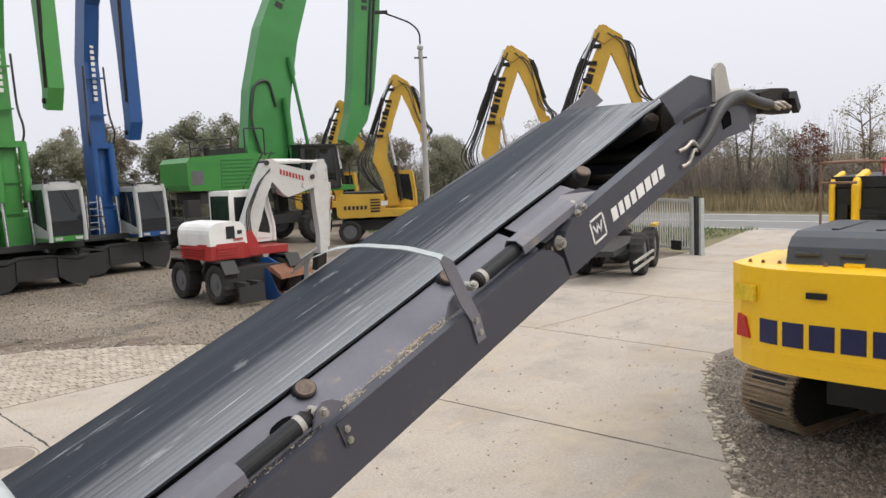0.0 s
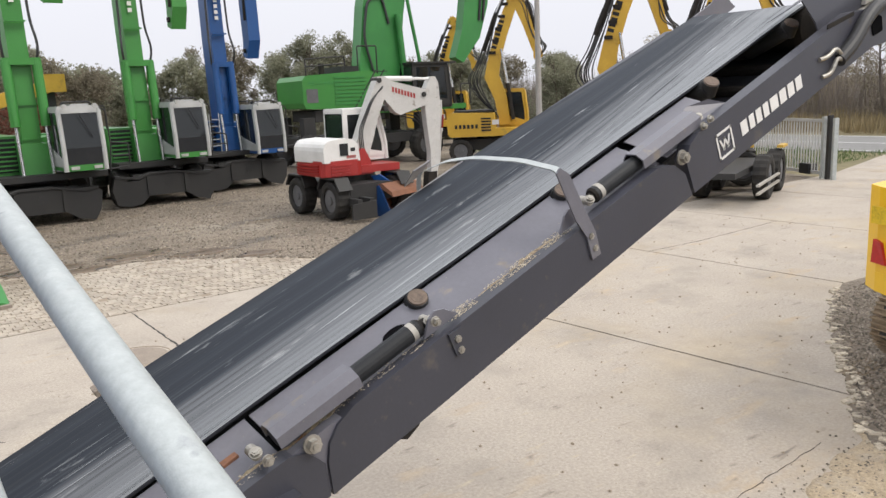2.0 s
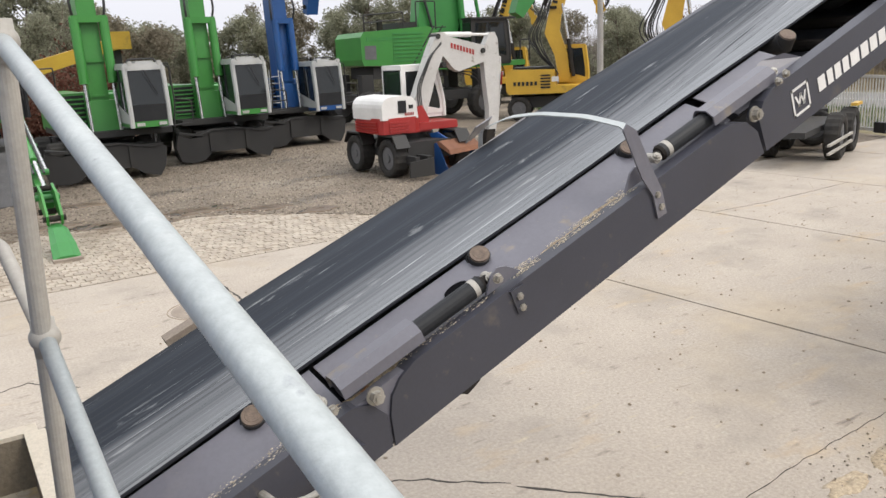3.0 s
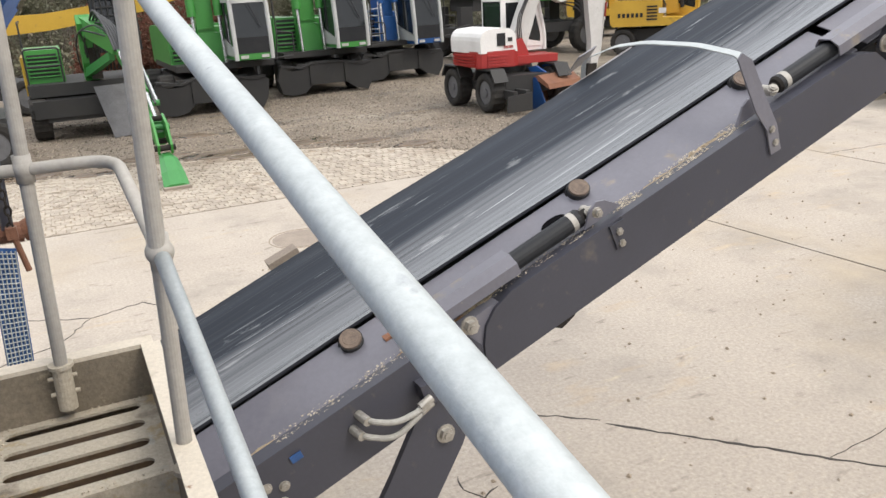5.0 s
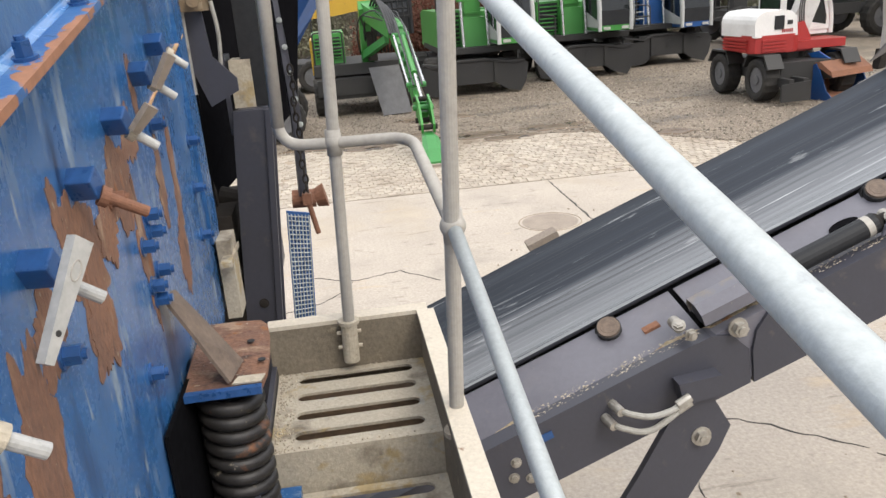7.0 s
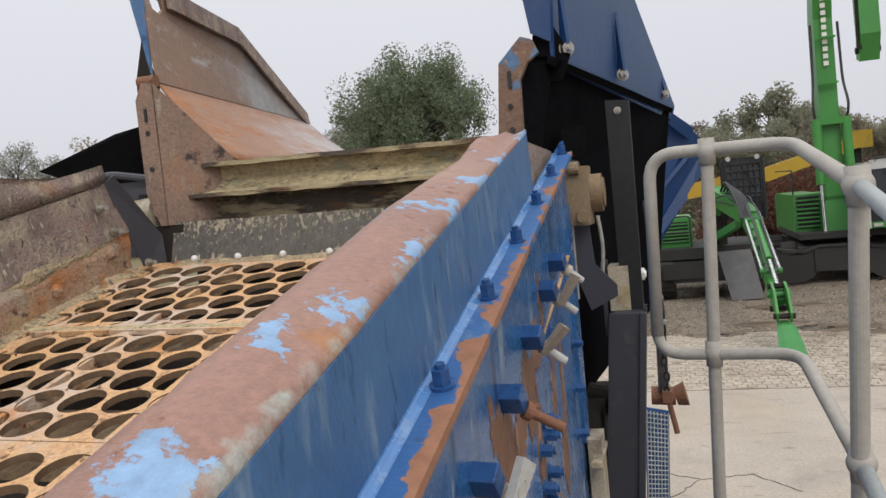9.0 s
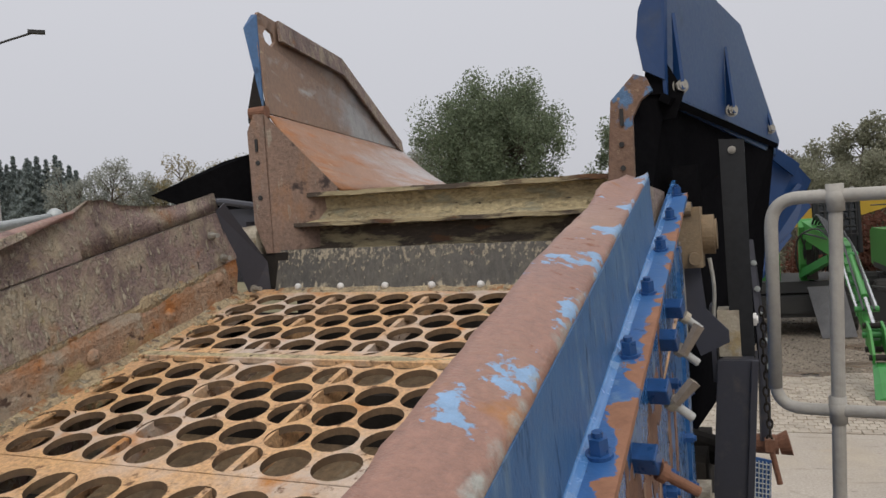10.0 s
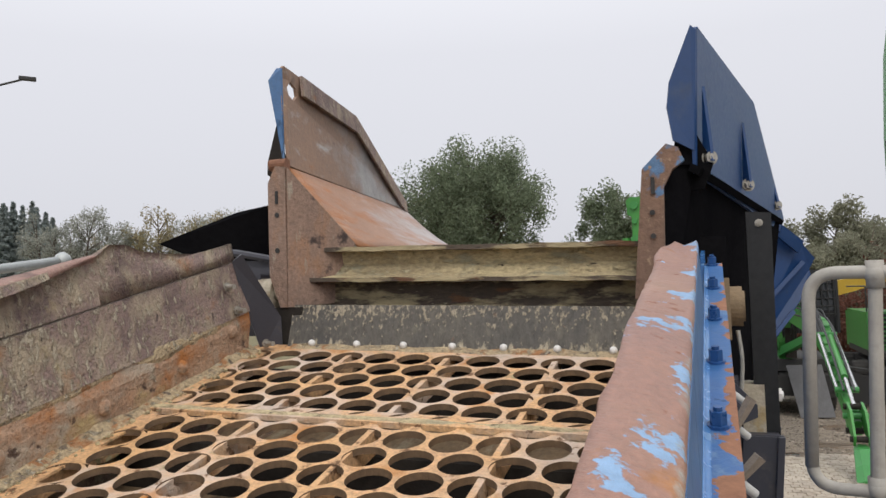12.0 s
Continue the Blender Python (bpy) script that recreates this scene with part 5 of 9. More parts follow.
ob = part("edge_debris", b, "mud", screen, "dried mud and grit along the edge")
ob["kind"] = "stuff"
# rubber apron behind the deck, its nuts, and the muddy feeder beam
b = B()
rows = []
for i in range(30):
    x = -1.76 + 1.33 * i / 29
    w = 0.006 * noise.noise((x * 5, 0, 3))
    rows.append([(x, 2.255, 2.873), (x, 2.275, 2.935), (x, 2.295 + w, 2.995), (x, 2.305 + w * 2, 3.026 + 0.5 * w)])
skin(b, rows, 0.012, (0, 1, 0))
apron = solo("rubber_apron", b, "dusty_rubber", "black rubber apron crusted with dry dirt behind the deck", "rubber apron")
for k in range(7):
    x = -1.664 + 0.1685 * k
    b = B()
    ball(b, (x, 2.245, 2.897), 0.0125, 10)
    part("clamp_nut", b, "white", apron, "pale round nut", smooth=True)
b = B()
rows = []
for i in range(60):
    x = -1.74 + 1.29 * i / 59
    w = noise.noise((x * 9, 1, 3))
    v = noise.noise((x * 17, 5, 3))
    rows.append([(x, 2.215 + 0.012 * w, zd(2.215) + 0.003), (x, 2.232 + 0.006 * v, zd(2.232) + 0.008 + 0.005 * v), (x, 2.246, max(zd(2.246), 2.873) + 0.012 + 0.008 * w), (x, 2.262, max(zd(2.26), 2.873) + 0.022 + 0.012 * v)])
skin(b, rows, 0.006)
part("dirt_crust", b, "dust", apron, "crumbling crust of dry dirt")
feeder = thing("feeder_beam", (0, 0, 0), "feeder end beam caked with dried ochre mud", "beam")
b = B()
rows = []
for i in range(40):
    x = -1.72 + 1.20 * i / 39
    n = lambda s: 0.010 * noise.noise((x * 6, s, 1))
    rows.append([(x, 2.36 + n(1), 3.120), (x, 2.40, 3.132 + n(2)), (x, 2.425 + n(3), 3.168), (x, 2.415 + n(4), 3.214)])
skin(b, rows, 0.02, (0, -1, 0))
part("beam_web", b, "mud", feeder, "web caked with ochre mud")
for z, y0, y1, t in ((3.229, 2.37, 2.52, 0.016), (3.120, 2.33, 2.46, 0.014)):
    b = B()
    skin(b, [[(-1.73 + 0.042 * i, y0 + 0.006 * noise.noise((i, z, 0)), z + 0.004 * noise.noise((i * 0.7, z * 3, 0))), (-1.73 + 0.042 * i, y1, z)] for i in range(30)], t)
    part("beam_flange", b, "mud_thin", feeder, "dark flange with mud clinging")
b = B()
box(b, (-1.78, 2.40, 2.94), (-0.50, 2.43, 3.118))
part("beam_base", b, "mud_thin", feeder, "dark lower web with thin mud")
b = B()
box(b, (-1.9, 2.60, 2.2), (-0.42, 2.64, 3.22))
part("feeder_back", b, "dark_steel", feeder)



# vertices shifted to fit the camera's view: far side raised, near side sheared askew
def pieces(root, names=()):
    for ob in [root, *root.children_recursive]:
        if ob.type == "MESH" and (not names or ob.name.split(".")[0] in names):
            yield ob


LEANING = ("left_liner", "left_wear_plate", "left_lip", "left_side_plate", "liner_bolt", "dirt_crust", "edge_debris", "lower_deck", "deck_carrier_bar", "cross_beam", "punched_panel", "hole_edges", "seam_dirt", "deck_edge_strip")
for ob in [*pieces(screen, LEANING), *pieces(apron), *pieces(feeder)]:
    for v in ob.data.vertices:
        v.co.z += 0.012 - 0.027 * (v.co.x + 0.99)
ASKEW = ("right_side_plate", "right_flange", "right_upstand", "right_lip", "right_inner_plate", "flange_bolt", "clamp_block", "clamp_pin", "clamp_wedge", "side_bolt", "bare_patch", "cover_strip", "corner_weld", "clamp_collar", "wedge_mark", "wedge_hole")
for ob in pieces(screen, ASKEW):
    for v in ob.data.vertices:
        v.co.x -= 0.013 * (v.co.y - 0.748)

# ---- feed hopper ----
hopper = thing("feed_hopper", (0, 0, 0), "open feed hopper with rusty and blue folding wings", "hopper")
# the left corner post, folded, with its bolt holes
b = B()
prism(b, [(-1.842, 3.16), (-1.845, 3.49), (-1.815, 3.55), (-1.775, 3.545), (-1.772, 3.05), (-1.80, 3.05)], 2.27, 2.282)
postl = part("left_post", b, "rust_return", hopper, "rusty folded corner post", bevel=0.003)
b = B()
box(b, (-1.813, 2.264, 3.415), (-1.803, 2.2695, 3.46))
part("slot", b, "rubber", postl)
for z in (3.25, 3.375):
    b = B()
    rod(b, (-1.808, 2.266, z), (-1.808, 2.269, z), 0.009, seg=12)
    part("bolt_hole", b, "rubber", postl)
b = B()
sheet(b, [(-1.773, 2.276, 3.05), (-1.773, 2.276, 3.545), (-1.60, 2.46, 3.275), (-1.66, 2.40, 3.06)], 0.01)
part("left_return_plate", b, "rust_return", hopper, "orange rusty return plate")
hl0, hl1 = Vector((-1.83, 2.40, 3.565)), Vector((-2.14, 4.25, 3.60))
b = B()
n = 14
rows = []
for i in range(n + 1):
    u = i / n
    a = hl0.lerp(hl1, u)
    z = Vector((-1.60, 2.50, 3.27)).lerp(Vector((-1.72, 4.20, 3.30)), u)
    rows.append([a.lerp(z, j / 6) + Vector((0, 0, -0.03 * math.sin(j / 6 * math.pi))) for j in range(7)])
skin(b, rows, 0.01, (0.5, 0, 0.85))
part("left_chute_plate", b, "rust_chute", hopper, "sloping chute plate streaked with orange rust", smooth=True)
wl = [Vector(q) for q in ((-1.835, 2.40, 3.57), (-1.885, 2.41, 3.92), (-1.877, 2.433, 3.963), (-1.995, 3.27, 3.95), (-2.150, 4.25, 3.645), (-2.145, 4.26, 3.60))]
b = B()
eye = [wl[2] + (wl[3] - wl[2]) * u + Vector((0, 0, -v)) for u, v in ((0.030, 0.075), (0.070, 0.045), (0.135, 0.055), (0.150, 0.085), (0.110, 0.112), (0.050, 0.102))]
framed(b, [wl[0], wl[1], wl[2], wl[3], wl[4], wl[5]], [eye[5], eye[0], eye[1], eye[2], eye[3], eye[4]], 0.012)
wing = part("left_wing", b, "rust_wing", hopper, "rusty folding hopper wing with a lifting eye")
b = B()
for p, q in ((wl[2].lerp(wl[3], 0.18), wl[3]), (wl[3], wl[4])):
    sheet(b, [p + Vector((0.012, 0, 0.004)), q + Vector((0.012, 0, 0.004)), q + Vector((0.026, -0.01, -0.080)), p + Vector((0.026, -0.01, -0.080))], 0.012)
part("wing_rim", b, "rust_wall", wing, "dark rusty rim")
b = B()
sheet(b, [(-1.86, 2.40, 3.60), (-1.915, 2.395, 3.90), (-1.90, 2.43, 3.955), (-1.87, 2.42, 3.95), (-1.85, 2.395, 3.60)], 0.008)
part("wing_edge", b, "blue_upstand", wing, "blue painted outer edge")
b = B()
sheet(b, [(-1.884, 2.405, 3.73), (-1.925, 2.405, 3.59), (-1.926, 2.405, 3.545), (-1.863, 2.405, 3.50), (-1.838, 2.405, 3.50), (-1.842, 2.405, 3.58), (-1.872, 2.405, 3.66)], 0.016)
part("left_hinge", b, "dark_steel", hopper, "dark hinge plate", bevel=0.003)
b = B()
rod(b, (-1.90, 2.38, 3.575), (-1.83, 2.38, 3.575), 0.022, seg=14)
part("left_hinge_pin", b, "rust", hopper, bevel=0.003)
# dark folded flap and brackets outside the left post
b = B()
sheet(b, [(-2.55, 2.55, 3.325), (-2.20, 2.60, 3.44), (-2.05, 2.60, 3.46), (-1.86, 2.60, 3.56), (-1.86, 2.70, 3.20), (-2.35, 2.60, 3.24)], 0.02)
part("left_flap", b, "black_and_shade", hopper, "black folded side flap", bevel=0.004)
b = B()
tube(b, bend([(-2.22, 2.45, 3.13), (-2.25, 2.45, 3.255), (-2.12, 2.45, 3.265), (-1.86, 2.45, 3.215)], 0.03, 4), 0.014, 8)
part("grab_handle", b, "anthracite", hopper, "dark bent handle bar")
for lo, hi in (((-2.24, 2.47, 3.05), (-1.86, 2.50, 3.23)), ((-2.02, 2.42, 3.13), (-1.85, 2.46, 3.20)), ((-1.98, 2.30, 2.95), (-1.90, 2.40, 3.17)), ((-1.84, 2.28, 2.88), (-1.72, 2.40, 3.05))):
    b = B()
    box(b, lo, hi)
    part("left_bracket", b, "anthracite" if lo[0] < -1.9 else "dark_steel", hopper, bevel=0.008)
b = B()
rod(b, (-1.96, 2.32, 3.10), (-1.84, 2.32, 3.10), 0.055, seg=20)
rod(b, (-1.84, 2.32, 3.10), (-1.82, 2.32, 3.10), 0.03, seg=14)
part("left_bearing", b, "beige", hopper, "dusty sand-coloured bearing hub", bevel=0.008)
# right post, dark side wall, blue wing
b = B()
prism(b, [(-0.588, 3.05), (-0.553, 3.437), (-0.481, 3.508), (-0.447, 3.495), (-0.430, 3.455), (-0.466, 3.43), (-0.492, 3.38), (-0.500, 3.05)], 2.275, 2.300)
postr = part("right_post", b, "rust_post", hopper, "rusty post with remains of blue paint", bevel=0.003)
b = B()
box(b, (-0.528, 2.269, 3.36), (-0.517, 2.2742, 3.41))
part("slot", b, "rubber", postr)
for z in (3.305, 3.235):
    b = B()
    rod(b, (-0.527, 2.269, z), (-0.527, 2.2742, z), 0.008, seg=10)
    part("bolt_hole", b, "rubber", postr)
b = B()
sheet(b, [(-0.462, 2.415, 3.535), (-0.40, 2.415, 3.56), (-0.35, 2.415, 3.46), (-0.38, 2.415, 3.38), (-0.47, 2.415, 3.38), (-0.47, 2.415, 3.48)], 0.014)
part("right_hinge", b, "black_and_shade", hopper, "dark hinge plate", bevel=0.003)
# side wall in flat black: the shade below the wing is its colour
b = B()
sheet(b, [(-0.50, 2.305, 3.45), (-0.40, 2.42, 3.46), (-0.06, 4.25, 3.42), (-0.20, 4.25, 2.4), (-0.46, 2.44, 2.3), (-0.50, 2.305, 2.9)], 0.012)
part("right_side_wall", b, "black_and_shade", hopper, "hopper side wall, coloured black for its shade")
b = B()
sheet(b, [(-0.42, 2.385, 3.45), (-0.07, 4.25, 3.415), (-0.04, 4.25, 3.40), (-0.39, 2.37, 3.43)], 0.025)
part("right_hinge_rail", b, "black_and_shade", hopper, bevel=0.003)
wr = [Vector(q) for q in ((-0.405, 2.40, 3.43), (-0.405, 2.405, 3.86), (-0.385, 2.44, 3.90), (-0.185, 3.55, 3.885), (-0.03, 4.42, 3.44), (-0.05, 4.35, 3.36))]
b = B()
sheet(b, wr, 0.012)
wing = part("right_wing", b, "blue", hopper, "dark blue folding hopper wing", bevel=0.002)
b = B()
sheet(b, [(-0.405, 2.398, 3.50), (-0.465, 2.385, 3.535), (-0.48, 2.385, 3.64), (-0.47, 2.388, 3.72), (-0.40, 2.402, 3.895), (-0.385, 2.41, 3.88)], 0.01)
part("wing_fold", b, "blue", wing, "folded blue wing edge", bevel=0.002)
for y, hgt in ((2.43, 0.235), (3.19, 0.26), (4.11, 0.10)):
    b = B()
    x = -0.386 + 0.172 * (y - 2.405)
    sheet(b, [(x + 0.004, y, 3.47), (x + 0.032, y - 0.030, 3.465), (x + 0.012, y, 3.47 + hgt)], 0.012)
    rib = part("wing_rib", b, "blue", wing, "triangular blue stiffening rib", bevel=0.002)
    b = B()
    bolt(b, (x + 0.02, y - 0.01, 3.478), (0.45, -0.89, 0), 0.019, 0.018)
    part("wing_bolt", b, "bolt", rib, "zinc hexagon bolt")
b = B()
sheet(b, [(-0.09, 4.40, 3.43), (0.05, 4.45, 3.31), (0.12, 4.50, 3.22), (0.09, 4.50, 3.16), (0.11, 4.50, 3.08), (0.03, 4.45, 2.99), (-0.04, 4.42, 2.88), (-0.16, 4.38, 2.70), (-0.30, 4.32, 2.60), (-0.34, 4.32, 3.40)], 0.014)
part("right_lower_plate", b, "blue", hopper, "dark blue lower hopper plate", bevel=0.003)
for lo, hi in (((-0.22, 4.335, 2.90), (0.06, 4.44, 3.20)), ((-0.20, 4.335, 2.70), (0.0, 4.42, 2.94))):
    b = B()
    d = (Vector(hi) - Vector(lo)).normalized()
    n = Vector((-d.z, 0, d.x)) * 0.011
    sheet(b, [Vector(lo) - n, Vector(hi) - n, Vector(hi) + n, Vector(lo) + n], 0.03)
    part("plate_fold", b, "blue", hopper, "raised fold on the blue plate", bevel=0.006)
b = B()
sheet(b, [(-0.06, 4.33, 3.41), (0.06, 4.40, 3.31), (0.03, 4.40, 3.25), (-0.08, 4.33, 3.35)], 0.03)
part("lower_plate_rib", b, "blue", hopper, bevel=0.004)

# ---- machine frame beside the box ----
fr = thing("support_column", (0, 0, 0), "dark grey steel column with bearing, chain and guards", "column")
lean = Matrix(((1, 0, 0.085, -0.085 * 2.63), (0, 1, 0, 0), (0, 0, 1, 0), (0, 0, 0, 1)))
b = B()
prism(b, [(-0.302, 2.45), (-0.188, 2.45), (-0.188, 2.465), (-0.200, 2.465), (-0.200, 2.60), (-0.188, 2.60), (-0.188, 2.615), (-0.302, 2.615), (-0.302, 2.60), (-0.290, 2.60), (-0.290, 2.465), (-0.302, 2.465)], 0.35, 2.63, lean, axis="z")
part("frame_column", b, "anthracite", fr, "dark grey steel column", bevel=0.002)
b = B()
prism(b, [(-0.304, 2.44), (-0.186, 2.44), (-0.186, 2.449), (-0.304, 2.449)], 1.6, 2.628, lean, axis="z")
part("column_face", b, "anthracite", fr, bevel=0.002)
b = B()
prism(b, [(-0.206, 2.428), (-0.186, 2.428), (-0.186, 2.4395), (-0.206, 2.4395)], 1.6, 2.628, lean, axis="z")
part("column_edge", b, "anthracite", fr, bevel=0.002)
for z in (2.0,):
    b = B()
    bolt(b, (-0.245 + 0.085 * (z - 2.63), 2.44, z), (0, -1, 0), 0.012, 0.01)
    part("column_bolt", b, "dark_steel", fr)
b = B()
box(b, (-0.30, 2.50, 2.63), (-0.235, 2.62, 2.775))
part("buffer", b, "beige", fr, "sand-coloured rubber buffer block", bevel=0.02)
b = B()
rod(b, (-0.235, 2.54, 2.74), (-0.20, 2.54, 2.74), 0.022, seg=12)
bolt(b, (-0.205, 2.54, 2.74), (1, 0, 0), 0.022, 0.02)
part("buffer_bolt", b, "white", fr)
b = B()
box(b, (-0.322, 2.49, 2.55), (-0.308, 2.62, 2.79))
part("buffer_plate", b, "anthracite", fr, bevel=0.004)
b = B()
prism(b, [(-0.264, 2.60), (-0.196, 2.60), (-0.190, 3.305), (-0.264, 3.312)], 2.505, 2.56)
part("upper_post", b, "black", fr, "black upright post", bevel=0.004)
b = B()
bolt(b, (-0.227, 2.504, 3.275), (0, -1, 0), 0.009, 0.008)
part("post_bolt", b, "bolt", fr)
b = B()
box(b, (-0.40, 2.42, 3.10), (-0.325, 2.50, 3.235))
part("stop_block", b, "black_and_shade", fr, bevel=0.014)
b = B()
box(b, (-0.55, 2.46, 0.6), (-0.36, 2.9, 2.3))
part("inner_frame", b, "dark_steel", fr)
b = B()
rod(b, (-0.60, 2.70, 2.35), (-0.32, 2.70, 2.267), 0.05, seg=14)
part("cross_tube", b, "dark_steel", fr)
b = B()
box(b, (-0.392, 2.31, 2.925), (-0.322, 2.44, 3.105))
hub = part("bearing_hub", b, "tan_cast", fr, "tan cast bearing housing, dusty", bevel=0.02)
b = B()
rod(b, (-0.322, 2.41, 3.02), (-0.288, 2.41, 3.02), 0.060, seg=28)
rod(b, (-0.288, 2.41, 3.02), (-0.281, 2.41, 3.02), 0.046, seg=24)
part("hub_cap", b, "tan_cast", hub, bevel=0.006)
b = B()
rod(b, (-0.345, 2.30, 2.955), (-0.340, 2.275, 2.953), 0.018, seg=12)
rod(b, (-0.375, 2.31, 3.10), (-0.345, 2.31, 3.10), 0.020, seg=14)
part("grease_plug", b, "tan_cast", hub, bevel=0.003)
b = B()
sheet(b, [(-0.392, 2.345, 3.14), (-0.345, 2.345, 3.12), (-0.330, 2.345, 2.90), (-0.322, 2.345, 2.80), (-0.262, 2.345, 2.735), (-0.262, 2.345, 2.70), (-0.345, 2.345, 2.66), (-0.392, 2.345, 2.80)], 0.012)
part("bearing_plate", b, "anthracite", fr, "dark bearing plate with dusty edges", bevel=0.003)
b = B()
tube(b, bend([(-0.305, 2.36, 2.95), (-0.295, 2.36, 2.86), (-0.305, 2.36, 2.76), (-0.32, 2.36, 2.70)], 0.08, 5), 0.006, 8)
part("grease_hose", b, "pale_hose", fr)
b = B()
skin(b, [[(-0.398, y, z), (-0.376, y, z)] for y, z in ((2.325, 3.13), (2.318, 2.99), (2.318, 2.86), (2.318, 2.70))], 0.008, (0, -1, 0))
edge_strip = part("end_flange", b, "rail_paint", fr, "dusty end flange with small bolts", bevel=0.0015)
for z in (3.08, 3.0, 2.92, 2.82):
    b = B()
    bolt(b, (-0.386, 2.318, z), (0, -1, 0), 0.008, 0.008)
    part("flange_screw", b, "bolt", edge_strip)
b = B()
box(b, (-0.375, 2.19, 2.06), (-0.335, 2.30, 2.30))
box(b, (-0.36, 2.12, 2.24), (-0.33, 2.32, 2.255))
part("rubber_mount", b, "beige", fr, "pale mounting block with rusty bracket", bevel=0.006)
# guard, cone and chain hanging by the column
b = B()
sheet(b, [(-0.26, 3.38, 2.06), (-0.165, 3.42, 2.03), (-0.22, 3.42, 1.2), (-0.31, 3.38, 1.2)], 0.012)
guard = part("mesh_guard", b, "mesh_blue", fr, "blue wire mesh guard panel")
tl, tr, bl, br = Vector((-0.255, 3.366, 2.05)), Vector((-0.168, 3.406, 2.022)), Vector((-0.305, 3.366, 1.2)), Vector((-0.225, 3.406, 1.2))
for k in range(7):
    b = B()
    rod(b, tl.lerp(tr, k / 6), bl.lerp(br, k / 6), 0.0028, seg=6)
    part("guard_wire", b, "galv", guard)
for k in range(40):
    b = B()
    u = (k + 0.5) / 40
    rod(b, tl.lerp(bl, u), tr.lerp(br, u), 0.0026, seg=5)
    part("guard_wire", b, "galv", guard)
b = B()
rod(b, (-0.235, 3.50, 2.080), (-0.13, 3.50, 2.075), 0.042, seg=18)
rod(b, (-0.13, 3.50, 2.075), (-0.085, 3.50, 2.085), 0.042, 0.055, seg=18)
part("rusty_tube", b, "rust", fr, "rusty open tube end", bevel=0.003)
b = B()
for k in range(17):
    z = 2.66 - 0.034 * k
    m = Matrix.Translation((-0.165 + 0.004 * math.sin(k), 3.42, z)) @ pose(0, 0, 0, 90, 0, 90 * (k % 2)).to_3x3().to_4x4()
    ring = [m @ Vector((0.011 * math.cos(a), 0.021 * math.sin(a), 0)) for a in [i * math.tau / 12 for i in range(13)]]
    tube(b, ring, 0.0045, 6, False)
part("chain", b, "dark_steel", fr, "rusty hanging chain")
b = B()
rod(b, (-0.165, 3.42, 2.10), (-0.135, 3.42, 1.93), 0.012, seg=10)
box(b, (-0.185, 3.40, 2.07), (-0.145, 3.44, 2.12))
part("chain_pin", b, "rust", fr, bevel=0.003)
b = B()
sheet(b, [(-0.205, 3.46, 2.96), (-0.185, 3.48, 2.96), (-0.150, 3.48, 2.46), (-0.16, 3.48, 2.10), (-0.20, 3.46, 2.10), (-0.19, 3.46, 2.46)], 0.012)
part("guard_edge", b, "anthracite", fr, "dusty guard edge with bolt heads", bevel=0.002)
for k in range(5):
    b = B()
    bolt(b, (-0.185 + 0.008 * k, 3.455, 2.86 - 0.11 * k), (0, -1, 0), 0.009, 0.01)
    part("guard_bolt", b, "galv", fr)
# ---- coil spring and its rusty seat ----
sp = thing("coil_spring_mount", (0, 0, 0), "coil spring under a rusty bracket on the screen box", "spring mount")
b = B()
pts = []
for k in range(10 * 16 + 1):
    a = k / 16 * math.tau
    pts.append((-0.2845 + 0.057 * math.cos(a), 1.535 + 0.057 * math.sin(a), 2.168 - 0.0335 * k / 16))
tube(b, pts, 0.0160, 10)
part("spring", b, "spring", sp, "worn black coil spring with rust", smooth=True)
b = B()
skin(b, [[(-0.366, y, z), (-0.285, y, z), (-0.200 + e, y, z - 0.004)] for y, z, e in ((1.470, 2.196, -0.008), (1.53, 2.200, 0.0), (1.60, 2.206, 0.002), (1.70, 2.210, -0.004), (1.755, 2.212, -0.012), (1.785, 2.212, -0.030))], 0.012)
seat = part("spring_seat", b, "rust_bare", sp, "rusty seat plate with two bolt holes", bevel=0.002)
b = B()
box(b, (-0.366, 1.452, 2.183), (-0.206, 1.4695, 2.199))
part("seat_edge", b, "blue_bolt", seat, "blue painted seat edge", bevel=0.003)
b = B()
sheet(b, [(-0.266, 1.474, 2.2015), (-0.208, 1.474, 2.2005), (-0.200, 1.500, 2.203), (-0.255, 1.500, 2.204)], 0.004)
part("bare_edge", b, "beige", seat, "ground bright edge of the seat plate")
for x, y, z in ((-0.242, 1.66, 2.211), (-0.212, 1.565, 2.206)):
    b = B()
    rod(b, (x, y, z), (x, y, z + 0.0022), 0.0085, seg=12)
    part("bolt_hole", b, "rubber", seat)
b = B()
skin(b, [[(-0.366, 1.470, 2.415), (-0.360, 1.560, 2.390)], [(-0.318, 1.472, 2.316), (-0.306, 1.560, 2.306)], [(-0.268, 1.475, 2.206), (-0.249, 1.560, 2.212)]], 0.007, (0.85, 0, 0.4))
part("gusset", b, "rusty_cap", sp, "sloping rusty gusset strip", bevel=0.0015)
b = B()
box(b, (-0.37, 1.34, 1.40), (-0.18, 1.66, 1.815))
part("spring_base", b, "blue_side", sp, bevel=0.005)
# black sheet that paints the shade under the spring seat
b = B()
box(b, (-0.368, 1.30, 1.5), (-0.360, 1.70, 2.20))
part("seat_backing", b, "black_and_shade", sp)

# ---- access steps and railing ----
st = thing("access_steps", (0, 0, 0), "sand-coloured steel steps with slotted treads", "steps")


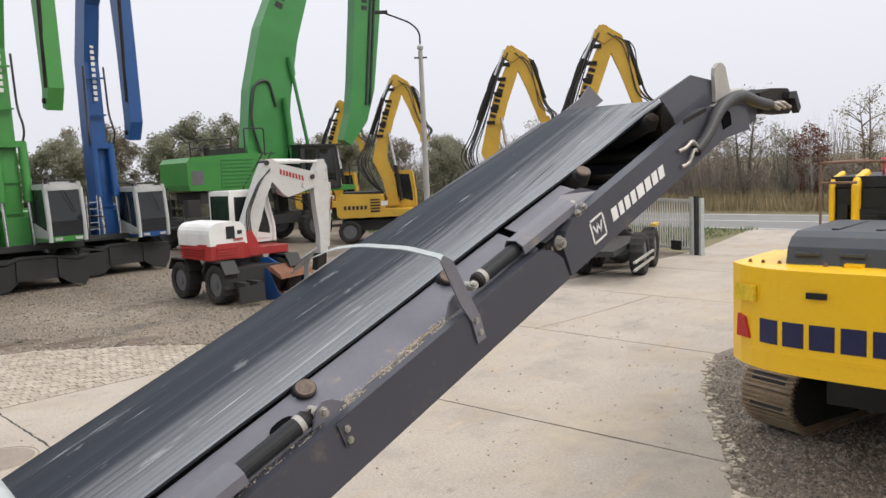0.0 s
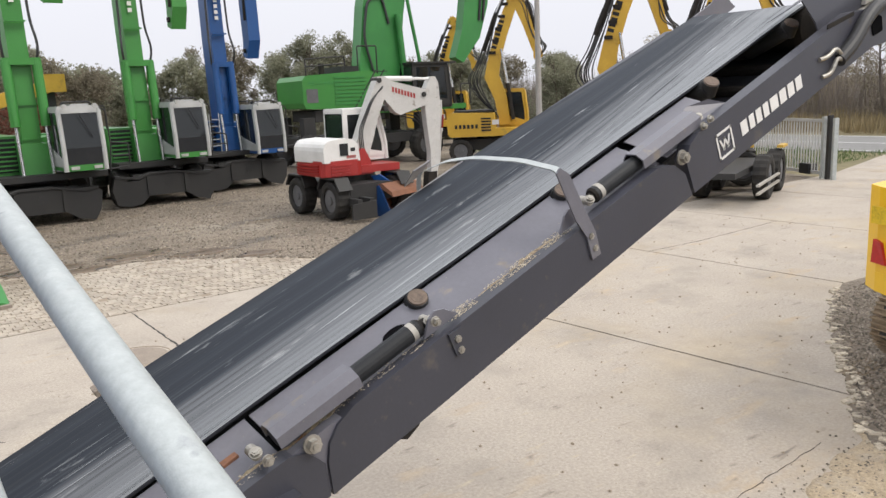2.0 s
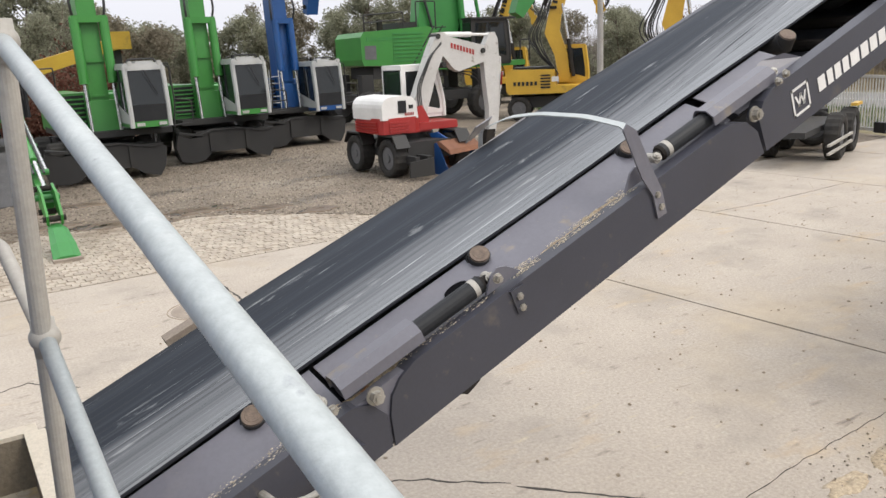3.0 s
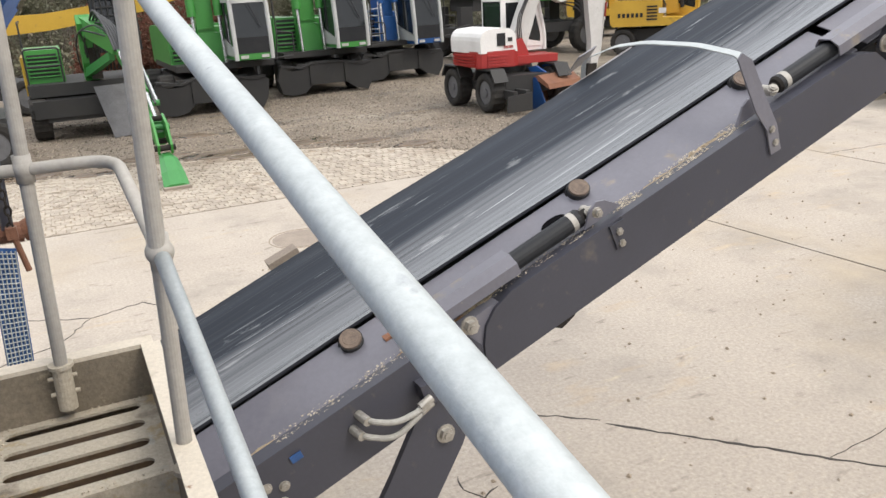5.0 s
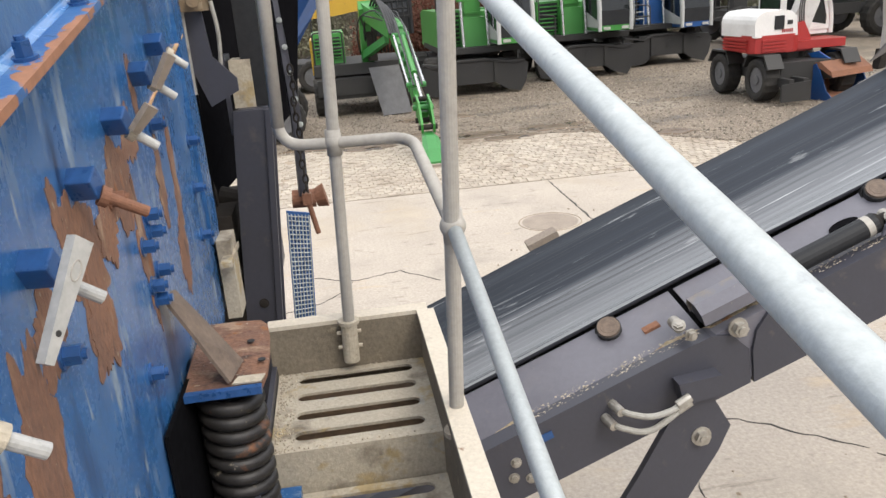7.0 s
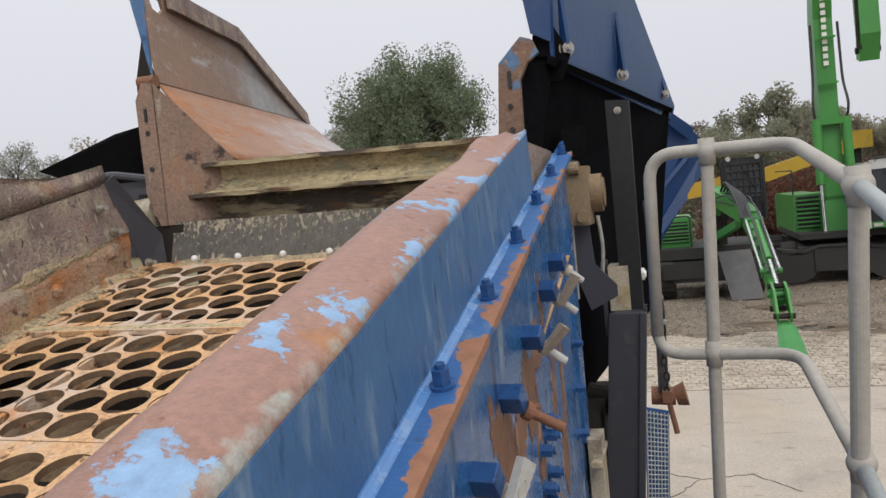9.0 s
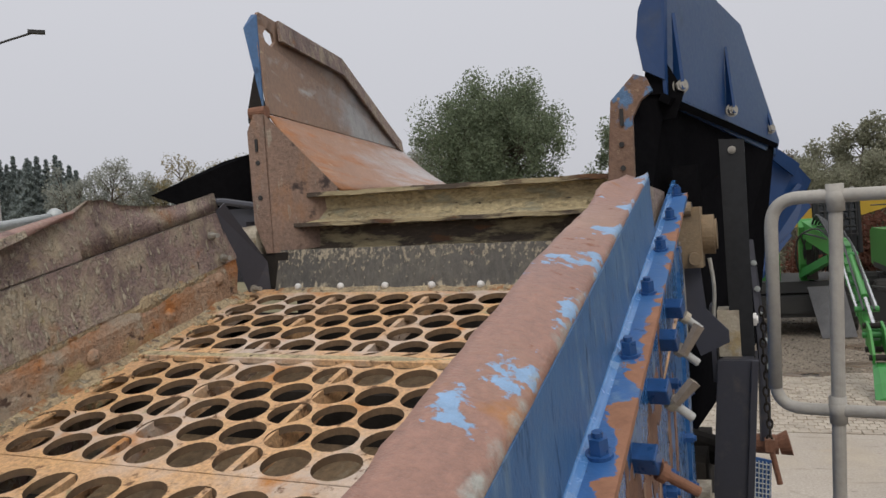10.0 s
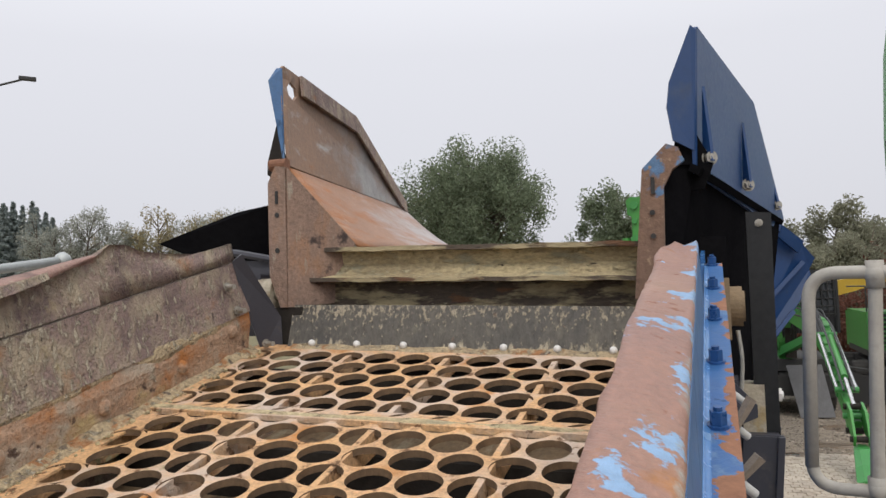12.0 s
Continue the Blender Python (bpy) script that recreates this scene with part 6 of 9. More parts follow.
def tread(y0, y1, z, x0=-0.245, x1=0.178):
    """A tread with four round-ended slots and a front edge."""
    b = B()
    n, gap, lip = 4, 0.042, 0.018
    xa, xb = x0 + 0.045, x1 - 0.025
    box(b, (x0, y0, z - 0.008), (xa, y1, z))
    box(b, (xb, y0, z - 0.008), (x1, y1, z))
    box(b, (xa, y0, z - 0.008), (xb, y0 + lip, z))
    pitch = (y1 - y0 - lip) / n
    r = gap / 2
    ra, rb = xa + 0.012 + r, xb - 0.012 - r
    for k in range(n):
        lo, hi = y0 + lip + pitch * k, y0 + lip + pitch * (k + 1)
        c = (lo + hi) / 2
        quarter = [lo + (hi - lo) * u for u in (0.25, 0.5, 0.75)]
        outer = [(rb, lo), (xb, lo)] + [(xb, v) for v in quarter] + [(xb, hi), (rb, hi), (ra, hi), (xa, hi)] + [(xa, v) for v in quarter[::-1]] + [(xa, lo), (ra, lo)]
        inner = [(rb + r * math.sin(math.pi * q / 6), c - r * math.cos(math.pi * q / 6)) for q in range(7)] + [(ra - r * math.sin(math.pi * q / 6), c + r * math.cos(math.pi * q / 6)) for q in range(7)]
        framed(b, [(x, y, z - 0.004) for x, y in outer], [(x, y, z - 0.004) for x, y in inner], 0.008)
    box(b, (x0, y0, z - 0.125), (x1, y0 + 0.010, z - 0.008))
    # dark sheet added below the tread so that its slots read as shaded
    tray = B()
    box(tray, (x0 + 0.004, y0 + 0.014, z - 0.075), (x1 - 0.004, y1 - 0.004, z - 0.070))
    part("tread_tray", tray, "hole_wall", st, "dark brown sheet added under the slots to darken them")
    return part("tread", b, "beige", st, "slotted tread crusted with dirt", bevel=0.003)


tread(1.675, 2.095, 1.90)
tread(1.26, 1.66, 1.79)
tread(0.84, 1.245, 1.60)
# the walls get the copy with shade in its colour, the rims stay pale
for lo, hi in (((-0.26, 2.098, 1.86), (0.20, 2.112, 2.04)), ((-0.26, 2.098, 2.04), (0.205, 2.15, 2.052)), ((0.178, 0.80, 1.50), (0.192, 2.098, 2.04)), ((0.172, 0.80, 2.04), (0.222, 2.098, 2.052))):
    b = B()
    box(b, lo, hi)
    part("side_rim" if hi[2] > 2.045 else "side_wall", b, "rim_paint" if hi[2] > 2.045 else "beige_shaded_dirty", st, bevel=0.003)
b = B()
box(b, (-0.262, 0.85, 1.45), (-0.248, 2.10, 1.93))
part("inner_stringer", b, "anthracite", st, bevel=0.003)
b = B()
box(b, (-0.25, -1.4, 1.36), (0.19, 0.86, 1.40))
part("platform_floor", b, "beige", st, "steel platform floor")
for x in (-0.2, 0.15):
    for y in (-1.2, 0.6):
        b = B()
        box(b, (x - 0.03, y - 0.03, 0.0), (x + 0.03, y + 0.03, 1.36))
        part("platform_leg", b, "anthracite", st)
b = B()
rng = random.Random(12)
for k in range(900):
    s = 0.0006 + 0.0030 * rng.random() ** 3
    y = 1.68 + 0.4 * rng.random()
    bmesh.ops.create_icosphere(b, subdivisions=1, radius=s, matrix=Matrix.Translation((-0.24 + (0.05 if k % 4 else 0.40) * rng.random() ** 1.5, y if k % 4 else 1.678 + 0.014 * rng.random() + 0.405 * (k % 8 == 0), 1.90 + s * 0.5)))
ob = part("tread_grit", b, "grit", st)
ob["kind"] = "stuff"
rail = thing("handrail", (0, 0, 0), "galvanised tubular handrail with ball joints", "handrail")
pr = 0.0165
for nm, base, top in (("back_post", (-0.030, 2.075, 1.93), (0.012, 2.05, 3.10)), ("side_post", (0.196, 1.535, 1.975), (0.222, 1.405, 2.995))):
    b = B()
    rod(b, base, top, pr, seg=18)
    post = part(nm, b, "rail_paint", rail, "dusty upright tube", smooth=False)
    b = B()
    if nm == "back_post":
        rod(b, (base[0], base[1], base[2]), (base[0] + 0.003, base[1], base[2] + 0.12), pr + 0.007, seg=18)
        for dz in (0.045, 0.09):
            rod(b, (base[0] - 0.034, base[1], base[2] + dz), (base[0] + 0.036, base[1], base[2] + dz), 0.006, seg=8)
        rod(b, (base[0] + 0.003, base[1], base[2] + 0.118), (base[0] + 0.003, base[1], base[2] + 0.128), pr + 0.014, seg=18)
    else:
        rod(b, (base[0], base[1], base[2]), (base[0], base[1], base[2] + 0.012), pr + 0.014, seg=20)
    part("post_socket", b, "beige", post)
b = B()
tube(b, bend([(-0.148, 2.09, 2.62), (-0.134, 2.09, 3.108), (0.012, 2.05, 3.105), (0.205, 2.0, 3.10), (0.222, 1.405, 2.995)], 0.085, 8), pr, 16)
part("top_rail", b, "rail_paint", rail, "bent dusty top tube", smooth=True)
b = B()
tube(b, bend([(-0.136, 2.09, 3.02), (-0.150, 2.09, 2.57), (-0.012, 2.06, 2.57), (0.193, 2.0, 2.578), (0.213, 1.475, 2.482)], 0.075, 8), pr * 0.92, 16)
part("mid_rail", b, "rail_paint", rail, "dusty middle tube", smooth=True)
b = B()
tube(b, [(0.213, 1.475, 2.482), (0.223, 0.66, 2.283), (0.23, -0.1, 2.09)], pr * 0.92, 18)
part("lower_stair_rail", b, "galv", rail, "bright galvanised lower stair rail", smooth=True)
b = B()
tube(b, [(0.222, 1.405, 2.996), (0.230, 0.9, 2.884), (0.240, 0.3, 2.7506), (0.254, -0.6, 2.550)], 0.0150, 24)
part("stair_rail", b, "galv", rail, "bright galvanised stair rail", smooth=True)
for c, r in (((0.012, 2.05, 3.10), 0.026), ((-0.008, 2.062, 2.572), 0.026), ((0.222, 1.405, 2.995), 0.027), ((0.212, 1.475, 2.484), 0.027)):
    b = B()
    ball(b, c, r, 18)
    rod(b, (c[0], c[1], c[2] - 0.034), (c[0], c[1], c[2] + 0.034), 0.021, seg=18)
    part("ball_joint", b, "rail_paint", rail, smooth=True)
b = B()
tube(b, [(-2.6, 2.10, 3.243), (-2.6, 1.0, 3.09), (-2.6, -0.5, 2.88)], 0.0165, 16)
far = solo("far_handrail", b, "galv", "galvanised handrail tube beyond the screen box", "handrail", smooth=True)
b = B()
ball(b, (-2.6, 2.09, 3.243), 0.03, 16)
part("ball_joint", b, "galv", far, smooth=True)
b = B()
rod(b, (-2.6, 2.09, 0.0), (-2.6, 2.09, 3.24), 0.0165, seg=12)
part("far_post", b, "galv", far)
b = B()
rod(b, (-2.6, -0.4, 0.0), (-2.6, -0.4, 2.90), 0.0165, seg=12)
part("far_post", b, "galv", far)

# ---- chassis of the screening machine ----
ch = thing("crawler_carrier", (0, 0, 0), "long dark crawler carrier under the mobile screening machine", "crawler carrier")
b = B()
box(b, (-1.75, -2.6, 0.95), (-0.55, 6.2, 1.35))
part("main_girder", b, "anthracite", ch, bevel=0.02)
for x in (-2.35, -0.45):
    b = B()
    prism(b, [(-1.6, 0.35), (-1.35, 0.02), (3.3, 0.02), (3.55, 0.35), (3.3, 0.72), (-1.35, 0.72)], x, x + 0.42, axis="x")
    part("crawler_track", b, "track", ch, bevel=0.03)
for x in (-1.9, -0.6):
    for y in (1.45, -1.0):
        b = B()
        box(b, (x - 0.06, y - 0.1, 1.3), (x + 0.06, y + 0.1, 1.6))
        part("frame_upright", b, "anthracite", ch)


# ---- machine parts shared by the parked machines ----
def arm(bm, line, depth, lo, hi, axis="x"):
    """A box-section arm along a centre line, with its depth at each point, from lo to hi across."""
    p = [Vector((a, c)) for a, c in line]
    left, right = [], []
    for i, q in enumerate(p):
        d = (p[min(i + 1, len(p) - 1)] - p[max(i - 1, 0)]).normalized()
        n = Vector((-d.y, d.x)) * depth[i] * 0.5
        left.append(q + n)
        right.append(q - n)
    prism(bm, [tuple(q) for q in left + right[::-1]], lo, hi, axis=axis)


def wheel(parent, c, r, w, axis="x"):
    """A lugged tyre on a dished rim."""
    ax = Vector((1, 0, 0)) if axis == "x" else Vector((0, 1, 0))
    e1, e2 = (Vector((0, 1, 0)), Vector((0, 0, 1))) if axis == "x" else (Vector((1, 0, 0)), Vector((0, 0, 1)))
    c = Vector(c)
    b = B()
    prof = [(-0.42, 0.58), (-0.5, 0.70), (-0.5, 0.90), (-0.40, 0.985), (0, 1.0), (0.40, 0.985), (0.5, 0.90), (0.5, 0.70), (0.42, 0.58)]
    n = 36
    rings = []
    for k in range(n):
        a = k * math.tau / n
        f = 1.0 if k % 2 else 0.965
        rings.append([b.verts.new(c + ax * u * w + (e1 * math.cos(a) + e2 * math.sin(a)) * (v * r * (f if v > 0.85 else 1))) for u, v in prof])
    for k in range(n):
        p, q = rings[k], rings[(k + 1) % n]
        for j in range(len(prof) - 1):
            b.faces.new((p[j], p[j + 1], q[j + 1], q[j]))
    wob = new("wheel")
    wob.parent = parent
    part("tyre", b, "tyre", wob)
    b = B()
    rod(b, c - ax * w * 0.36, c + ax * w * 0.36, r * 0.60, seg=24)
    rod(b, c - ax * w * 0.44, c + ax * w * 0.44, r * 0.22, seg=12)
    part("rim", b, "rim", wob)
    return wob


def cab(parent, x0, x1, y0, y1, z0, z1, paint, front="y-", lower=0.36, slant=0.12, skirt=None, top=None):
    """A glazed cab: pillars, roof, floor, panes, dark seat. front: y- or x+."""
    t = 0.07
    c = new("cab")
    c.parent = parent

    def P(u, v, z):
        # u: 0 back to 1 front, v: 0..1 across
        if front == "y-":
            return Vector((x0 + (x1 - x0) * v, y1 + (y0 - y1) * u, z))
        return Vector((x0 + (x1 - x0) * u, y0 + (y1 - y0) * v, z))
    su = slant / ((y1 - y0) if front == "y-" else (x1 - x0))
    zm = z0 + (z1 - z0) * lower
    for v in (0, 1):
        b = B()
        tube(b, bend([P(1, v, z0), P(1, v, zm), P(1 - su, v, z1 - 0.05)], 0.2, 3), 0.062, 8)
        part("pillar", b, paint, c)
        b = B()
        zl = zm * 0.5 + z0 * 0.5
        framed(b, [P(0, v, z0 + 0.1), P(1, v, z0 + 0.1), P(1, v, zm), P(1 - su, v, z1), P(0, v, z1)],
             [P(0.10, v, zm), P(0.90, v, zl), P(0.90, v, zm), P(0.90 - su, v, z1 - 0.13), P(0.10, v, z1 - 0.13)], 0.05)
        part("side_panel", b, paint, c)
        b = B()
        tube(b, [P(0.47, v, zm * 0.8 + z0 * 0.2), P(0.45, v, z1 - 0.1)], 0.032, 6)
        part("pillar", b, "black" if paint != "black" else "chassis", c)
    b = B()
    sheet(b, [P(1 - su, 0, z1 - 0.02), P(1 - su, 1, z1 - 0.02), P(1.0 - su * 0.85, 1, z1 - 0.16), P(1.0 - su * 0.85, 0, z1 - 0.16)], 0.05)
    part("header", b, top or paint, c)
    b = B()
    sheet(b, [P(0, 0, z0), P(0, 1, z0), P(0, 1, zm), P(0, 0, zm)], 0.04)
    part("rear_panel", b, paint, c)
    b = B()
    q = [P(0, 0, z1), P(0, 1, z1), P(1 - su, 1, z1), P(1 - su, 0, z1)]
    sheet(b, [v + Vector((0, 0, -0.03)) for v in q], 0.12)
    part("roof", b, top or paint, c, bevel=0.03)
    b = B()
    lo, hi = P(0, 0, z0), P(1, 1, z0 + 0.16)
    box(b, [min(a, d) for a, d in zip(lo, hi)], [max(a, d) for a, d in zip(lo, hi)])
    part("cab_floor", b, skirt or paint, c, bevel=0.02)
    b = B()
    e = 0.012
    sheet(b, [P(1, 0.05, z0 + 0.16), P(1, 0.95, z0 + 0.16), P(1, 0.95, zm), P(1, 0.05, zm)], e)
    part("lower_front", b, "black", c, "black lower front panel")
    b = B()
    sheet(b, [P(1, 0.05, zm), P(1, 0.95, zm), P(1 - su, 0.95, z1 - 0.09), P(1 - su, 0.05, z1 - 0.09)], e)
    part("windscreen", b, "glass", c, "dark windscreen")
    for v in (0, 1):
        b = B()
        sheet(b, [P(0.08, v, zm), P(0.92, v, zm * 0.5 + z0 * 0.5), P(0.92, v, zm), P(0.92 - su, v, z1 - 0.1), P(0.08, v, z1 - 0.1)], e)
        part("side_window", b, "glass", c, "dark side window")
    b = B()
    sheet(b, [P(0, 0.05, zm), P(0, 0.95, zm), P(0, 0.95, z1 - 0.1), P(0, 0.05, z1 - 0.1)], e)
    part("rear_window", b, "glass", c)
    b = B()
    m = P(0.45, 0.5, z0 + 0.3)
    box(b, m - Vector((0.24, 0.24, 0.1)), m + Vector((0.24, 0.24, 0.12)))
    s = P(0.25, 0.5, z0 + 0.75)
    box(b, s - Vector((0.22, 0.22, 0.35)), s + Vector((0.22, 0.22, 0.3)))
    part("seat", b, "black", c, bevel=0.05)
    for v in (0.12, 0.88):
        b = B()
        rod(b, P(1.02, v, z1 + 0.02), P(1.06, v, z1 + 0.02), 0.06, seg=12)
        part("work_lamp", b, "lamp_lens", c)
    b = B()
    rod(b, P(1.03, 0.45, z1 - 0.15), P(1.03, 0.75, zm + 0.25), 0.012, seg=6)
    part("wiper", b, "black", c)
    return c


def rails(parent, pts_list, r=0.02, mat="chassis", name="guard_rail"):
    for pts in pts_list:
        b = B()
        tube(b, bend(pts, 0.08, 3), r, 8)
        part(name, b, mat, parent)


def bars(parent, start, step, up, n, thick, mat, name="name_bar"):
    """Plain bars in the size and colour of a row of letters."""
    s, d, u = Vector(start), Vector(step), Vector(up)
    for k in range(n):
        b = B()
        p = s + d * k
        sheet(b, [p, p + d * 0.62, p + d * 0.62 + u, p + u], thick)
        part(name, b, mat, parent)


def handler(at, paint, boom_paint, label, dx=0.0, top=10.4, stick_y=-2.6, stick_z=4.9, tag="parked material handlers", marks="white", ladder=False, cz=0.0, cyl=0.36):
    """A material handler facing the camera side: blade, four wheels, cab, tall boom with hanging stick."""
    g = thing("material_handler", at, label, "material handler", tag)
    b = B()
    box(b, (-0.75, 0.5, 0.5), (0.75, 4.6, 0.95))
    part("chassis", b, "chassis", g, bevel=0.04)
    for y, f in ((0.0, 1), (4.7, 1)):
        b = B()
        prism(b, [(-1.62, 0.55), (-1.50, 0.12), (-1.15, 0.04), (-0.8, 0.10), (-0.55, 0.32), (0.55, 0.32), (0.85, 0.12), (1.25, 0.02), (1.42, 0.30), (1.50, 0.78), (1.40, 0.86), (1.1, 0.80), (0.75, 0.86), (0.3, 0.94), (-0.5, 0.94), (-0.85, 0.80), (-1.2, 0.78), (-1.52, 0.92)], y, y + 0.16)
        blade = part("dozer_blade", b, "chassis", g, "dark grey support blade", bevel=0.03)
        b = B()
        rod(b, (0.05, y - 0.012, 0.68), (0.05, y + 0.002, 0.68), 0.13, seg=18)
        part("round_opening", b, "rubber", blade)
        for x in (-0.95, 0.6):
            b = B()
            box(b, (x, y + 0.16, 0.55), (x + 0.35, y + 0.5, 0.95))
            part("blade_arm", b, "chassis", blade)
        for x in (-0.62, 0.50):
            b = B()
            prism(b, [(x, 0.34), (x + 0.12, 0.34), (x + 0.12, 0.90), (x, 0.90)], y - 0.05, y - 0.002)
            part("blade_rib", b, "chassis", blade, bevel=0.015)
        b = B()
        prism(b, [(-1.5, 0.93), (-0.85, 0.82), (-0.5, 0.95), (0.3, 0.95), (0.75, 0.87), (1.1, 0.81), (1.4, 0.87), (1.4, 0.91), (0.75, 0.92), (0.3, 1.0), (-0.5, 1.0), (-0.85, 0.88), (-1.5, 0.98)], y - 0.04, y + 0.30)
        part("blade_top", b, "chassis", blade, bevel=0.008)
    for x in (-1.12, 1.12):
        for y in (1.0, 3.7):
            wheel(g, (x, y, 0.54), 0.54, 0.42)
    b = B()
    rod(b, (dx, 2.2, 0.95), (dx, 2.2, 1.16), 0.75, seg=28)
    part("turntable", b, "chassis", g)
    b = B()
    prism(b, [(dx - 1.30, 0.35), (dx + 1.35, 0.25), (dx + 1.35, 4.6), (dx - 1.30, 4.6)], 1.14, 1.30, axis="z")
    part("upper_frame", b, "chassis", g, bevel=0.02)
    b = B()
    box(b, (dx - 1.30, 1.2, 1.30), (dx - 0.55, 4.7, 2.32))
    part("engine_cover", b, paint, g, bevel=0.05)
    b = B()
    box(b, (dx + 0.0, 2.6, 1.30), (dx + 1.30, 4.7, 2.2))
    part("tank_housing", b, paint, g, bevel=0.05)
    b = B()
    box(b, (dx - 1.28, 4.6, 1.2), (dx + 1.33, 5.2, 2.25))
    part("counterweight", b, paint, g, bevel=0.12)
    b = B()
    box(b, (dx - 1.22, 1.17, 1.38), (dx - 0.64, 1.205, 2.26))
    part("grille_back", b, "black", g)
    for k in range(7):
        b = B()
        box(b, (dx - 1.24, 1.13, 1.42 + 0.12 * k), (dx - 0.62, 1.215, 1.46 + 0.12 * k))
        part("grille_slat", b, paint, g, bevel=0.008)
    bx = dx - 0.28
    b = B()
    prism(b, [(0.75, 1.25), (1.9, 1.25), (1.7, 2.1), (0.85, 2.1)], bx - 0.36, bx + 0.36, axis="x")
    part("boom_foot", b, boom_paint, g, bevel=0.02)
    b = B()
    arm(b, [(1.25, 1.4), (1.35, 3.2), (1.45, 5.0), (1.5, 7.0), (1.0, 8.9), (-0.4, top), (stick_y + 0.1, top + 0.5)], [0.7, 0.85, 0.85, 0.8, 0.75, 0.6, 0.45], bx - 0.235, bx + 0.235)
    part("boom", b, boom_paint, g, "tall box-section boom", bevel=0.02)
    for z in (2.2, 3.1, 5.2, 6.4):
        b = B()
        box(b, (bx - 0.245, 0.86, z), (bx + 0.245, 0.95, z + 0.05))
        part("boom_seam", b, boom_paint, g, bevel=0.01)
    b = B()
    box(b, (bx - cyl - 0.08, 0.75, 4.12), (bx + cyl + 0.08, 1.0, 4.3))
    part("boom_collar", b, boom_paint, g, bevel=0.02)
    for s in (-1, 1):
        b = B()
        rod(b, (bx + s * cyl, 0.72, 2.55), (bx + s * cyl, 0.86, 4.25), 0.125, seg=16)
        part("lift_cylinder", b, boom_paint, g)
        b = B()
        rod(b, (bx + s * cyl, 0.55, 1.30), (bx + s * cyl, 0.72, 2.55), 0.042, seg=12)
        part("lift_rod", b, "chrome", g)
    b = B()
    arm(b, [(stick_y, top + 0.75), (stick_y - 0.05, top - 1.0), (stick_y - 0.25, 7.0), (stick_y - 0.35, stick_z + 0.5), (stick_y - 0.2, stick_z)], [0.5, 0.62, 0.5, 0.45, 0.3], bx - 0.19, bx + 0.19)
    stick = part("stick", b, boom_paint, g, "hanging box-section stick", bevel=0.02)
    b = B()
    rod(b, (bx - 0.24, stick_y - 0.25, stick_z + 0.2), (bx + 0.24, stick_y - 0.25, stick_z + 0.2), 0.07, seg=12)
    part("stick_pin", b, "dark_steel", stick)
    b = B()
    rod(b, (bx - 0.2, stick_y - 0.45, 5.4), (bx - 0.2, stick_y - 0.5, top - 1.4), 0.05, seg=10)
    part("stick_cylinder", b, "dark_steel", stick)
    for s in (-0.33, 0.33):
        b = B()
        tube(b, bend([(bx + s, 0.95, 4.0), (bx + s * 1.35, 0.7, 4.6), (bx + s * 1.1, 0.95, 5.2), (bx + s, 1.0, 6.8)], 0.3, 4), 0.035, 8)
        part("boom_hose", b, "hose", g)
    bars(g, (bx - 0.06, 0.98, 7.9), (0, 0, -0.19), (0.12, 0, 0), 12, 0.012, marks)
    cab(g, dx + 0.17, dx + 1.14, -0.48, 1.10, 1.38 + cz, 3.0 + cz, "cab_white", skirt=paint)
    rails(g, [[(dx + 0.3, -0.1, 3.06 + cz), (dx + 0.35, -0.1, 3.13 + cz), (dx + 1.0, -0.1, 3.13 + cz), (dx + 1.05, -0.1, 3.02 + cz)], [(dx + 1.25, -0.40, 1.3), (dx + 1.33, -0.40, 2.0), (dx + 1.30, -0.40, 2.9 + cz), (dx + 1.14, -0.40, 2.95 + cz)], [(dx + 1.22, -0.3, 1.35), (dx + 1.80, -0.3, 1.4), (dx + 1.80, -0.3, 2.0), (dx + 1.35, -0.3, 2.05)], [(dx + 1.35, -0.3, 1.7), (dx + 1.80, -0.3, 1.7)], [(dx - 1.28, 1.25, 2.32), (dx - 1.28, 1.25, 3.0), (dx - 1.28, 4.6, 3.0)], [(dx + 1.35, 2.65, 2.2), (dx + 1.35, 2.65, 2.95), (dx + 1.35, 4.6, 2.95), (dx + 1.35, 4.6, 2.2)]])
    if ladder:
        for k in range(6):
            b = B()
            rod(b, (dx - 1.02, 0.62, 1.28 + 0.22 * k), (dx - 0.70, 0.62, 1.28 + 0.22 * k), 0.014, seg=6)
            part("ladder_rung", b, "cab_white", g)
        for x in (dx - 1.03, dx - 0.69):
            b = B()
            rod(b, (x, 0.62, 1.2), (x, 0.62, 2.6), 0.016, seg=6)
            part("ladder_stile", b, "cab_white", g)
    b = B()
    rod(b, (dx + 0.5, 0.5, 3.02 + cz), (dx + 0.5, 0.5, 3.14 + cz), 0.05, seg=10)
    part("beacon", b, "black", g)
    b = B()
    box(b, (dx + 0.6, 0.2, 3.0 + cz), (dx + 1.05, 0.9, 3.08 + cz))
    part("roof_unit", b, "cab_white", g, bevel=0.02)
    for x in (dx + 0.28, dx + 0.84):
        b = B()
        box(b, (x, -0.52, 1.42 + cz), (x + 0.20, -0.47, 1.50 + cz))
        part("front_lamp", b, "lamp_lens", g, bevel=0.01)
    return g


handler((4.02, 22.0, 0), "green", "green", "green four-wheeled material handler with a tall boom, on gravel", dx=0.42, stick_y=-3.2, stick_z=5.2)
handler((7.80, 23.6, 0), "green", "green", "bright green material handler with raised boom, on gravel", dx=0.05)
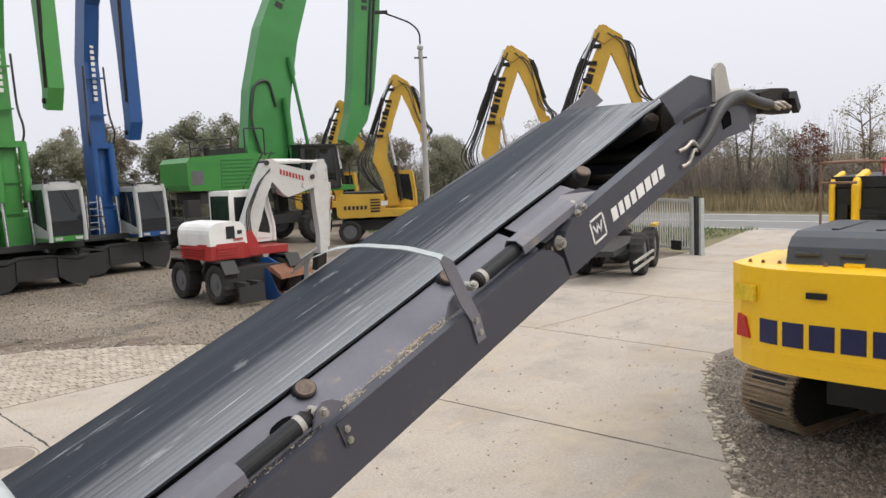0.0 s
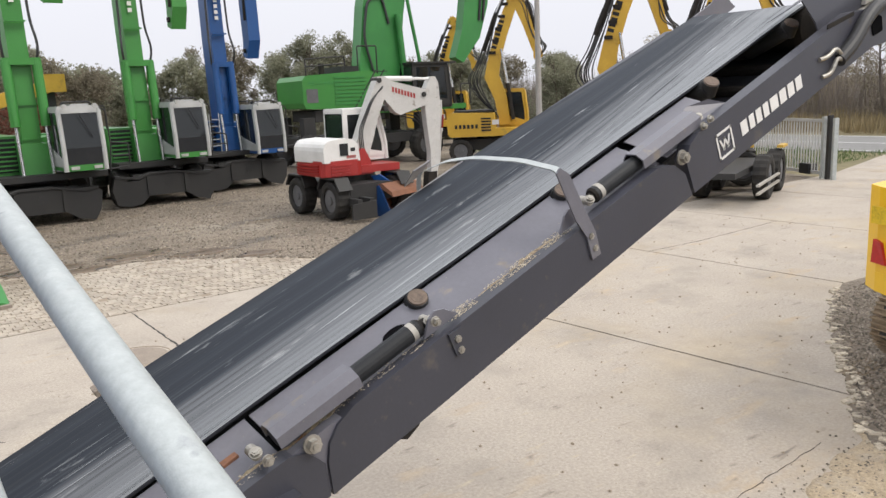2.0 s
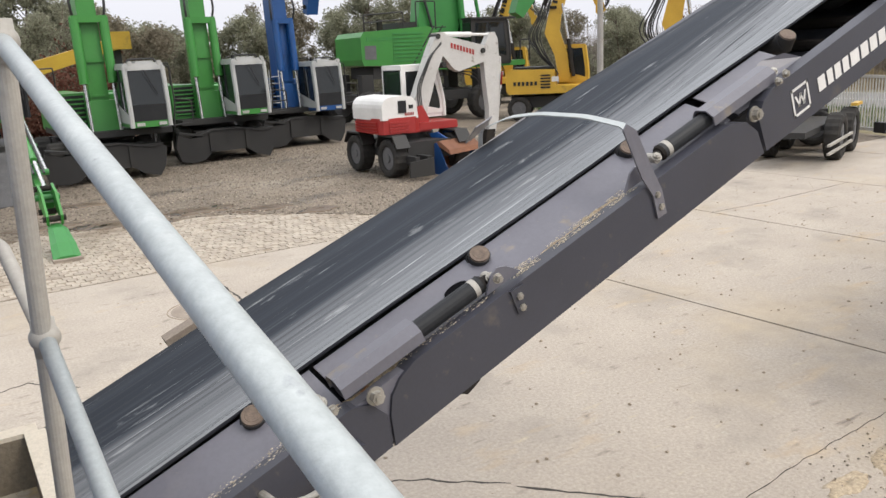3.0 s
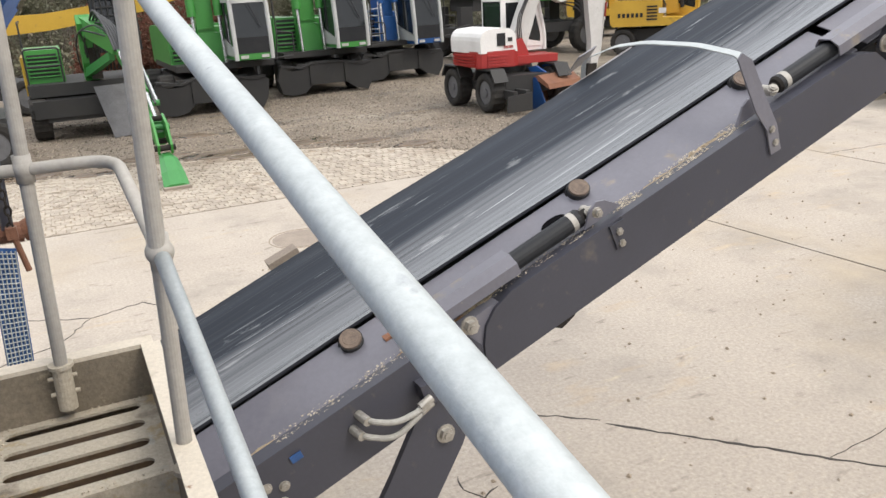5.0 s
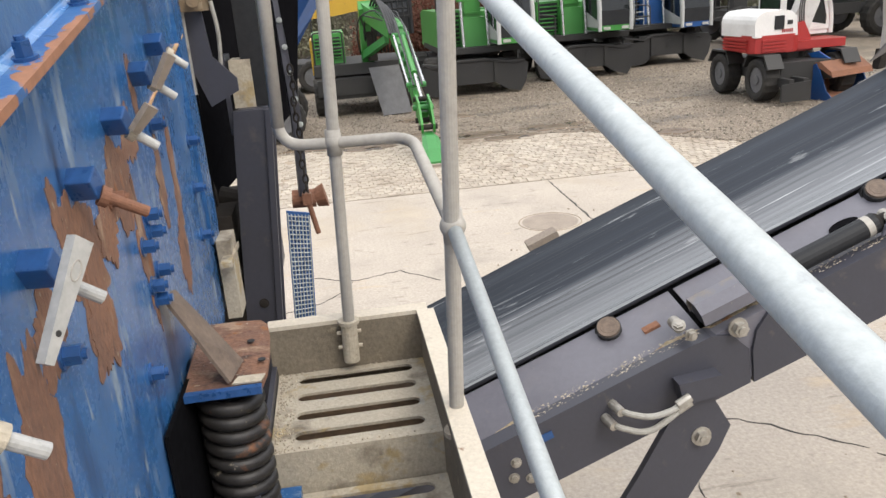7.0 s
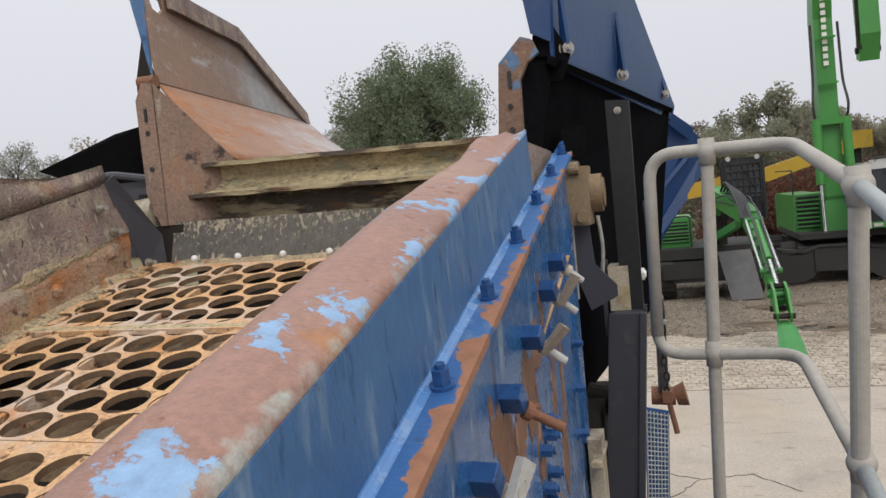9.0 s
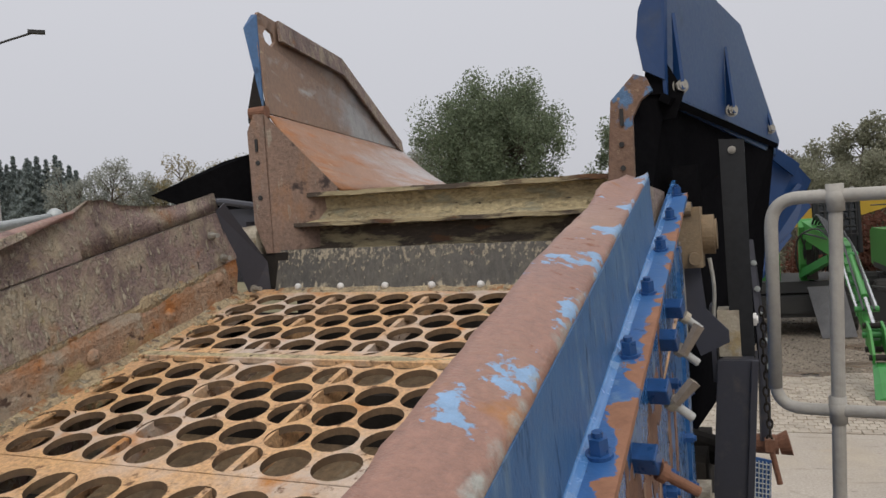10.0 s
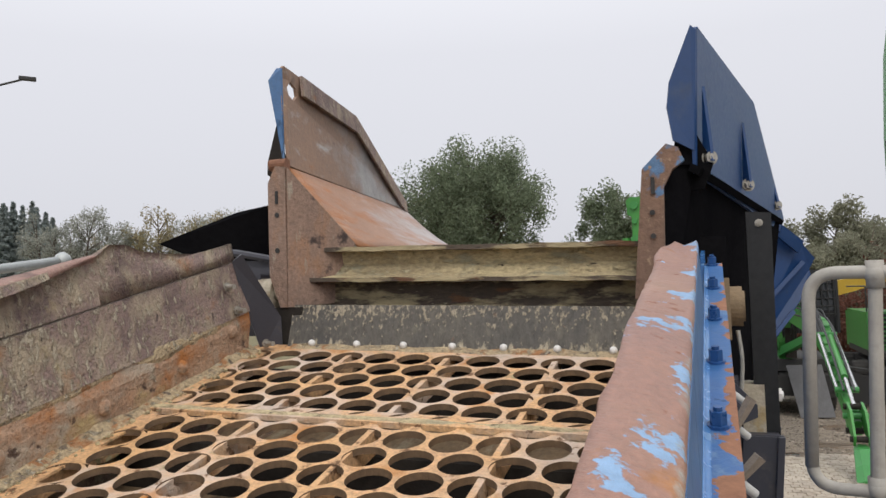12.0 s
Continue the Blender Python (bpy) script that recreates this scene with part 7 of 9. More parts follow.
handler((11.08, 25.2, 0), "blue_machine", "blue_machine", "blue material handler with a grey cab and raised boom", dx=0.08, stick_y=-1.3, stick_z=4.3, ladder=True, cz=-0.2, cyl=0.27)

# ---- the tall green handler on a raised undercarriage ----
g = thing("tall_material_handler", (18.6, 30.0, 0), "large green material handler on a raised frame with a huge boom", "material handler", turn=-6)
for x in (-3.0, 2.4):
    for y in (-1.7, 1.7):
        wheel(g, (x, y, 0.75), 0.75, 0.6, "y")
        b = B()
        box(b, (x - 0.25, y * 0.8 - 0.25, 0.9), (x + 0.25, y * 0.8 + 0.25, 2.15))
        part("frame_leg", b, "chassis", g, bevel=0.02)
b = B()
box(b, (-3.2, -1.4, 0.9), (2.6, 1.4, 1.3))
part("chassis", b, "chassis", g, bevel=0.04)
b = B()
rod(b, (0.3, 0, 1.9), (0.3, 0, 2.5), 1.1, seg=28)
part("turntable", b, "chassis", g)
b = B()
prism(b, [(-3.15, 2.75), (-3.07, 2.52), (0.2, 2.40), (0.9, 2.40), (0.9, 3.6), (-0.1, 4.0), (-3.0, 3.85), (-3.15, 3.65)], -1.5, 1.5)
part("engine_house", b, "green", g, "green engine housing", bevel=0.05)
for k in range(8):
    b = B()
    box(b, (-1.75, -1.53, 2.62 + 0.155 * k), (-0.35, -1.495, 2.69 + 0.155 * k))
    part("grille_slat", b, "green_dark", g)
bars(g, (-2.9, -1.506, 3.48), (0.17, 0, 0), (0, 0, 0.14), 9, 0.01, "green_dark")
b = B()
box(b, (-3.0, -1.507, 2.75), (-2.5, -1.50, 3.3))
part("grey_panel", b, "rim", g)
b = B()
box(b, (-2.6, -1.3, 1.95), (0.6, 1.3, 2.42))
part("under_frame", b, "chassis", g, bevel=0.04)
b = B()
rod(b, (-1.9, -0.6, 3.9), (-1.9, -0.6, 4.35), 0.13, seg=14)
part("exhaust", b, "dark_steel", g)
b = B()
box(b, (-1.3, -1.2, 3.95), (-0.5, 0.6, 4.2))
part("air_filter_box", b, "chassis", g, bevel=0.04)
for k in range(7):
    b = B()
    rod(b, (0.2, -1.52, 2.5 + 0.24 * k), (0.75, -1.52, 2.5 + 0.24 * k), 0.02, seg=6)
    part("ladder_rung", b, "chassis", g)
b = B()
box(b, (-0.2, -1.4, 2.2), (4.8, 1.5, 2.42))
part("walkway_deck", b, "green", g, bevel=0.02)
rails(g, [[(-2.95, -1.45, 3.85), (-2.95, -1.45, 4.5), (-1.2, -1.45, 4.6), (-1.2, -1.45, 3.95)], [(-2.95, -1.45, 4.2), (-1.2, -1.45, 4.3)], [(-0.6, -1.45, 3.9), (-0.6, -1.45, 5.0), (0.3, -1.45, 5.0), (0.3, -1.45, 3.6)], [(-0.9, -1.5, 2.4), (0.2, -1.5, 4.0)], [(-0.5, -1.5, 2.4), (0.6, -1.5, 4.0)], [(4.6, -1.3, 2.4), (4.6, -1.3, 3.3), (5.1, -1.3, 3.3), (5.1, -1.3, 2.4)]], 0.03)
b = B()
arm(b, [(0.9, 2.6), (1.0, 4.2), (1.3, 6.6), (1.9, 9.2), (2.7, 11.2), (4.3, 13.3), (6.2, 13.8)], [1.5, 2.0, 2.0, 1.85, 1.6, 1.3, 0.8], -0.42, 0.42, axis="y")
part("boom", b, "green_dark", g, "huge green box-section boom", bevel=0.03)
b = B()
arm(b, [(7.0, 14.0), (6.75, 10.5), (6.3, 7.0), (5.95, 5.6), (5.25, 4.4)], [1.4, 1.45, 1.3, 1.05, 0.5], -0.3, 0.3, axis="y")
part("stick", b, "green_dark", g, "hanging green stick", bevel=0.03)
for s in (-0.6, 0.6):
    b = B()
    rod(b, (2.2, s, 2.6), (1.9, s, 6.4), 0.14, seg=12)
    part("lift_cylinder", b, "green_dark", g)
b = B()
rod(b, (3.1, -0.5, 3.6), (2.4, -0.5, 7.4), 0.08, seg=10)
rod(b, (2.4, -0.5, 7.4), (2.3, -0.5, 8.2), 0.14, seg=10)
part("energy_cylinder", b, "green_dark", g)
b = B()
tube(b, bend([(0.7, -0.5, 3.6), (0.2, -0.55, 5.4), (0.5, -0.5, 7.0), (1.2, -0.48, 7.2), (1.5, -0.46, 6.0)], 0.5, 5), 0.06, 8)
part("hose_bundle", b, "hose", g)
for k in range(2):
    b = B()
    rod(b, (6.62 - 0.22 * k, -0.34, 6.2), (7.25 - 0.22 * k, -0.34, 11.8), 0.06, seg=8)
    part("stick_line", b, "hose", g)
bars(g, (1.75, -0.43, 10.4), (0.16, 0, 0.36), (0.34, 0, -0.14), 4, 0.012, "chassis")
bars(g, (6.5, -0.31, 11.9), (-0.02, 0, -0.34), (0.3, 0, 0), 4, 0.012, "chassis")
cab(g, 2.0, 3.95, -1.45, -0.15, 2.3, 4.2, "chassis", front="x+")
b = B()
box(b, (1.95, -1.55, 4.22), (4.25, -0.05, 4.30))
part("cab_guard", b, "chassis", g, bevel=0.02)
b = B()
box(b, (3.9, -1.3, 2.2), (4.5, -0.2, 2.4))
part("cab_step", b, "green", g, bevel=0.02)

# ---- the white and red wheeled excavator ----
g = thing("wheeled_excavator", (10.05, 17.4, 0), "small white and red wheeled excavator with folded boom", "excavator")
b = B()
box(b, (-0.35, -1.25, 0.42), (0.9, 1.2, 0.85))
part("chassis", b, "chassis", g, bevel=0.05)
for x in (-0.55, 1.25):
    for y in (-0.85, 0.85):
        wheel(g, (x, y, 0.48), 0.48, 0.38)
        b = B()
        prism(b, [(y - 0.55, 0.75), (y - 0.35, 1.04), (y + 0.35, 1.04), (y + 0.55, 0.75), (y + 0.5, 0.73), (y + 0.33, 1.0), (y - 0.33, 1.0), (y - 0.5, 0.73)], x - 0.19, x + 0.19, axis="x")
        part("mudguard", b, "chassis", g)
b = B()
prism(b, [(-0.62, 0.08), (0.05, 0.08), (0.05, 0.50), (-0.62, 0.45)], -1.78, -1.72)
part("dozer_blade", b, "chassis", g, "grey dozer blade", bevel=0.02)
for x in (-0.45, -0.12):
    b = B()
    box(b, (x, -1.75, 0.35), (x + 0.12, -1.1, 0.55))
    part("blade_arm", b, "chassis", g)
b = B()
rod(b, (0.35, 0, 0.85), (0.35, 0, 1.08), 0.55, seg=24)
part("turntable", b, "chassis", g)
b = B()
prism(b, [(-0.86, -0.80), (-0.80, -0.92), (-0.66, -0.98), (0.05, -1.0), (0.22, -0.9), (0.30, 0.5), (-0.6, 0.62), (-0.80, 0.5)], 1.06, 1.44, axis="z")
part("lower_body", b, "red", g, "red lower bodywork", bevel=0.05)
b = B()
prism(b, [(0.12, -0.72), (1.40, -0.85), (1.50, -0.7), (1.5, 0.9), (0.2, 0.9)], 1.06, 1.24, axis="z")
part("cab_sill", b, "red", g, "red sill under the cab", bevel=0.04)
b = B()
arc = [(-0.84, 1.40)] + [(-0.60 - 0.25 * math.cos(a), 1.68 + 0.26 * math.sin(a)) for a in (0, 0.35, 0.7, 1.05, 1.4)] + [(-0.2, 1.96), (0.0, 1.92), (0.12, 1.80), (0.16, 1.40)]
prism(b, arc, -0.97, 0.55)
part("engine_cover", b, "white", g, "white rounded engine hood", bevel=0.10)
for k in range(4):
    b = B()
    box(b, (-0.885, -0.7, 1.10 + 0.07 * k), (-0.83, 0.4, 1.14 + 0.07 * k))
    part("rear_slat", b, "red", g)
    b = B()
    box(b, (-0.68, -1.012, 1.10 + 0.07 * k), (-0.12, -0.96, 1.14 + 0.07 * k))
    part("side_slat", b, "red", g)
b = B()
box(b, (-0.40, -0.99, 1.55), (-0.18, -0.96, 1.84))
part("vent", b, "black", g, bevel=0.02)
b = B()
box(b, (-0.10, -0.985, 1.64), (0.02, -0.965, 1.73))
part("small_vent", b, "chassis", g)
bars(g, (-0.22, -0.978, 1.48), (0.045, 0, 0), (0, 0, 0.07), 6, 0.006, "red")
cab(g, 0.30, 1.56, 0.0, 0.95, 1.30, 2.62, "white", front="x+", skirt="white", lower=0.30, slant=0.2)
b = B()
prism(b, [(0.05, 1.0), (0.75, 1.0), (0.68, 1.35), (0.52, 1.66), (0.36, 1.62), (0.20, 1.3)], -0.62, -0.12)
part("boom_bracket", b, "red", g, "red boom bracket", bevel=0.03)
b = B()
prism(b, [(0.26, 1.40), (0.62, 1.18), (0.92, 1.95), (1.08, 2.42), (1.36, 2.96), (1.40, 3.16), (1.30, 3.36), (1.14, 3.39), (0.92, 3.0), (0.62, 2.35), (0.36, 1.75)], -0.48, -0.22)
part("boom_base", b, "boom_white", g, "dusty white boom", bevel=0.025)
b = B()
prism(b, [(1.12, 3.41), (1.34, 3.42), (1.52, 3.30), (2.66, 3.04), (2.74, 2.94), (2.74, 2.72), (2.62, 2.64), (1.78, 2.42), (1.62, 2.50), (1.30, 2.84)], -0.472, -0.228)
part("boom_upper", b, "boom_white", g, bevel=0.025)
for p, q in (((1.16, 3.32), (1.34, 3.40)), ((2.55, 2.92), (2.80, 2.90)), ((1.30, 2.62), (1.48, 2.60))):
    b = B()
    rod(b, (p[0], -0.52, p[1]), (p[0], -0.18, p[1]), 0.065, seg=14)
    part("boom_pin", b, "chassis", g, bevel=0.006)
bars(g, (1.55, -0.475, 3.02), (0.095, 0, -0.026), (0, 0, 0.13), 8, 0.006, "red")
b = B()
rod(b, (1.36, -0.35, 3.36), (2.27, -0.35, 3.34), 0.065, seg=14)
rod(b, (2.27, -0.35, 3.34), (2.88, -0.35, 3.32), 0.036, seg=10)
part("stick_cylinder", b, "white", g)
b = B()
prism(b, [(2.84, 3.38), (2.98, 3.38), (3.08, 3.2), (3.12, 2.45), (3.02, 1.2), (2.88, 0.62), (2.70, 0.64), (2.72, 1.4), (2.64, 2.1), (2.60, 2.6), (2.66, 3.08)], -0.45, -0.25)
part("stick", b, "boom_white", g, "dusty white dipper arm", bevel=0.02)
b = B()
rod(b, (3.18, -0.35, 2.75), (3.17, -0.35, 1.9), 0.055, seg=12)
rod(b, (3.17, -0.35, 1.9), (3.06, -0.35, 1.0), 0.03, seg=10)
part("bucket_cylinder", b, "boom_white", g)
for k in range(4):
    b = B()
    tube(b, bend([(0.62 + 0.03 * k, -0.20, 1.7), (0.98 + 0.02 * k, -0.19, 2.55), (1.32, -0.19, 2.55 + 0.05 * k), (1.9, -0.19, 2.50 - 0.03 * k), (2.56, -0.2, 2.6 - 0.12 * k), (2.62 + 0.02 * k, -0.22, 2.0 - 0.1 * k)], 0.25, 4), 0.017, 7)
    part("stick_hose", b, "hose", g)
b = B()
sheet(b, [(3.19, -0.48, 2.35), (3.22, -0.22, 2.35), (3.18, -0.22, 2.0), (3.15, -0.48, 2.0)], 0.01)
part("red_sticker", b, "red", g)
b = B()
prism(b, [(2.62, 0.85), (2.9, 0.85), (2.85, 0.45), (2.55, 0.40)], -0.47, -0.23)
part("quick_hitch", b, "dark_steel", g, bevel=0.02)
for k in range(3):
    b = B()
    tube(b, bend([(0.45 + 0.05 * k, -0.55, 1.6), (0.40 + 0.05 * k, -0.58, 2.1), (0.85 + 0.03 * k, -0.54, 2.85), (1.30, -0.46, 3.15 + 0.03 * k)], 0.2, 4), 0.016, 8)
    part("boom_hose", b, "hose", g)

# ---- a blue and rusty bucket standing by it ----
b = B()
prism(b, [(-0.75, 0.02), (-0.9, 0.35), (-0.75, 0.72), (-0.35, 0.82), (-0.05, 0.62), (0.0, 0.5), (-0.35, 0.68), (-0.62, 0.58), (-0.72, 0.33), (-0.6, 0.12), (0.1, 0.02)], -0.65, 0.65)
bk = thing("digging_bucket", (11.25, 15.9, 0), "blue digging bucket with rusty orange inside", "bucket", turn=-72)
part("bucket_shell", b, "rust_bucket", bk, "rusty orange shell", bevel=0.015)
for y in (-0.68, 0.65):
    b = B()
    prism(b, [(-0.74, 0.0), (-0.90, 0.30), (-0.80, 0.62), (-0.42, 0.78), (-0.30, 0.60), (-0.12, 0.2), (0.10, 0.0)], y, y + 0.03)
    part("bucket_cheek", b, "blue", bk, "blue side cheek", bevel=0.01)
for y in (-0.3, 0.24):
    b = B()
    prism(b, [(-0.75, 0.7), (-0.95, 0.95), (-0.7, 1.0), (-0.4, 0.85)], y, y + 0.06)
    part("bucket_ear", b, "blue_machine", bk, bevel=0.01)
for k in range(5):
    b = B()
    box(b, (0.08, -0.6 + 0.27 * k, 0.0), (0.28, -0.5 + 0.27 * k, 0.06))
    part("tooth", b, "rust", bk, bevel=0.01)


# ---- yellow two-way excavators with folded booms, seen from the side ----
def rail_excavator(at, turn, label, zb=0.0, body=True):
    g = thing("yellow_excavator", at, label, "excavator", "yellow excavators along the yard edge", turn=turn)
    b = B()
    box(b, (-1.6, -0.8, 0.5), (1.6, 0.8, 0.95))
    part("chassis", b, "chassis", g, bevel=0.05)
    for x in (-1.25, 1.25):
        for y in (-1.0, 1.0):
            wheel(g, (x, y, 0.5), 0.5, 0.42, "y")
    b = B()
    rod(b, (0, 0, 0.95), (0, 0, 1.12), 0.65, seg=24)
    part("turntable", b, "chassis", g)
    b = B()
    prism(b, [(-1.75, 1.2), (-1.65, 1.08), (1.5, 1.08), (1.5, 1.35), (0.25, 1.40), (0.2, 2.02), (-1.6, 2.08), (-1.78, 1.9)], -1.25, 1.25)
    part("upper_body", b, "yellow", g, "yellow upper bodywork", bevel=0.06)
    b = B()
    box(b, (-1.5, -0.9, 2.06), (0.1, 0.9, 2.14))
    part("hood_top", b, "black", g, bevel=0.02)
    for k in range(5):
        b = B()
        box(b, (-0.35, -1.272, 1.30 + 0.12 * k), (0.05, -1.245, 1.36 + 0.12 * k))
        part("vent_slat", b, "black", g)
    bars(g, (-1.45, -1.256, 1.42), (0.17, 0, 0), (0, 0, 0.16), 6, 0.008, "black")
    b = B()
    box(b, (0.1, -1.258, 1.55), (0.38, -1.25, 1.75))
    part("white_sticker", b, "white", g)
    cab(g, 0.35, 1.55, 0.15, 1.2, 1.35, 2.95, "yellow", front="x+")
    b = B()
    arm(b, [(0.60, 1.5), (0.45, 2.6), (0.10, 3.5), (0.25, 4.3)], [0.45, 0.52, 0.62, 0.5], -0.35, 0.0, axis="y")
    part("boom_base", b, "yellow", g, bevel=0.02)
    b = B()
    arm(b, [(0.15, 3.9), (0.52, 5.2), (0.90, 6.15), (1.08, 6.65)], [0.5, 0.52, 0.46, 0.36], -0.34, -0.01, axis="y")
    part("boom", b, "yellow", g, "yellow folded boom", bevel=0.02)
    b = B()
    arm(b, [(0.85, 6.95), (1.25, 6.55), (1.62, 5.6), (1.95, 4.5)], [0.22, 0.50, 0.40, 0.26], -0.32, -0.03, axis="y")
    part("stick", b, "yellow", g, "yellow stick", bevel=0.02)
    b = B()
    prism(b, [(1.85, 4.65), (2.15, 4.6), (2.25, 4.25), (2.0, 4.0), (1.85, 4.2)], -0.36, 0.02)
    part("quick_hitch", b, "yellow", g, bevel=0.03)
    b = B()
    rod(b, (0.72, -0.2, 6.9), (0.36, -0.2, 6.05), 0.05, seg=10)
    part("stick_cylinder", b, "chrome", g)
    b = B()
    rod(b, (0.36, -0.2, 6.05), (-0.22, -0.2, 4.55), 0.10, seg=10)
    part("stick_cylinder_barrel", b, "dark_steel", g)
    for y in (-0.42, 0.08):
        b = B()
        rod(b, (0.95, y, 1.7), (0.75, y, 3.2), 0.075, seg=10)
        part("lift_cylinder", b, "dark_steel", g)
        b = B()
        rod(b, (0.75, y, 3.2), (0.52, y, 4.6), 0.045, seg=10)
        part("lift_rod", b, "chrome", g)
    b = B()
    prism(b, [(0.62, 6.65), (0.80, 7.0), (1.02, 6.98), (1.25, 6.65), (0.95, 6.45)], -0.38, 0.03)
    part("boom_knuckle", b, "yellow", g, bevel=0.03)
    b = B()
    rod(b, (1.62, -0.18, 6.5), (2.02, -0.18, 5.2), 0.075, seg=10)
    part("hitch_cylinder", b, "dark_steel", g)
    rr = random.Random(int(at[0] * 10))
    for k in range(9):
        b = B()
        o = 0.075 * k
        w = lambda: rr.uniform(-0.07, 0.07)
        y = -0.42 + 0.05 * k
        tube(b, bend([(0.35, y, 1.8), (-0.15 - o * 0.5 + w(), y, 2.6), (-0.45 - o * 0.8 + w(), y, 3.35 + w()), (-0.10 - o * 0.55 + w(), y, 4.2 + w()), (0.10 - o * 0.45 + w(), y, 5.0 + w()), (0.42 - o * 0.3 + w(), y, 6.0), (0.80, y, 6.75 + o * 0.4)], 0.35, 5), 0.021, 7)
        part("hose", b, "hose", g)
    for k in range(6):
        b = B()
        o = 0.07 * k
        w = lambda: rr.uniform(-0.06, 0.06)
        y = -0.40 + 0.07 * k
        tube(b, bend([(1.05, y, 6.75), (1.48 + o + w(), y, 6.45 + w()), (1.68 + o * 0.8 + w(), y, 5.6 + w()), (1.85 + o + w(), y, 4.9), (2.30 + o * 0.5 + w(), y, 4.65), (2.12, y, 4.2)], 0.3, 5), 0.019, 7)
        part("hose", b, "hose", g)
    for k in range(5):
        b = B()
        box(b, (0.02 + 0.14 * k, -0.40, 4.4 + 0.48 * k), (0.30 + 0.14 * k, -0.34, 4.52 + 0.48 * k))
        part("hose_clamp", b, "dark_steel", g, bevel=0.01)
    bars(g, (0.32, -0.352, 4.6), (0.055, 0, 0.17), (-0.2, 0, 0.06), 7, 0.008, "black")
    return g


rail_excavator((22.35, 25.4, 0), -44, "yellow wheeled excavator with a folded boom beside the lamp post")
rail_excavator((20.7, 17.75, 0), -48, "yellow wheeled excavator with folded boom behind the conveyor")
rail_excavator((20.15, 13.75, 0), -54, "yellow wheeled excavator with raised folded boom near the gate")
rail_excavator((27.4, 35.5, 0), -44, "yellow wheeled excavator behind the tall green handler")

# ---- the small green excavator reaching out with its bucket on the cobbles ----
g = thing("green_excavator", (0.75, 21.2, 0), "green wheeled excavator with a caged cab and lowered arm", "excavator")
b = B()
box(b, (-0.9, -0.9, 0.45), (0.9, 2.0, 0.95))
part("chassis", b, "chassis", g, bevel=0.05)
for x in (-1.05, 1.05):
    for y in (-0.35, 1.6):
        wheel(g, (x, y, 0.5), 0.5, 0.4)
b = B()
box(b, (-1.15, -0.95, 0.55), (1.15, -0.80, 0.95))
part("front_beam", b, "chassis", g, bevel=0.02)
b = B()
sheet(b, [(0.18, -1.0, 1.18), (0.95, -1.0, 1.20), (1.15, -1.35, 0.03), (0.42, -1.35, 0.0)], 0.05)
part("blade_plate", b, "rim", g, "grey leaning blade plate", bevel=0.01)
b = B()
box(b, (-1.2, -0.5, 1.0), (1.2, 2.3, 1.28))
part("upper_frame", b, "chassis", g, bevel=0.03)
b = B()
box(b, (-1.18, 0.1, 1.28), (-0.35, 2.2, 2.05))
part("engine_cover", b, "green", g, "green engine cover", bevel=0.06)
b = B()
box(b, (-1.10, 0.075, 1.4), (-0.45, 0.098, 1.95))
part("grille", b, "chassis", g)
for k in range(6):
    b = B()
    box(b, (-1.14, 0.04, 1.42 + 0.09 * k), (-0.42, 0.085, 1.45 + 0.09 * k))
    part("grille_slat", b, "green", g)
rails(g, [[(-1.15, -0.4, 1.3), (-1.15, -0.4, 2.1), (-0.4, -0.4, 2.1), (-0.4, -0.4, 1.3)], [(-1.15, -0.4, 1.7), (-0.4, -0.4, 1.7)], [(-1.15, 0.2, 2.1), (-1.15, 0.2, 2.7), (-1.15, 2.0, 2.7)]], 0.022)
b = B()
box(b, (-1.25, 0.2, 1.0), (-1.19, 1.8, 1.9))
part("yellow_panel", b, "yellow", g, bevel=0.01)
cab(g, 0.52, 1.42, -0.3, 0.9, 1.9, 3.42, "black")
for k in range(7):
    b = B()
    rod(b, (0.56 + 0.135 * k, -0.40, 2.3), (0.56 + 0.135 * k, -0.34, 3.38), 0.014, seg=6)
    part("cage_bar", b, "chassis", g)
for k in range(6):
    b = B()
    rod(b, (0.54, -0.395 + 0.008 * k, 2.36 + 0.19 * k), (1.40, -0.395 + 0.008 * k, 2.36 + 0.19 * k), 0.014, seg=6)
    part("cage_bar", b, "chassis", g)
def tapered(bm, a, z):
    """A box-section limb between two end quads, each (x0, x1, y, z0, z1)."""
    v = []
    for x0, x1, y, z0, z1 in (a, z):
        v.append([bm.verts.new(q) for q in ((x0, y, z0), (x1, y, z0), (x1, y, z1), (x0, y, z1))])
    for k in range(4):
        bm.faces.new((v[0][k], v[0][(k + 1) % 4], v[1][(k + 1) % 4], v[1][k]))
    bm.faces.new(v[0][::-1])
    bm.faces.new(v[1])


b = B()
prism(b, [(0.45, 1.28), (-0.35, 1.28), (-0.55, 1.7), (-0.62, 2.2), (-0.80, 2.60), (-0.62, 2.80), (-0.35, 2.72), (-0.05, 2.2)], 0.08, 0.38, axis="x")
part("boom", b, "green", g, "green boom", bevel=0.03)
b = B()
tapered(b, (0.10, 0.40, -0.50, 2.38, 2.80), (0.66, 0.98, -2.15, 1.92, 2.30))
part("boom_upper", b, "green", g, "green swing boom", bevel=0.02)
b = B()
tapered(b, (0.06, 0.20, -0.35, 1.35, 1.55), (0.58, 0.70, -1.85, 1.80, 1.98))
part("swing_cylinder", b, "green_dark", g, bevel=0.02)
b = B()
box(b, (0.22, -0.62, 1.32), (0.46, -0.30, 2.05))
part("swing_bracket", b, "dark_steel", g, bevel=0.03)
b = B()
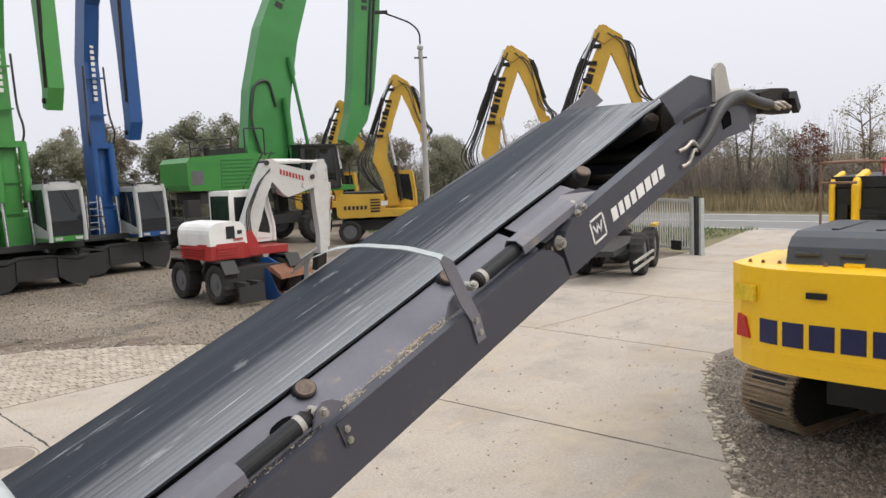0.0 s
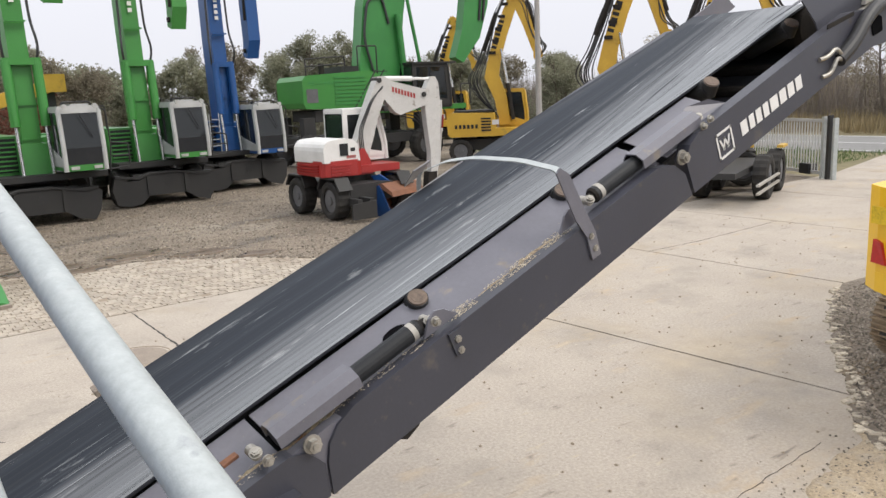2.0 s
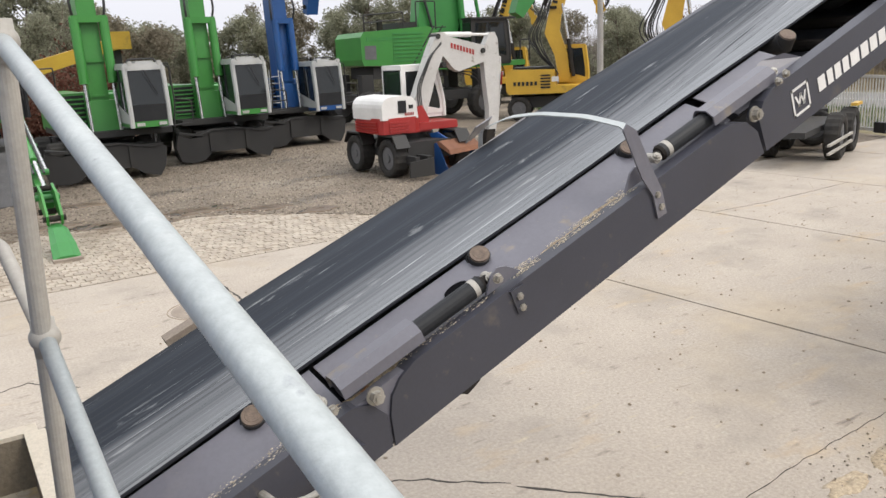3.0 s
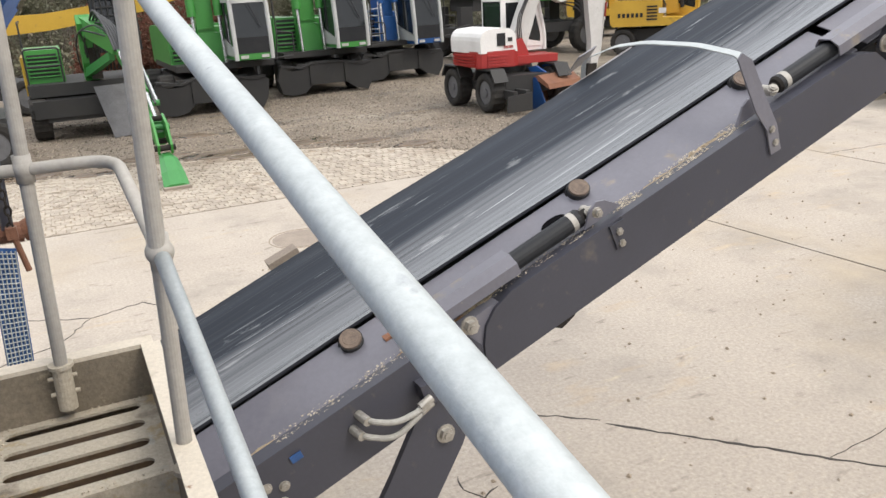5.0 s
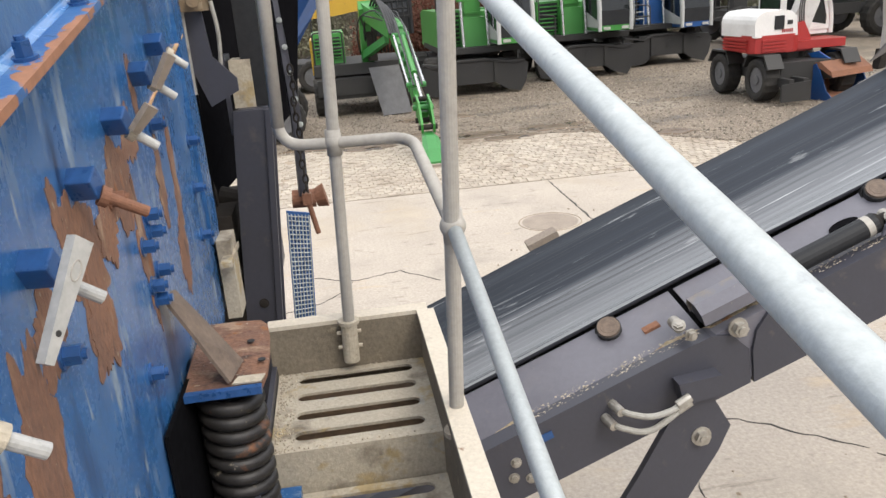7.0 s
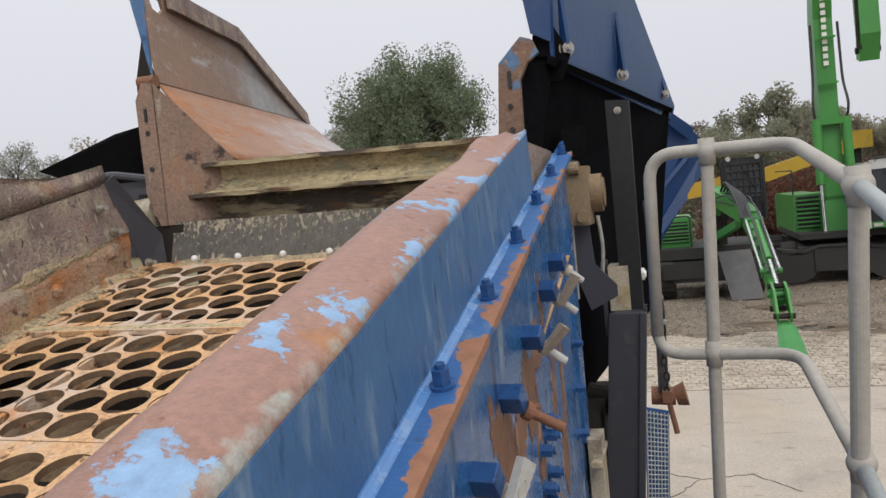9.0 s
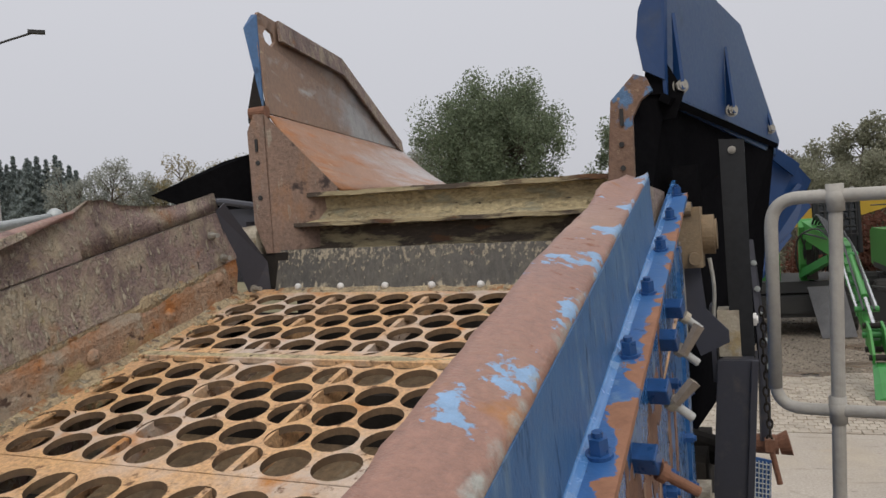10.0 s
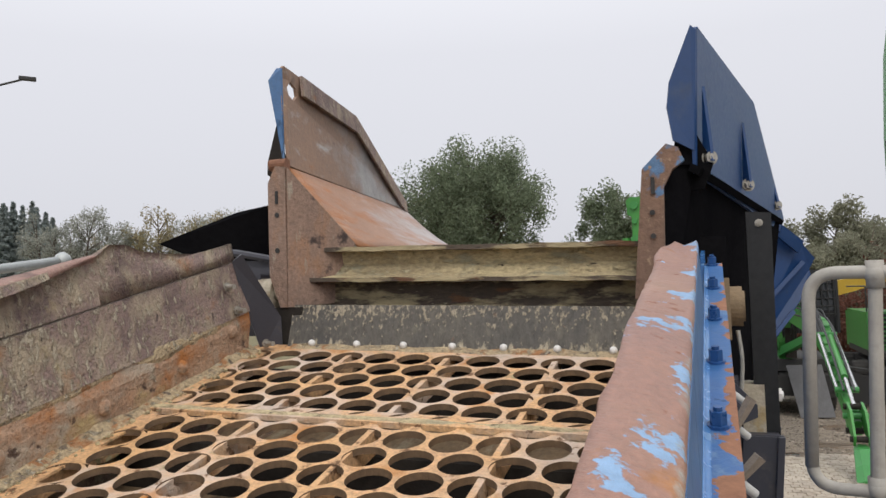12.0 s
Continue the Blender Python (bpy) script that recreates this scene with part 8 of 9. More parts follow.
tapered(b, (0.72, 1.02, -2.0, 1.86, 2.34), (0.78, 0.97, -3.4, 1.48, 1.86))
part("stick_head", b, "green", g, bevel=0.02)
b = B()
arm(b, [(-3.2, 1.70), (-4.2, 1.36), (-5.4, 0.98), (-6.5, 0.64)], [0.36, 0.34, 0.30, 0.24], 0.79, 0.96)
part("stick", b, "green", g, "long green stick", bevel=0.02)
b = B()
rod(b, (0.72, -2.6, 2.16), (0.72, -5.6, 1.2), 0.03, seg=10)
part("stick_cylinder", b, "chrome", g)
b = B()
rod(b, (1.03, -2.6, 2.16), (1.03, -5.6, 1.2), 0.03, seg=10)
part("stick_cylinder", b, "chrome", g)
for y, z in ((-3.0, 2.02), (-4.4, 1.55), (-5.6, 1.18), (-6.5, 0.85)):
    b = B()
    rod(b, (0.68, y, z), (1.07, y, z), 0.055, seg=10)
    part("arm_pin", b, "green_dark", g)
for y, z in ((-2.5, 2.13), (-3.8, 1.66), (-5.0, 1.22), (-6.2, 0.86)):
    b = B()
    box(b, (0.765, y - 0.10, z - 0.24), (0.985, y + 0.10, z + 0.06))
    part("arm_band", b, "green_dark", g, bevel=0.02)
for x in (0.79, 0.96):
    b = B()
    tube(b, bend([(x, -2.4, 2.35), (x, -3.3, 2.2), (x, -4.6, 1.72), (x, -5.9, 1.2)], 0.3, 4), 0.022, 6)
    part("arm_hose", b, "hose", g)
b = B()
rod(b, (0.875, -3.6, 2.0), (0.875, -5.4, 1.38), 0.065, seg=12)
part("bucket_cylinder", b, "green", g)
for x in (0.745, 0.965):
    b = B()
    prism(b, [(-6.25, 0.80), (-6.45, 1.08), (-6.85, 0.98), (-7.15, 0.62), (-7.05, 0.45), (-6.75, 0.60)], x, x + 0.04, axis="x")
    part("bucket_link", b, "green", g, bevel=0.012)
b = B()
rod(b, (0.875, -5.5, 1.36), (0.875, -6.45, 0.98), 0.035, seg=12)
part("cylinder_rod", b, "chrome", g)
for y, z in ((-6.45, 1.0), (-7.05, 0.56), (-6.6, 0.62)):
    b = B()
    rod(b, (0.70, y, z), (1.05, y, z), 0.05, seg=12)
    part("link_pin", b, "dark_steel", g, bevel=0.006)
b = B()
v = []
for y, z, h in ((-6.95, 0.42, 0.12), (-7.25, 0.40, 0.15), (-7.6, 0.22, 0.19), (-7.85, 0.03, 0.21)):
    v.append([(0.875 - h, y, z), (0.875 - h * 0.5, y - 0.02, z + 0.05), (0.875 + h * 0.5, y - 0.02, z + 0.05), (0.875 + h, y, z)])
skin(b, v, 0.16)
bkt = part("bucket", b, "green_dark", g, "narrow flared green bucket", bevel=0.015)
b = B()
box(b, (0.655, -7.97, 0.0), (1.095, -7.80, 0.045))
part("cutting_edge", b, "cover", bkt, "worn pale cutting edge")
for k in range(5):
    b = B()
    tube(b, bend([(0.3 + 0.06 * k, -0.6, 2.4), (0.45 + 0.06 * k, -1.3, 2.95 - 0.06 * k), (0.6 + 0.05 * k, -2.2, 2.5), (0.65 + 0.05 * k, -3.0, 2.05)], 0.3, 4), 0.028, 8)
    part("hose", b, "hose", g)

rr = random.Random(4)
for k in range(10):
    b = B()
    x = 0.05 + 0.09 * k
    w = lambda: rr.uniform(-0.14, 0.14)
    tube(b, bend([(x, -0.3, 1.5), (x + w(), -0.75, 2.0 + w()), (x + w(), -1.0 + w(), 2.55 + w()), (x * 0.5 + 0.45 + w(), -1.6, 2.5 + w()), (0.72 + 0.03 * k, -2.2, 2.25)], 0.3, 5), 0.02, 7)
    part("hose", b, "hose", g)
# ---- green machine beyond the hopper, its raised arm over the feeder's edge ----
g = thing("green_loader", (-2.15, 18.0, 0), "green loading machine with an upright arm behind the hopper", "loader")
b = B()
box(b, (-0.9, -0.7, 0.45), (1.3, 1.4, 1.0))
part("chassis", b, "chassis", g, bevel=0.05)
for x in (-0.6, 1.0):
    for y in (-0.7, 1.4):
        wheel(g, (x, y, 0.5), 0.5, 0.36, "y")
b = B()
box(b, (-0.7, -0.4, 1.0), (1.1, 1.1, 2.1))
part("machine_body", b, "green", g, bevel=0.08)
b = B()
prism(b, [(-0.14, 2.0), (-0.10, 4.2), (-0.11, 4.72), (-0.20, 4.78), (-0.22, 5.10), (-0.12, 5.18), (0.28, 5.14), (0.36, 4.3), (0.40, 2.0)], -0.16, 0.16)
part("arm", b, "green", g, "bright green upright arm", bevel=0.025)
for z, r in ((4.98, 0.09), (4.62, 0.06), (4.20, 0.10)):
    b = B()
    rod(b, (-0.04, -0.24, z), (-0.04, 0.24, z), r, seg=16)
    part("arm_pin", b, "green_dark", g, bevel=0.01)
b = B()
rod(b, (-0.26, -0.05, 2.3), (-0.26, -0.05, 4.25), 0.085, seg=14)
part("arm_cylinder", b, "green", g)
# ---- rusty yellow machine behind ----
g = thing("yellow_crane", (2.6, 27.5, 0), "old yellow machine with a long low lattice boom", "crane")
b = B()
arm(b, [(-5.0, 2.5), (-2.3, 2.6), (0.4, 2.95), (3.3, 3.75)], [0.6, 0.5, 0.45, 0.36], -0.3, 0.3, axis="y")
part("boom", b, "yellow", g, "long yellow boom", bevel=0.03)
b = B()
box(b, (-6.6, -1.1, 0.9), (-4.4, 1.2, 2.9))
part("machine_body", b, "yellow", g, bevel=0.08)
b = B()
box(b, (-7.2, -1.2, 0.5), (-2.4, 1.3, 0.95))
part("chassis", b, "chassis", g, bevel=0.04)
for x in (-6.5, -3.2):
    for y in (-1.1, 1.2):
        wheel(g, (x, y, 0.52), 0.52, 0.4, "y")
b = B()
box(b, (2.9, -0.35, 3.5), (3.5, 0.35, 4.05))
part("boom_head", b, "yellow", g, bevel=0.05)
b = B()
box(b, (3.0, -0.12, 0.0), (3.2, 0.12, 3.6))
part("boom_rest", b, "chassis", g, bevel=0.02)

# ---- the big yellow crawler excavator seen from behind; local x runs forwards ----
g = thing("crawler_excavator", (9.473, 1.669, 0), "large clean yellow crawler excavator seen from the rear", "excavator", turn=1)
for y in (-1.2, 1.2):
    tr = new("crawler")
    tr.parent = g
    tr.matrix_basis = pose(0.304, -0.305, 0, 0, 0, -17)
    pts = [(1.9, 0.08), (2.15, 0.30), (2.1, 0.65), (1.85, 0.86), (-1.75, 0.86), (-2.05, 0.66), (-2.1, 0.34), (-1.85, 0.08)]
    b = B()
    prism(b, pts, y - 0.2, y + 0.2)
    part("track_frame", b, "chassis", tr, bevel=0.03)
    raw = bend([(q[0], 0, q[1]) for q in pts + pts[:1]], 0.30, 7)
    dist, shoes, last = 0.0, [], raw[0]
    for p, q in zip(raw, raw[1:]):
        seg = (q - p).length
        while dist <= seg:
            c = p.lerp(q, dist / seg)
            shoes.append((c, (q - p).normalized()))
            dist += 0.150
        dist -= seg
    for c, d in shoes:
        b = B()
        n = Vector((d.z, 0, -d.x)) * -1
        m = Matrix(((d.x, 0, n.x, c.x), (0, 1, 0, y), (d.z, 0, n.z, c.z), (0, 0, 0, 1)))
        box(b, (-0.075, -0.3, -0.012), (0.068, 0.3, 0.012), m)
        for gx in (0.052, 0.002, -0.050):
            box(b, (gx - 0.007, -0.3, -0.040), (gx + 0.007, 0.3, 0.040), m)
        part("track_shoe", b, "track", tr)
b = B()
box(b, (-1.2, -0.9, 0.45), (1.2, 0.9, 0.85))
part("undercarriage", b, "chassis", g, bevel=0.05)
b = B()
rod(b, (0, 0, 0.85), (0, 0, 1.1), 0.7, seg=24)
part("turntable", b, "chassis", g)
b = B()
box(b, (-2.0, -1.3, 1.08), (1.9, 1.3, 1.25))
part("upper_frame", b, "chassis", g, bevel=0.03)
b = B()
prof = []
for k in range(-10, 11):
    y = 1.36 * k / 10
    prof.append((-2.78 + 0.40 * (abs(k) / 10) ** 4.5, y))
ring = prof + [(-1.35, 1.36), (-1.35, -1.36)]
prism(b, ring, 1.13, 2.02, axis="z")
cw = part("counterweight", b, "yellow_clean", g, "glossy yellow counterweight", bevel=0.13)
b = B()
prism(b, [(x - 0.006, y) for x, y in prof[1:-1]] + [(-2.3, 1.1), (-2.3, -1.1)], 1.27, 1.30, axis="z")
part("counterweight_crease", b, "yellow_clean", cw)
for y in (-0.62, 0.42):
    b = B()
    box(b, (-2.80, y, 1.80), (-2.70, y + 0.16, 1.85))
    part("lifting_pocket", b, "black", cw, bevel=0.01)
# lettering in plain navy blocks, a red flash and a yellow warning plate
def on_rear(y):
    k = abs(y) / 1.36
    return -2.78 + 0.40 * k ** 4.5


y = 1.00
for wide in (0.17, 0.18, 0.20, 0.19, 0.16, 0.17, 0.17):
    b = B()
    rows = [[(on_rear(v) - 0.005, v, 1.58), (on_rear(v) - 0.005, v, 1.37)] for v in (y, y - wide * 0.5, y - wide)]
    skin(b, rows, 0.02, (-1, 0, 0))
    part("name_bar", b, "navy", cw, "navy lettering bar")
    y -= wide + 0.045
b = B()
sheet(b, [(on_rear(1.22) - 0.004, 1.25, 1.38), (on_rear(1.22) - 0.004, 1.24, 1.58), (on_rear(1.15) - 0.004, 1.16, 1.56), (on_rear(1.10) - 0.004, 1.10, 1.38)], 0.03)
part("red_flash", b, "sign_red", cw)
b = B()
sheet(b, [(on_rear(1.2) - 0.004, 1.26, 1.72), (on_rear(1.2) - 0.004, 1.26, 1.86), (on_rear(1.0) - 0.004, 1.04, 1.86), (on_rear(1.0) - 0.004, 1.04, 1.72)], 0.03)
wp = part("warning_plate", b, "sign_yellow", cw, "yellow warning plate with a triangle")
b = B()
x = on_rear(1.2) - 0.022
tri = [(1.235, 1.745), (1.165, 1.745), (1.20, 1.83)]
for (a, c), (d, e) in zip(tri, tri[1:] + tri[:1]):
    rod(b, (x + (1.235 - a) * -0.2, a, c), (x + (1.235 - d) * -0.2, d, e), 0.005, seg=5)
box(b, (x - 0.025, 1.08, 1.78), (x, 1.12, 1.79))
box(b, (x - 0.03, 1.06, 1.75), (x, 1.075, 1.82))
part("warning_triangle", b, "black", wp)
b = B()
prism(b, [(-2.34, 2.02), (-2.29, 2.17), (-2.20, 2.25), (-2.05, 2.29), (-0.9, 2.30), (-0.85, 2.02)], -1.0, 0.90)
hood = part("engine_hood", b, "hood_slate", g, "slate-coloured plastic engine hood", bevel=0.06)
for k in range(5):
    b = B()
    box(b, (-2.345, -0.82 + 0.36 * k, 2.10), (-2.29, -0.62 + 0.36 * k, 2.125))
    part("hood_rib", b, "hood_slate", hood, bevel=0.008)
    b = B()
    box(b, (-1.95, -0.86 + 0.36 * k, 2.28), (-1.0, -0.80 + 0.36 * k, 2.306))
    part("hood_rib", b, "hood_slate", hood, bevel=0.01)
b = B()
box(b, (-2.42, 0.26, 2.0), (-2.31, 0.40, 2.05))
part("hood_catch", b, "yellow_clean", hood, bevel=0.01)
for y in (1.1, 1.22, 0.55, -0.1, 0.95):
    b = B()
    bolt(b, (-2.45 + 0.1 * y, y, 2.02), (0, 0, 1), 0.014, 0.022)
    part("cover_bolt", b, "rust", g)
b = B()
box(b, (-1.35, -1.34, 1.25), (1.2, -0.4, 2.05))
part("right_housing", b, "yellow_clean", g, bevel=0.06)
b = B()
box(b, (-1.35, 0.45, 1.25), (0.0, 1.34, 2.0))
part("left_housing", b, "yellow_clean", g, bevel=0.06)
cab(g, -0.1, 1.65, 0.10, 1.20, 1.25, 2.68, "black", front="x+", top="black")
for y0, y1 in ((1.155, 1.215), (0.895, 0.985)):
    b = B()
    tube(b, bend([(-0.135, (y0 + y1) / 2, 1.3), (-0.135, (y0 + y1) / 2, 2.66), (0.25, (y0 + y1) / 2, 2.735)], 0.1, 4), (y1 - y0) * 0.55, 8)
    part("rear_pillar", b, "yellow_clean", g)
b = B()
box(b, (-0.15, 0.12, 1.95), (-0.125, 0.90, 2.36))
part("rear_window_frame", b, "black", g, bevel=0.01)
for y in (0.16, 0.53):
    b = B()
    box(b, (-0.162, y, 2.02), (-0.146, y + 0.32, 2.30))
    part("rear_pane", b, "glass", g, "dark rear pane")
b = B()
box(b, (-0.162, 1.02, 2.0), (-0.12, 1.12, 2.40))
part("rear_pane", b, "glass", g, "dark rear pane")
rails(g, [[(-0.25, 1.27, 1.9), (-0.25, 1.27, 2.87), (1.6, 1.27, 2.87), (1.6, 1.27, 2.68)], [(-0.25, -0.2, 2.87), (-0.25, 1.27, 2.87)], [(-0.25, -0.2, 1.9), (-0.25, -0.2, 2.87), (1.6, -0.2, 2.87)], [(-0.25, 1.27, 2.65), (-0.25, 0.9, 2.65)]], 0.014, "rust_post")
b = B()
ball(b, (-0.2, 0.42, 2.68), 0.065, 14, 0.8)
part("beacon", b, "beacon_green", g, "green beacon", smooth=True)
b = B()
ball(b, (0.3, 0.62, 2.84), 0.045, 12)
rod(b, (0.3, 0.62, 2.68), (0.3, 0.62, 2.82), 0.012, seg=6)
part("beacon", b, "beacon_green", g, "green beacon", smooth=True)
b = B()
ball(b, (0.3, 0.78, 2.87), 0.035, 12)
rod(b, (0.3, 0.78, 2.68), (0.3, 0.78, 2.86), 0.012, seg=6)
part("beacon", b, "sign_red", g, "orange-red lamp", smooth=True)
b = B()
arm(b, [(1.6, 1.5), (2.4, 3.2), (3.8, 4.4), (5.6, 3.9), (6.6, 3.0)], [0.5, 0.75, 0.8, 0.55, 0.4], -0.25, 0.2, axis="y")
part("boom", b, "yellow_clean", g, bevel=0.03)
b = B()
arm(b, [(6.4, 3.3), (6.3, 2.0), (6.0, 0.7)], [0.4, 0.5, 0.3], -0.2, 0.15, axis="y")
part("stick", b, "yellow_clean", g, bevel=0.03)
b = B()
prism(b, [(5.7, 0.8), (6.2, 0.75), (6.3, 0.2), (5.9, 0.0), (5.3, 0.05), (5.2, 0.5)], -0.5, 0.45)
part("bucket", b, "track", g, bevel=0.02)

# ---- trailer running gear, sliding gate, lamp posts ----
g = thing("trailer", (19.3, 11.6, 0), "dark flatbed trailer with large tyres by the gate", "trailer", turn=20)
for x in (-1.6, 0.0):
    for y in (-0.75, 0.75):
        wheel(g, (x, y, 0.56), 0.56, 0.36, "y")
b = B()
box(b, (-3.6, -0.5, 0.70), (0.35, 0.5, 0.84))
part("trailer_bed", b, "chassis", g, bevel=0.02)
for y in (-0.98, 0.92):
    for z in (0.33, 0.52):
        b = B()
        box(b, (-3.4, y, z), (-0.66, y + 0.06, z + 0.05))
        part("side_rail", b, "rail_paint", g, bevel=0.01)
b = B()
box(b, (-0.2, -0.95, 1.15), (0.5, -0.8, 1.22))
part("marker", b, "yellow", g)
g = thing("sliding_gate", (22.55, 11.1, 0), "grey steel sliding gate with upright bars", "gate", turn=68)
for z in (0.12, 1.62):
    b = B()
    box(b, (0.0, -0.03, z), (5.2, 0.03, z + 0.09))
    part("gate_rail", b, "cab_white", g, bevel=0.008)
for k in range(44):
    b = B()
    box(b, (0.12 + 0.117 * k, -0.014, 0.2), (0.15 + 0.117 * k, 0.014, 1.65))
    part("gate_bar", b, "cab_white", g)
for x, w, h in ((-0.22, 0.10, 1.82), (0.0, 0.09, 1.78), (-0.42, 0.08, 1.75)):
    b = B()
    box(b, (x, -0.07, 0.0), (x + w, 0.07, h))
    part("gate_post", b, "galv" if x != -0.22 else "chassis", g, bevel=0.01)
b = B()
box(b, (0.5, -0.2, 0.1), (0.9, 0.1, 0.4))
part("gate_motor", b, "black", g, bevel=0.02)


def street_lamp(at, h, turn, label):
    g = thing("street_lamp", at, label, "street lamp", turn=turn)
    b = B()
    tube(b, [(0, 0, 0), (0, 0, h * 0.5), (0, 0, h)], [0.14, 0.115, 0.09], 12)
    part("pole", b, "pole", g, "tapered concrete pole")
    b = B()
    tube(b, bend([(0, 0, h - 0.05), (0, 0, h + 0.75), (-0.35, 0, h + 1.1), (-1.35, 0, h + 1.5)], 0.5, 6), 0.035, 8)
    part("bracket_arm", b, "chassis", g)
    b = B()
    box(b, (-1.75, -0.09, h + 1.49), (-1.25, 0.09, h + 1.60))
    part("lantern", b, "chassis", g, bevel=0.03)
    b = B()
    ball(b, (0.0, 0, h + 0.12), 0.13, 12)
    part("junction_ball", b, "cab_white", g, smooth=True)
    b = B()
    box(b, (-0.26, -0.03, h - 0.32), (0.26, 0.03, h - 0.26))
    part("cross_bar", b, "chassis", g)
    return g


street_lamp((22.6, 22.75, 0), 7.75, -42, "concrete street lamp with a curved arm beside the yard")
street_lamp((-22.1, 17.45, 0), 8.85, -130, "tall street lamp beyond the screening machine")


# ---- trees and undergrowth ----
def leaf_mesh(name, centres, radii, count, size, material, rng, flat=0.75, tri=False):
    """Many small leaves round the given clump centres, as one mesh."""
    c = np.array(centres, float)
    r = np.array(radii, float)
    idx = rng.integers(0, len(c), count)
    d = rng.normal(size=(count, 3))
    d *= np.minimum(1.0, 2.3 / np.linalg.norm(d, axis=1))[:, None]
    p = c[idx] + d * (r[idx] * 0.62)[:, None] * np.array((1, 1, flat))
    a = rng.normal(size=(count, 3))
    a /= np.linalg.norm(a, axis=1)[:, None]
    t = np.cross(a, rng.normal(size=(count, 3)))
    t /= np.linalg.norm(t, axis=1)[:, None] + 1e-9
    s = size * (0.55 + 0.9 * rng.random(count))[:, None]
    v = np.concatenate([p + a * s, p + t * s * 0.5, p - a * s, p - t * s * 0.5], 1).reshape(-1, 3)
    f = np.arange(count * 4).reshape(-1, 4)
    me = bpy.data.meshes.new(name)
    me.from_pydata(v.tolist(), [], f.tolist())
    me.materials.append(M[material])
    return new(name, me)


def tree(at, h, r, leaf, count, size, seed, label, trunk="bark", low=0.15, tops=1, flat=1.1, clumps=46, fine=1.0, spread=0.80):
    """A tapered trunk with limbs running out to clumps of leaves that fill an uneven crown."""
    rng = np.random.default_rng(seed)
    rr = random.Random(seed)
    g = thing("tree", at, label, "tree", "trees round the yard")
    b = B()
    cs, rs = [], []
    for k in range(tops):
        ox = 0 if tops == 1 else (k - (tops - 1) / 2) * r * spread
        hh = h * (1.0, 0.93, 0.86)[(k + seed) % 3 if tops > 1 else 0]
        base, top = Vector((ox * 0.25, 0, -0.1)), Vector((ox, rr.uniform(-0.3, 0.3), hh * 0.96))
        wind = lambda u: base.lerp(top, u) + Vector((math.sin(u * 7 + seed), math.cos(u * 5 + seed), 0)) * r * 0.05
        tube(b, [wind(u) for u in (0.0, 0.2, 0.4, 0.6, 0.8, 1.0)], [h * 0.02, h * 0.016, h * 0.012, h * 0.008, h * 0.005, h * 0.001], 7)
        rad = r if tops == 1 else r * 0.68
        for j in range(clumps // tops):
            u = low + (0.99 - low) * rr.random() ** 0.85
            prof = (math.sin(math.pi * min(1.0, ((1 - u) / (1 - low)) ** 0.75 * 0.97 + 0.03)) ** 0.6 * 0.9 + 0.1) if u > low + 0.04 else 0.5
            a, q = rr.random() * math.tau, rr.random() ** 0.45
            c = wind(u) + Vector((math.cos(a), math.sin(a), 0)) * rad * prof * q
            c.z += rr.uniform(-0.03, 0.03) * h
            o = wind(max(0.05, u - 0.12 * q - 0.02))
            tube(b, [o, o.lerp(c, 0.55) + Vector((0, 0, 0.01 * h)), c], [h * 0.0045, h * 0.003, h * 0.0008], 4)
            for t in range(3):
                e = c + Vector((rr.uniform(-1, 1), rr.uniform(-1, 1), rr.uniform(-0.3, 1.1))) * rad * 0.26
                tube(b, [o.lerp(c, 0.75), e], [h * 0.0018, h * 0.0006], 3)
            cs.append(c)
            rs.append(rad * rr.uniform(0.16, 0.30) * fine)
    part("trunk", b, trunk, g)
    if count:
        crown = leaf_mesh("crown", cs, rs, count, size, leaf, rng, flat)
        crown.parent = g
    return g


def fir(at, h, r, seed):
    rng = np.random.default_rng(seed)
    g = thing("fir_tree", at, "fir tree at the wood's edge, haze mixed into its colour", "tree", "firs at the wood's edge")
    b = B()
    tube(b, [(0, 0, -0.1), (0, 0, h * 0.97)], [h * 0.016, 0.01], 6)
    part("trunk", b, "bark", g)
    cs, rs = [], []
    for k in range(60):
        u = k / 59
        n = h * (0.06 + 0.93 * u)
        rad = r * (1 - u)
        a = k * 2.39996
        for q in (0.35, 0.8):
            cs.append((math.cos(a) * rad * q, math.sin(a) * rad * q, n - rad * 0.25 * q))
            rs.append(0.025 * r + rad * 0.24)
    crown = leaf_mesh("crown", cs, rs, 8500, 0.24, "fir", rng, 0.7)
    crown.parent = g
    return g


tree((-17.0, 53, 0), 14.0, 5.8, "leaf_green", 120000, 0.10, 7, "broad many-topped green tree beyond the hopper", tops=5, low=0.04, clumps=280, fine=0.78, flat=1.5, spread=0.20)
tree((-7.0, 55, 0), 10.9, 3.9, "leaf_green", 46000, 0.10, 5, "rounded green tree beyond the yard", tops=3, low=0.04, clumps=110, fine=0.80, flat=1.4, spread=0.28)
for k, (x, y, h, r, leaf, n) in enumerate(((4.8, 50, 7.7, 2.8, "leaf_olive", 19000), (8.2, 52, 6.9, 3.2, "leaf_olive", 19000), (12.2, 49, 5.6, 2.8, "leaf_olive", 15000), (1.4, 52, 6.6, 2.4, "leaf_brown", 8000))):
    tree((x, y, 0), h, r, leaf, int(n * 1.6), 0.10, 20 + k, "thinning olive tree behind the parked machines", tops=2, low=0.08, clumps=110)
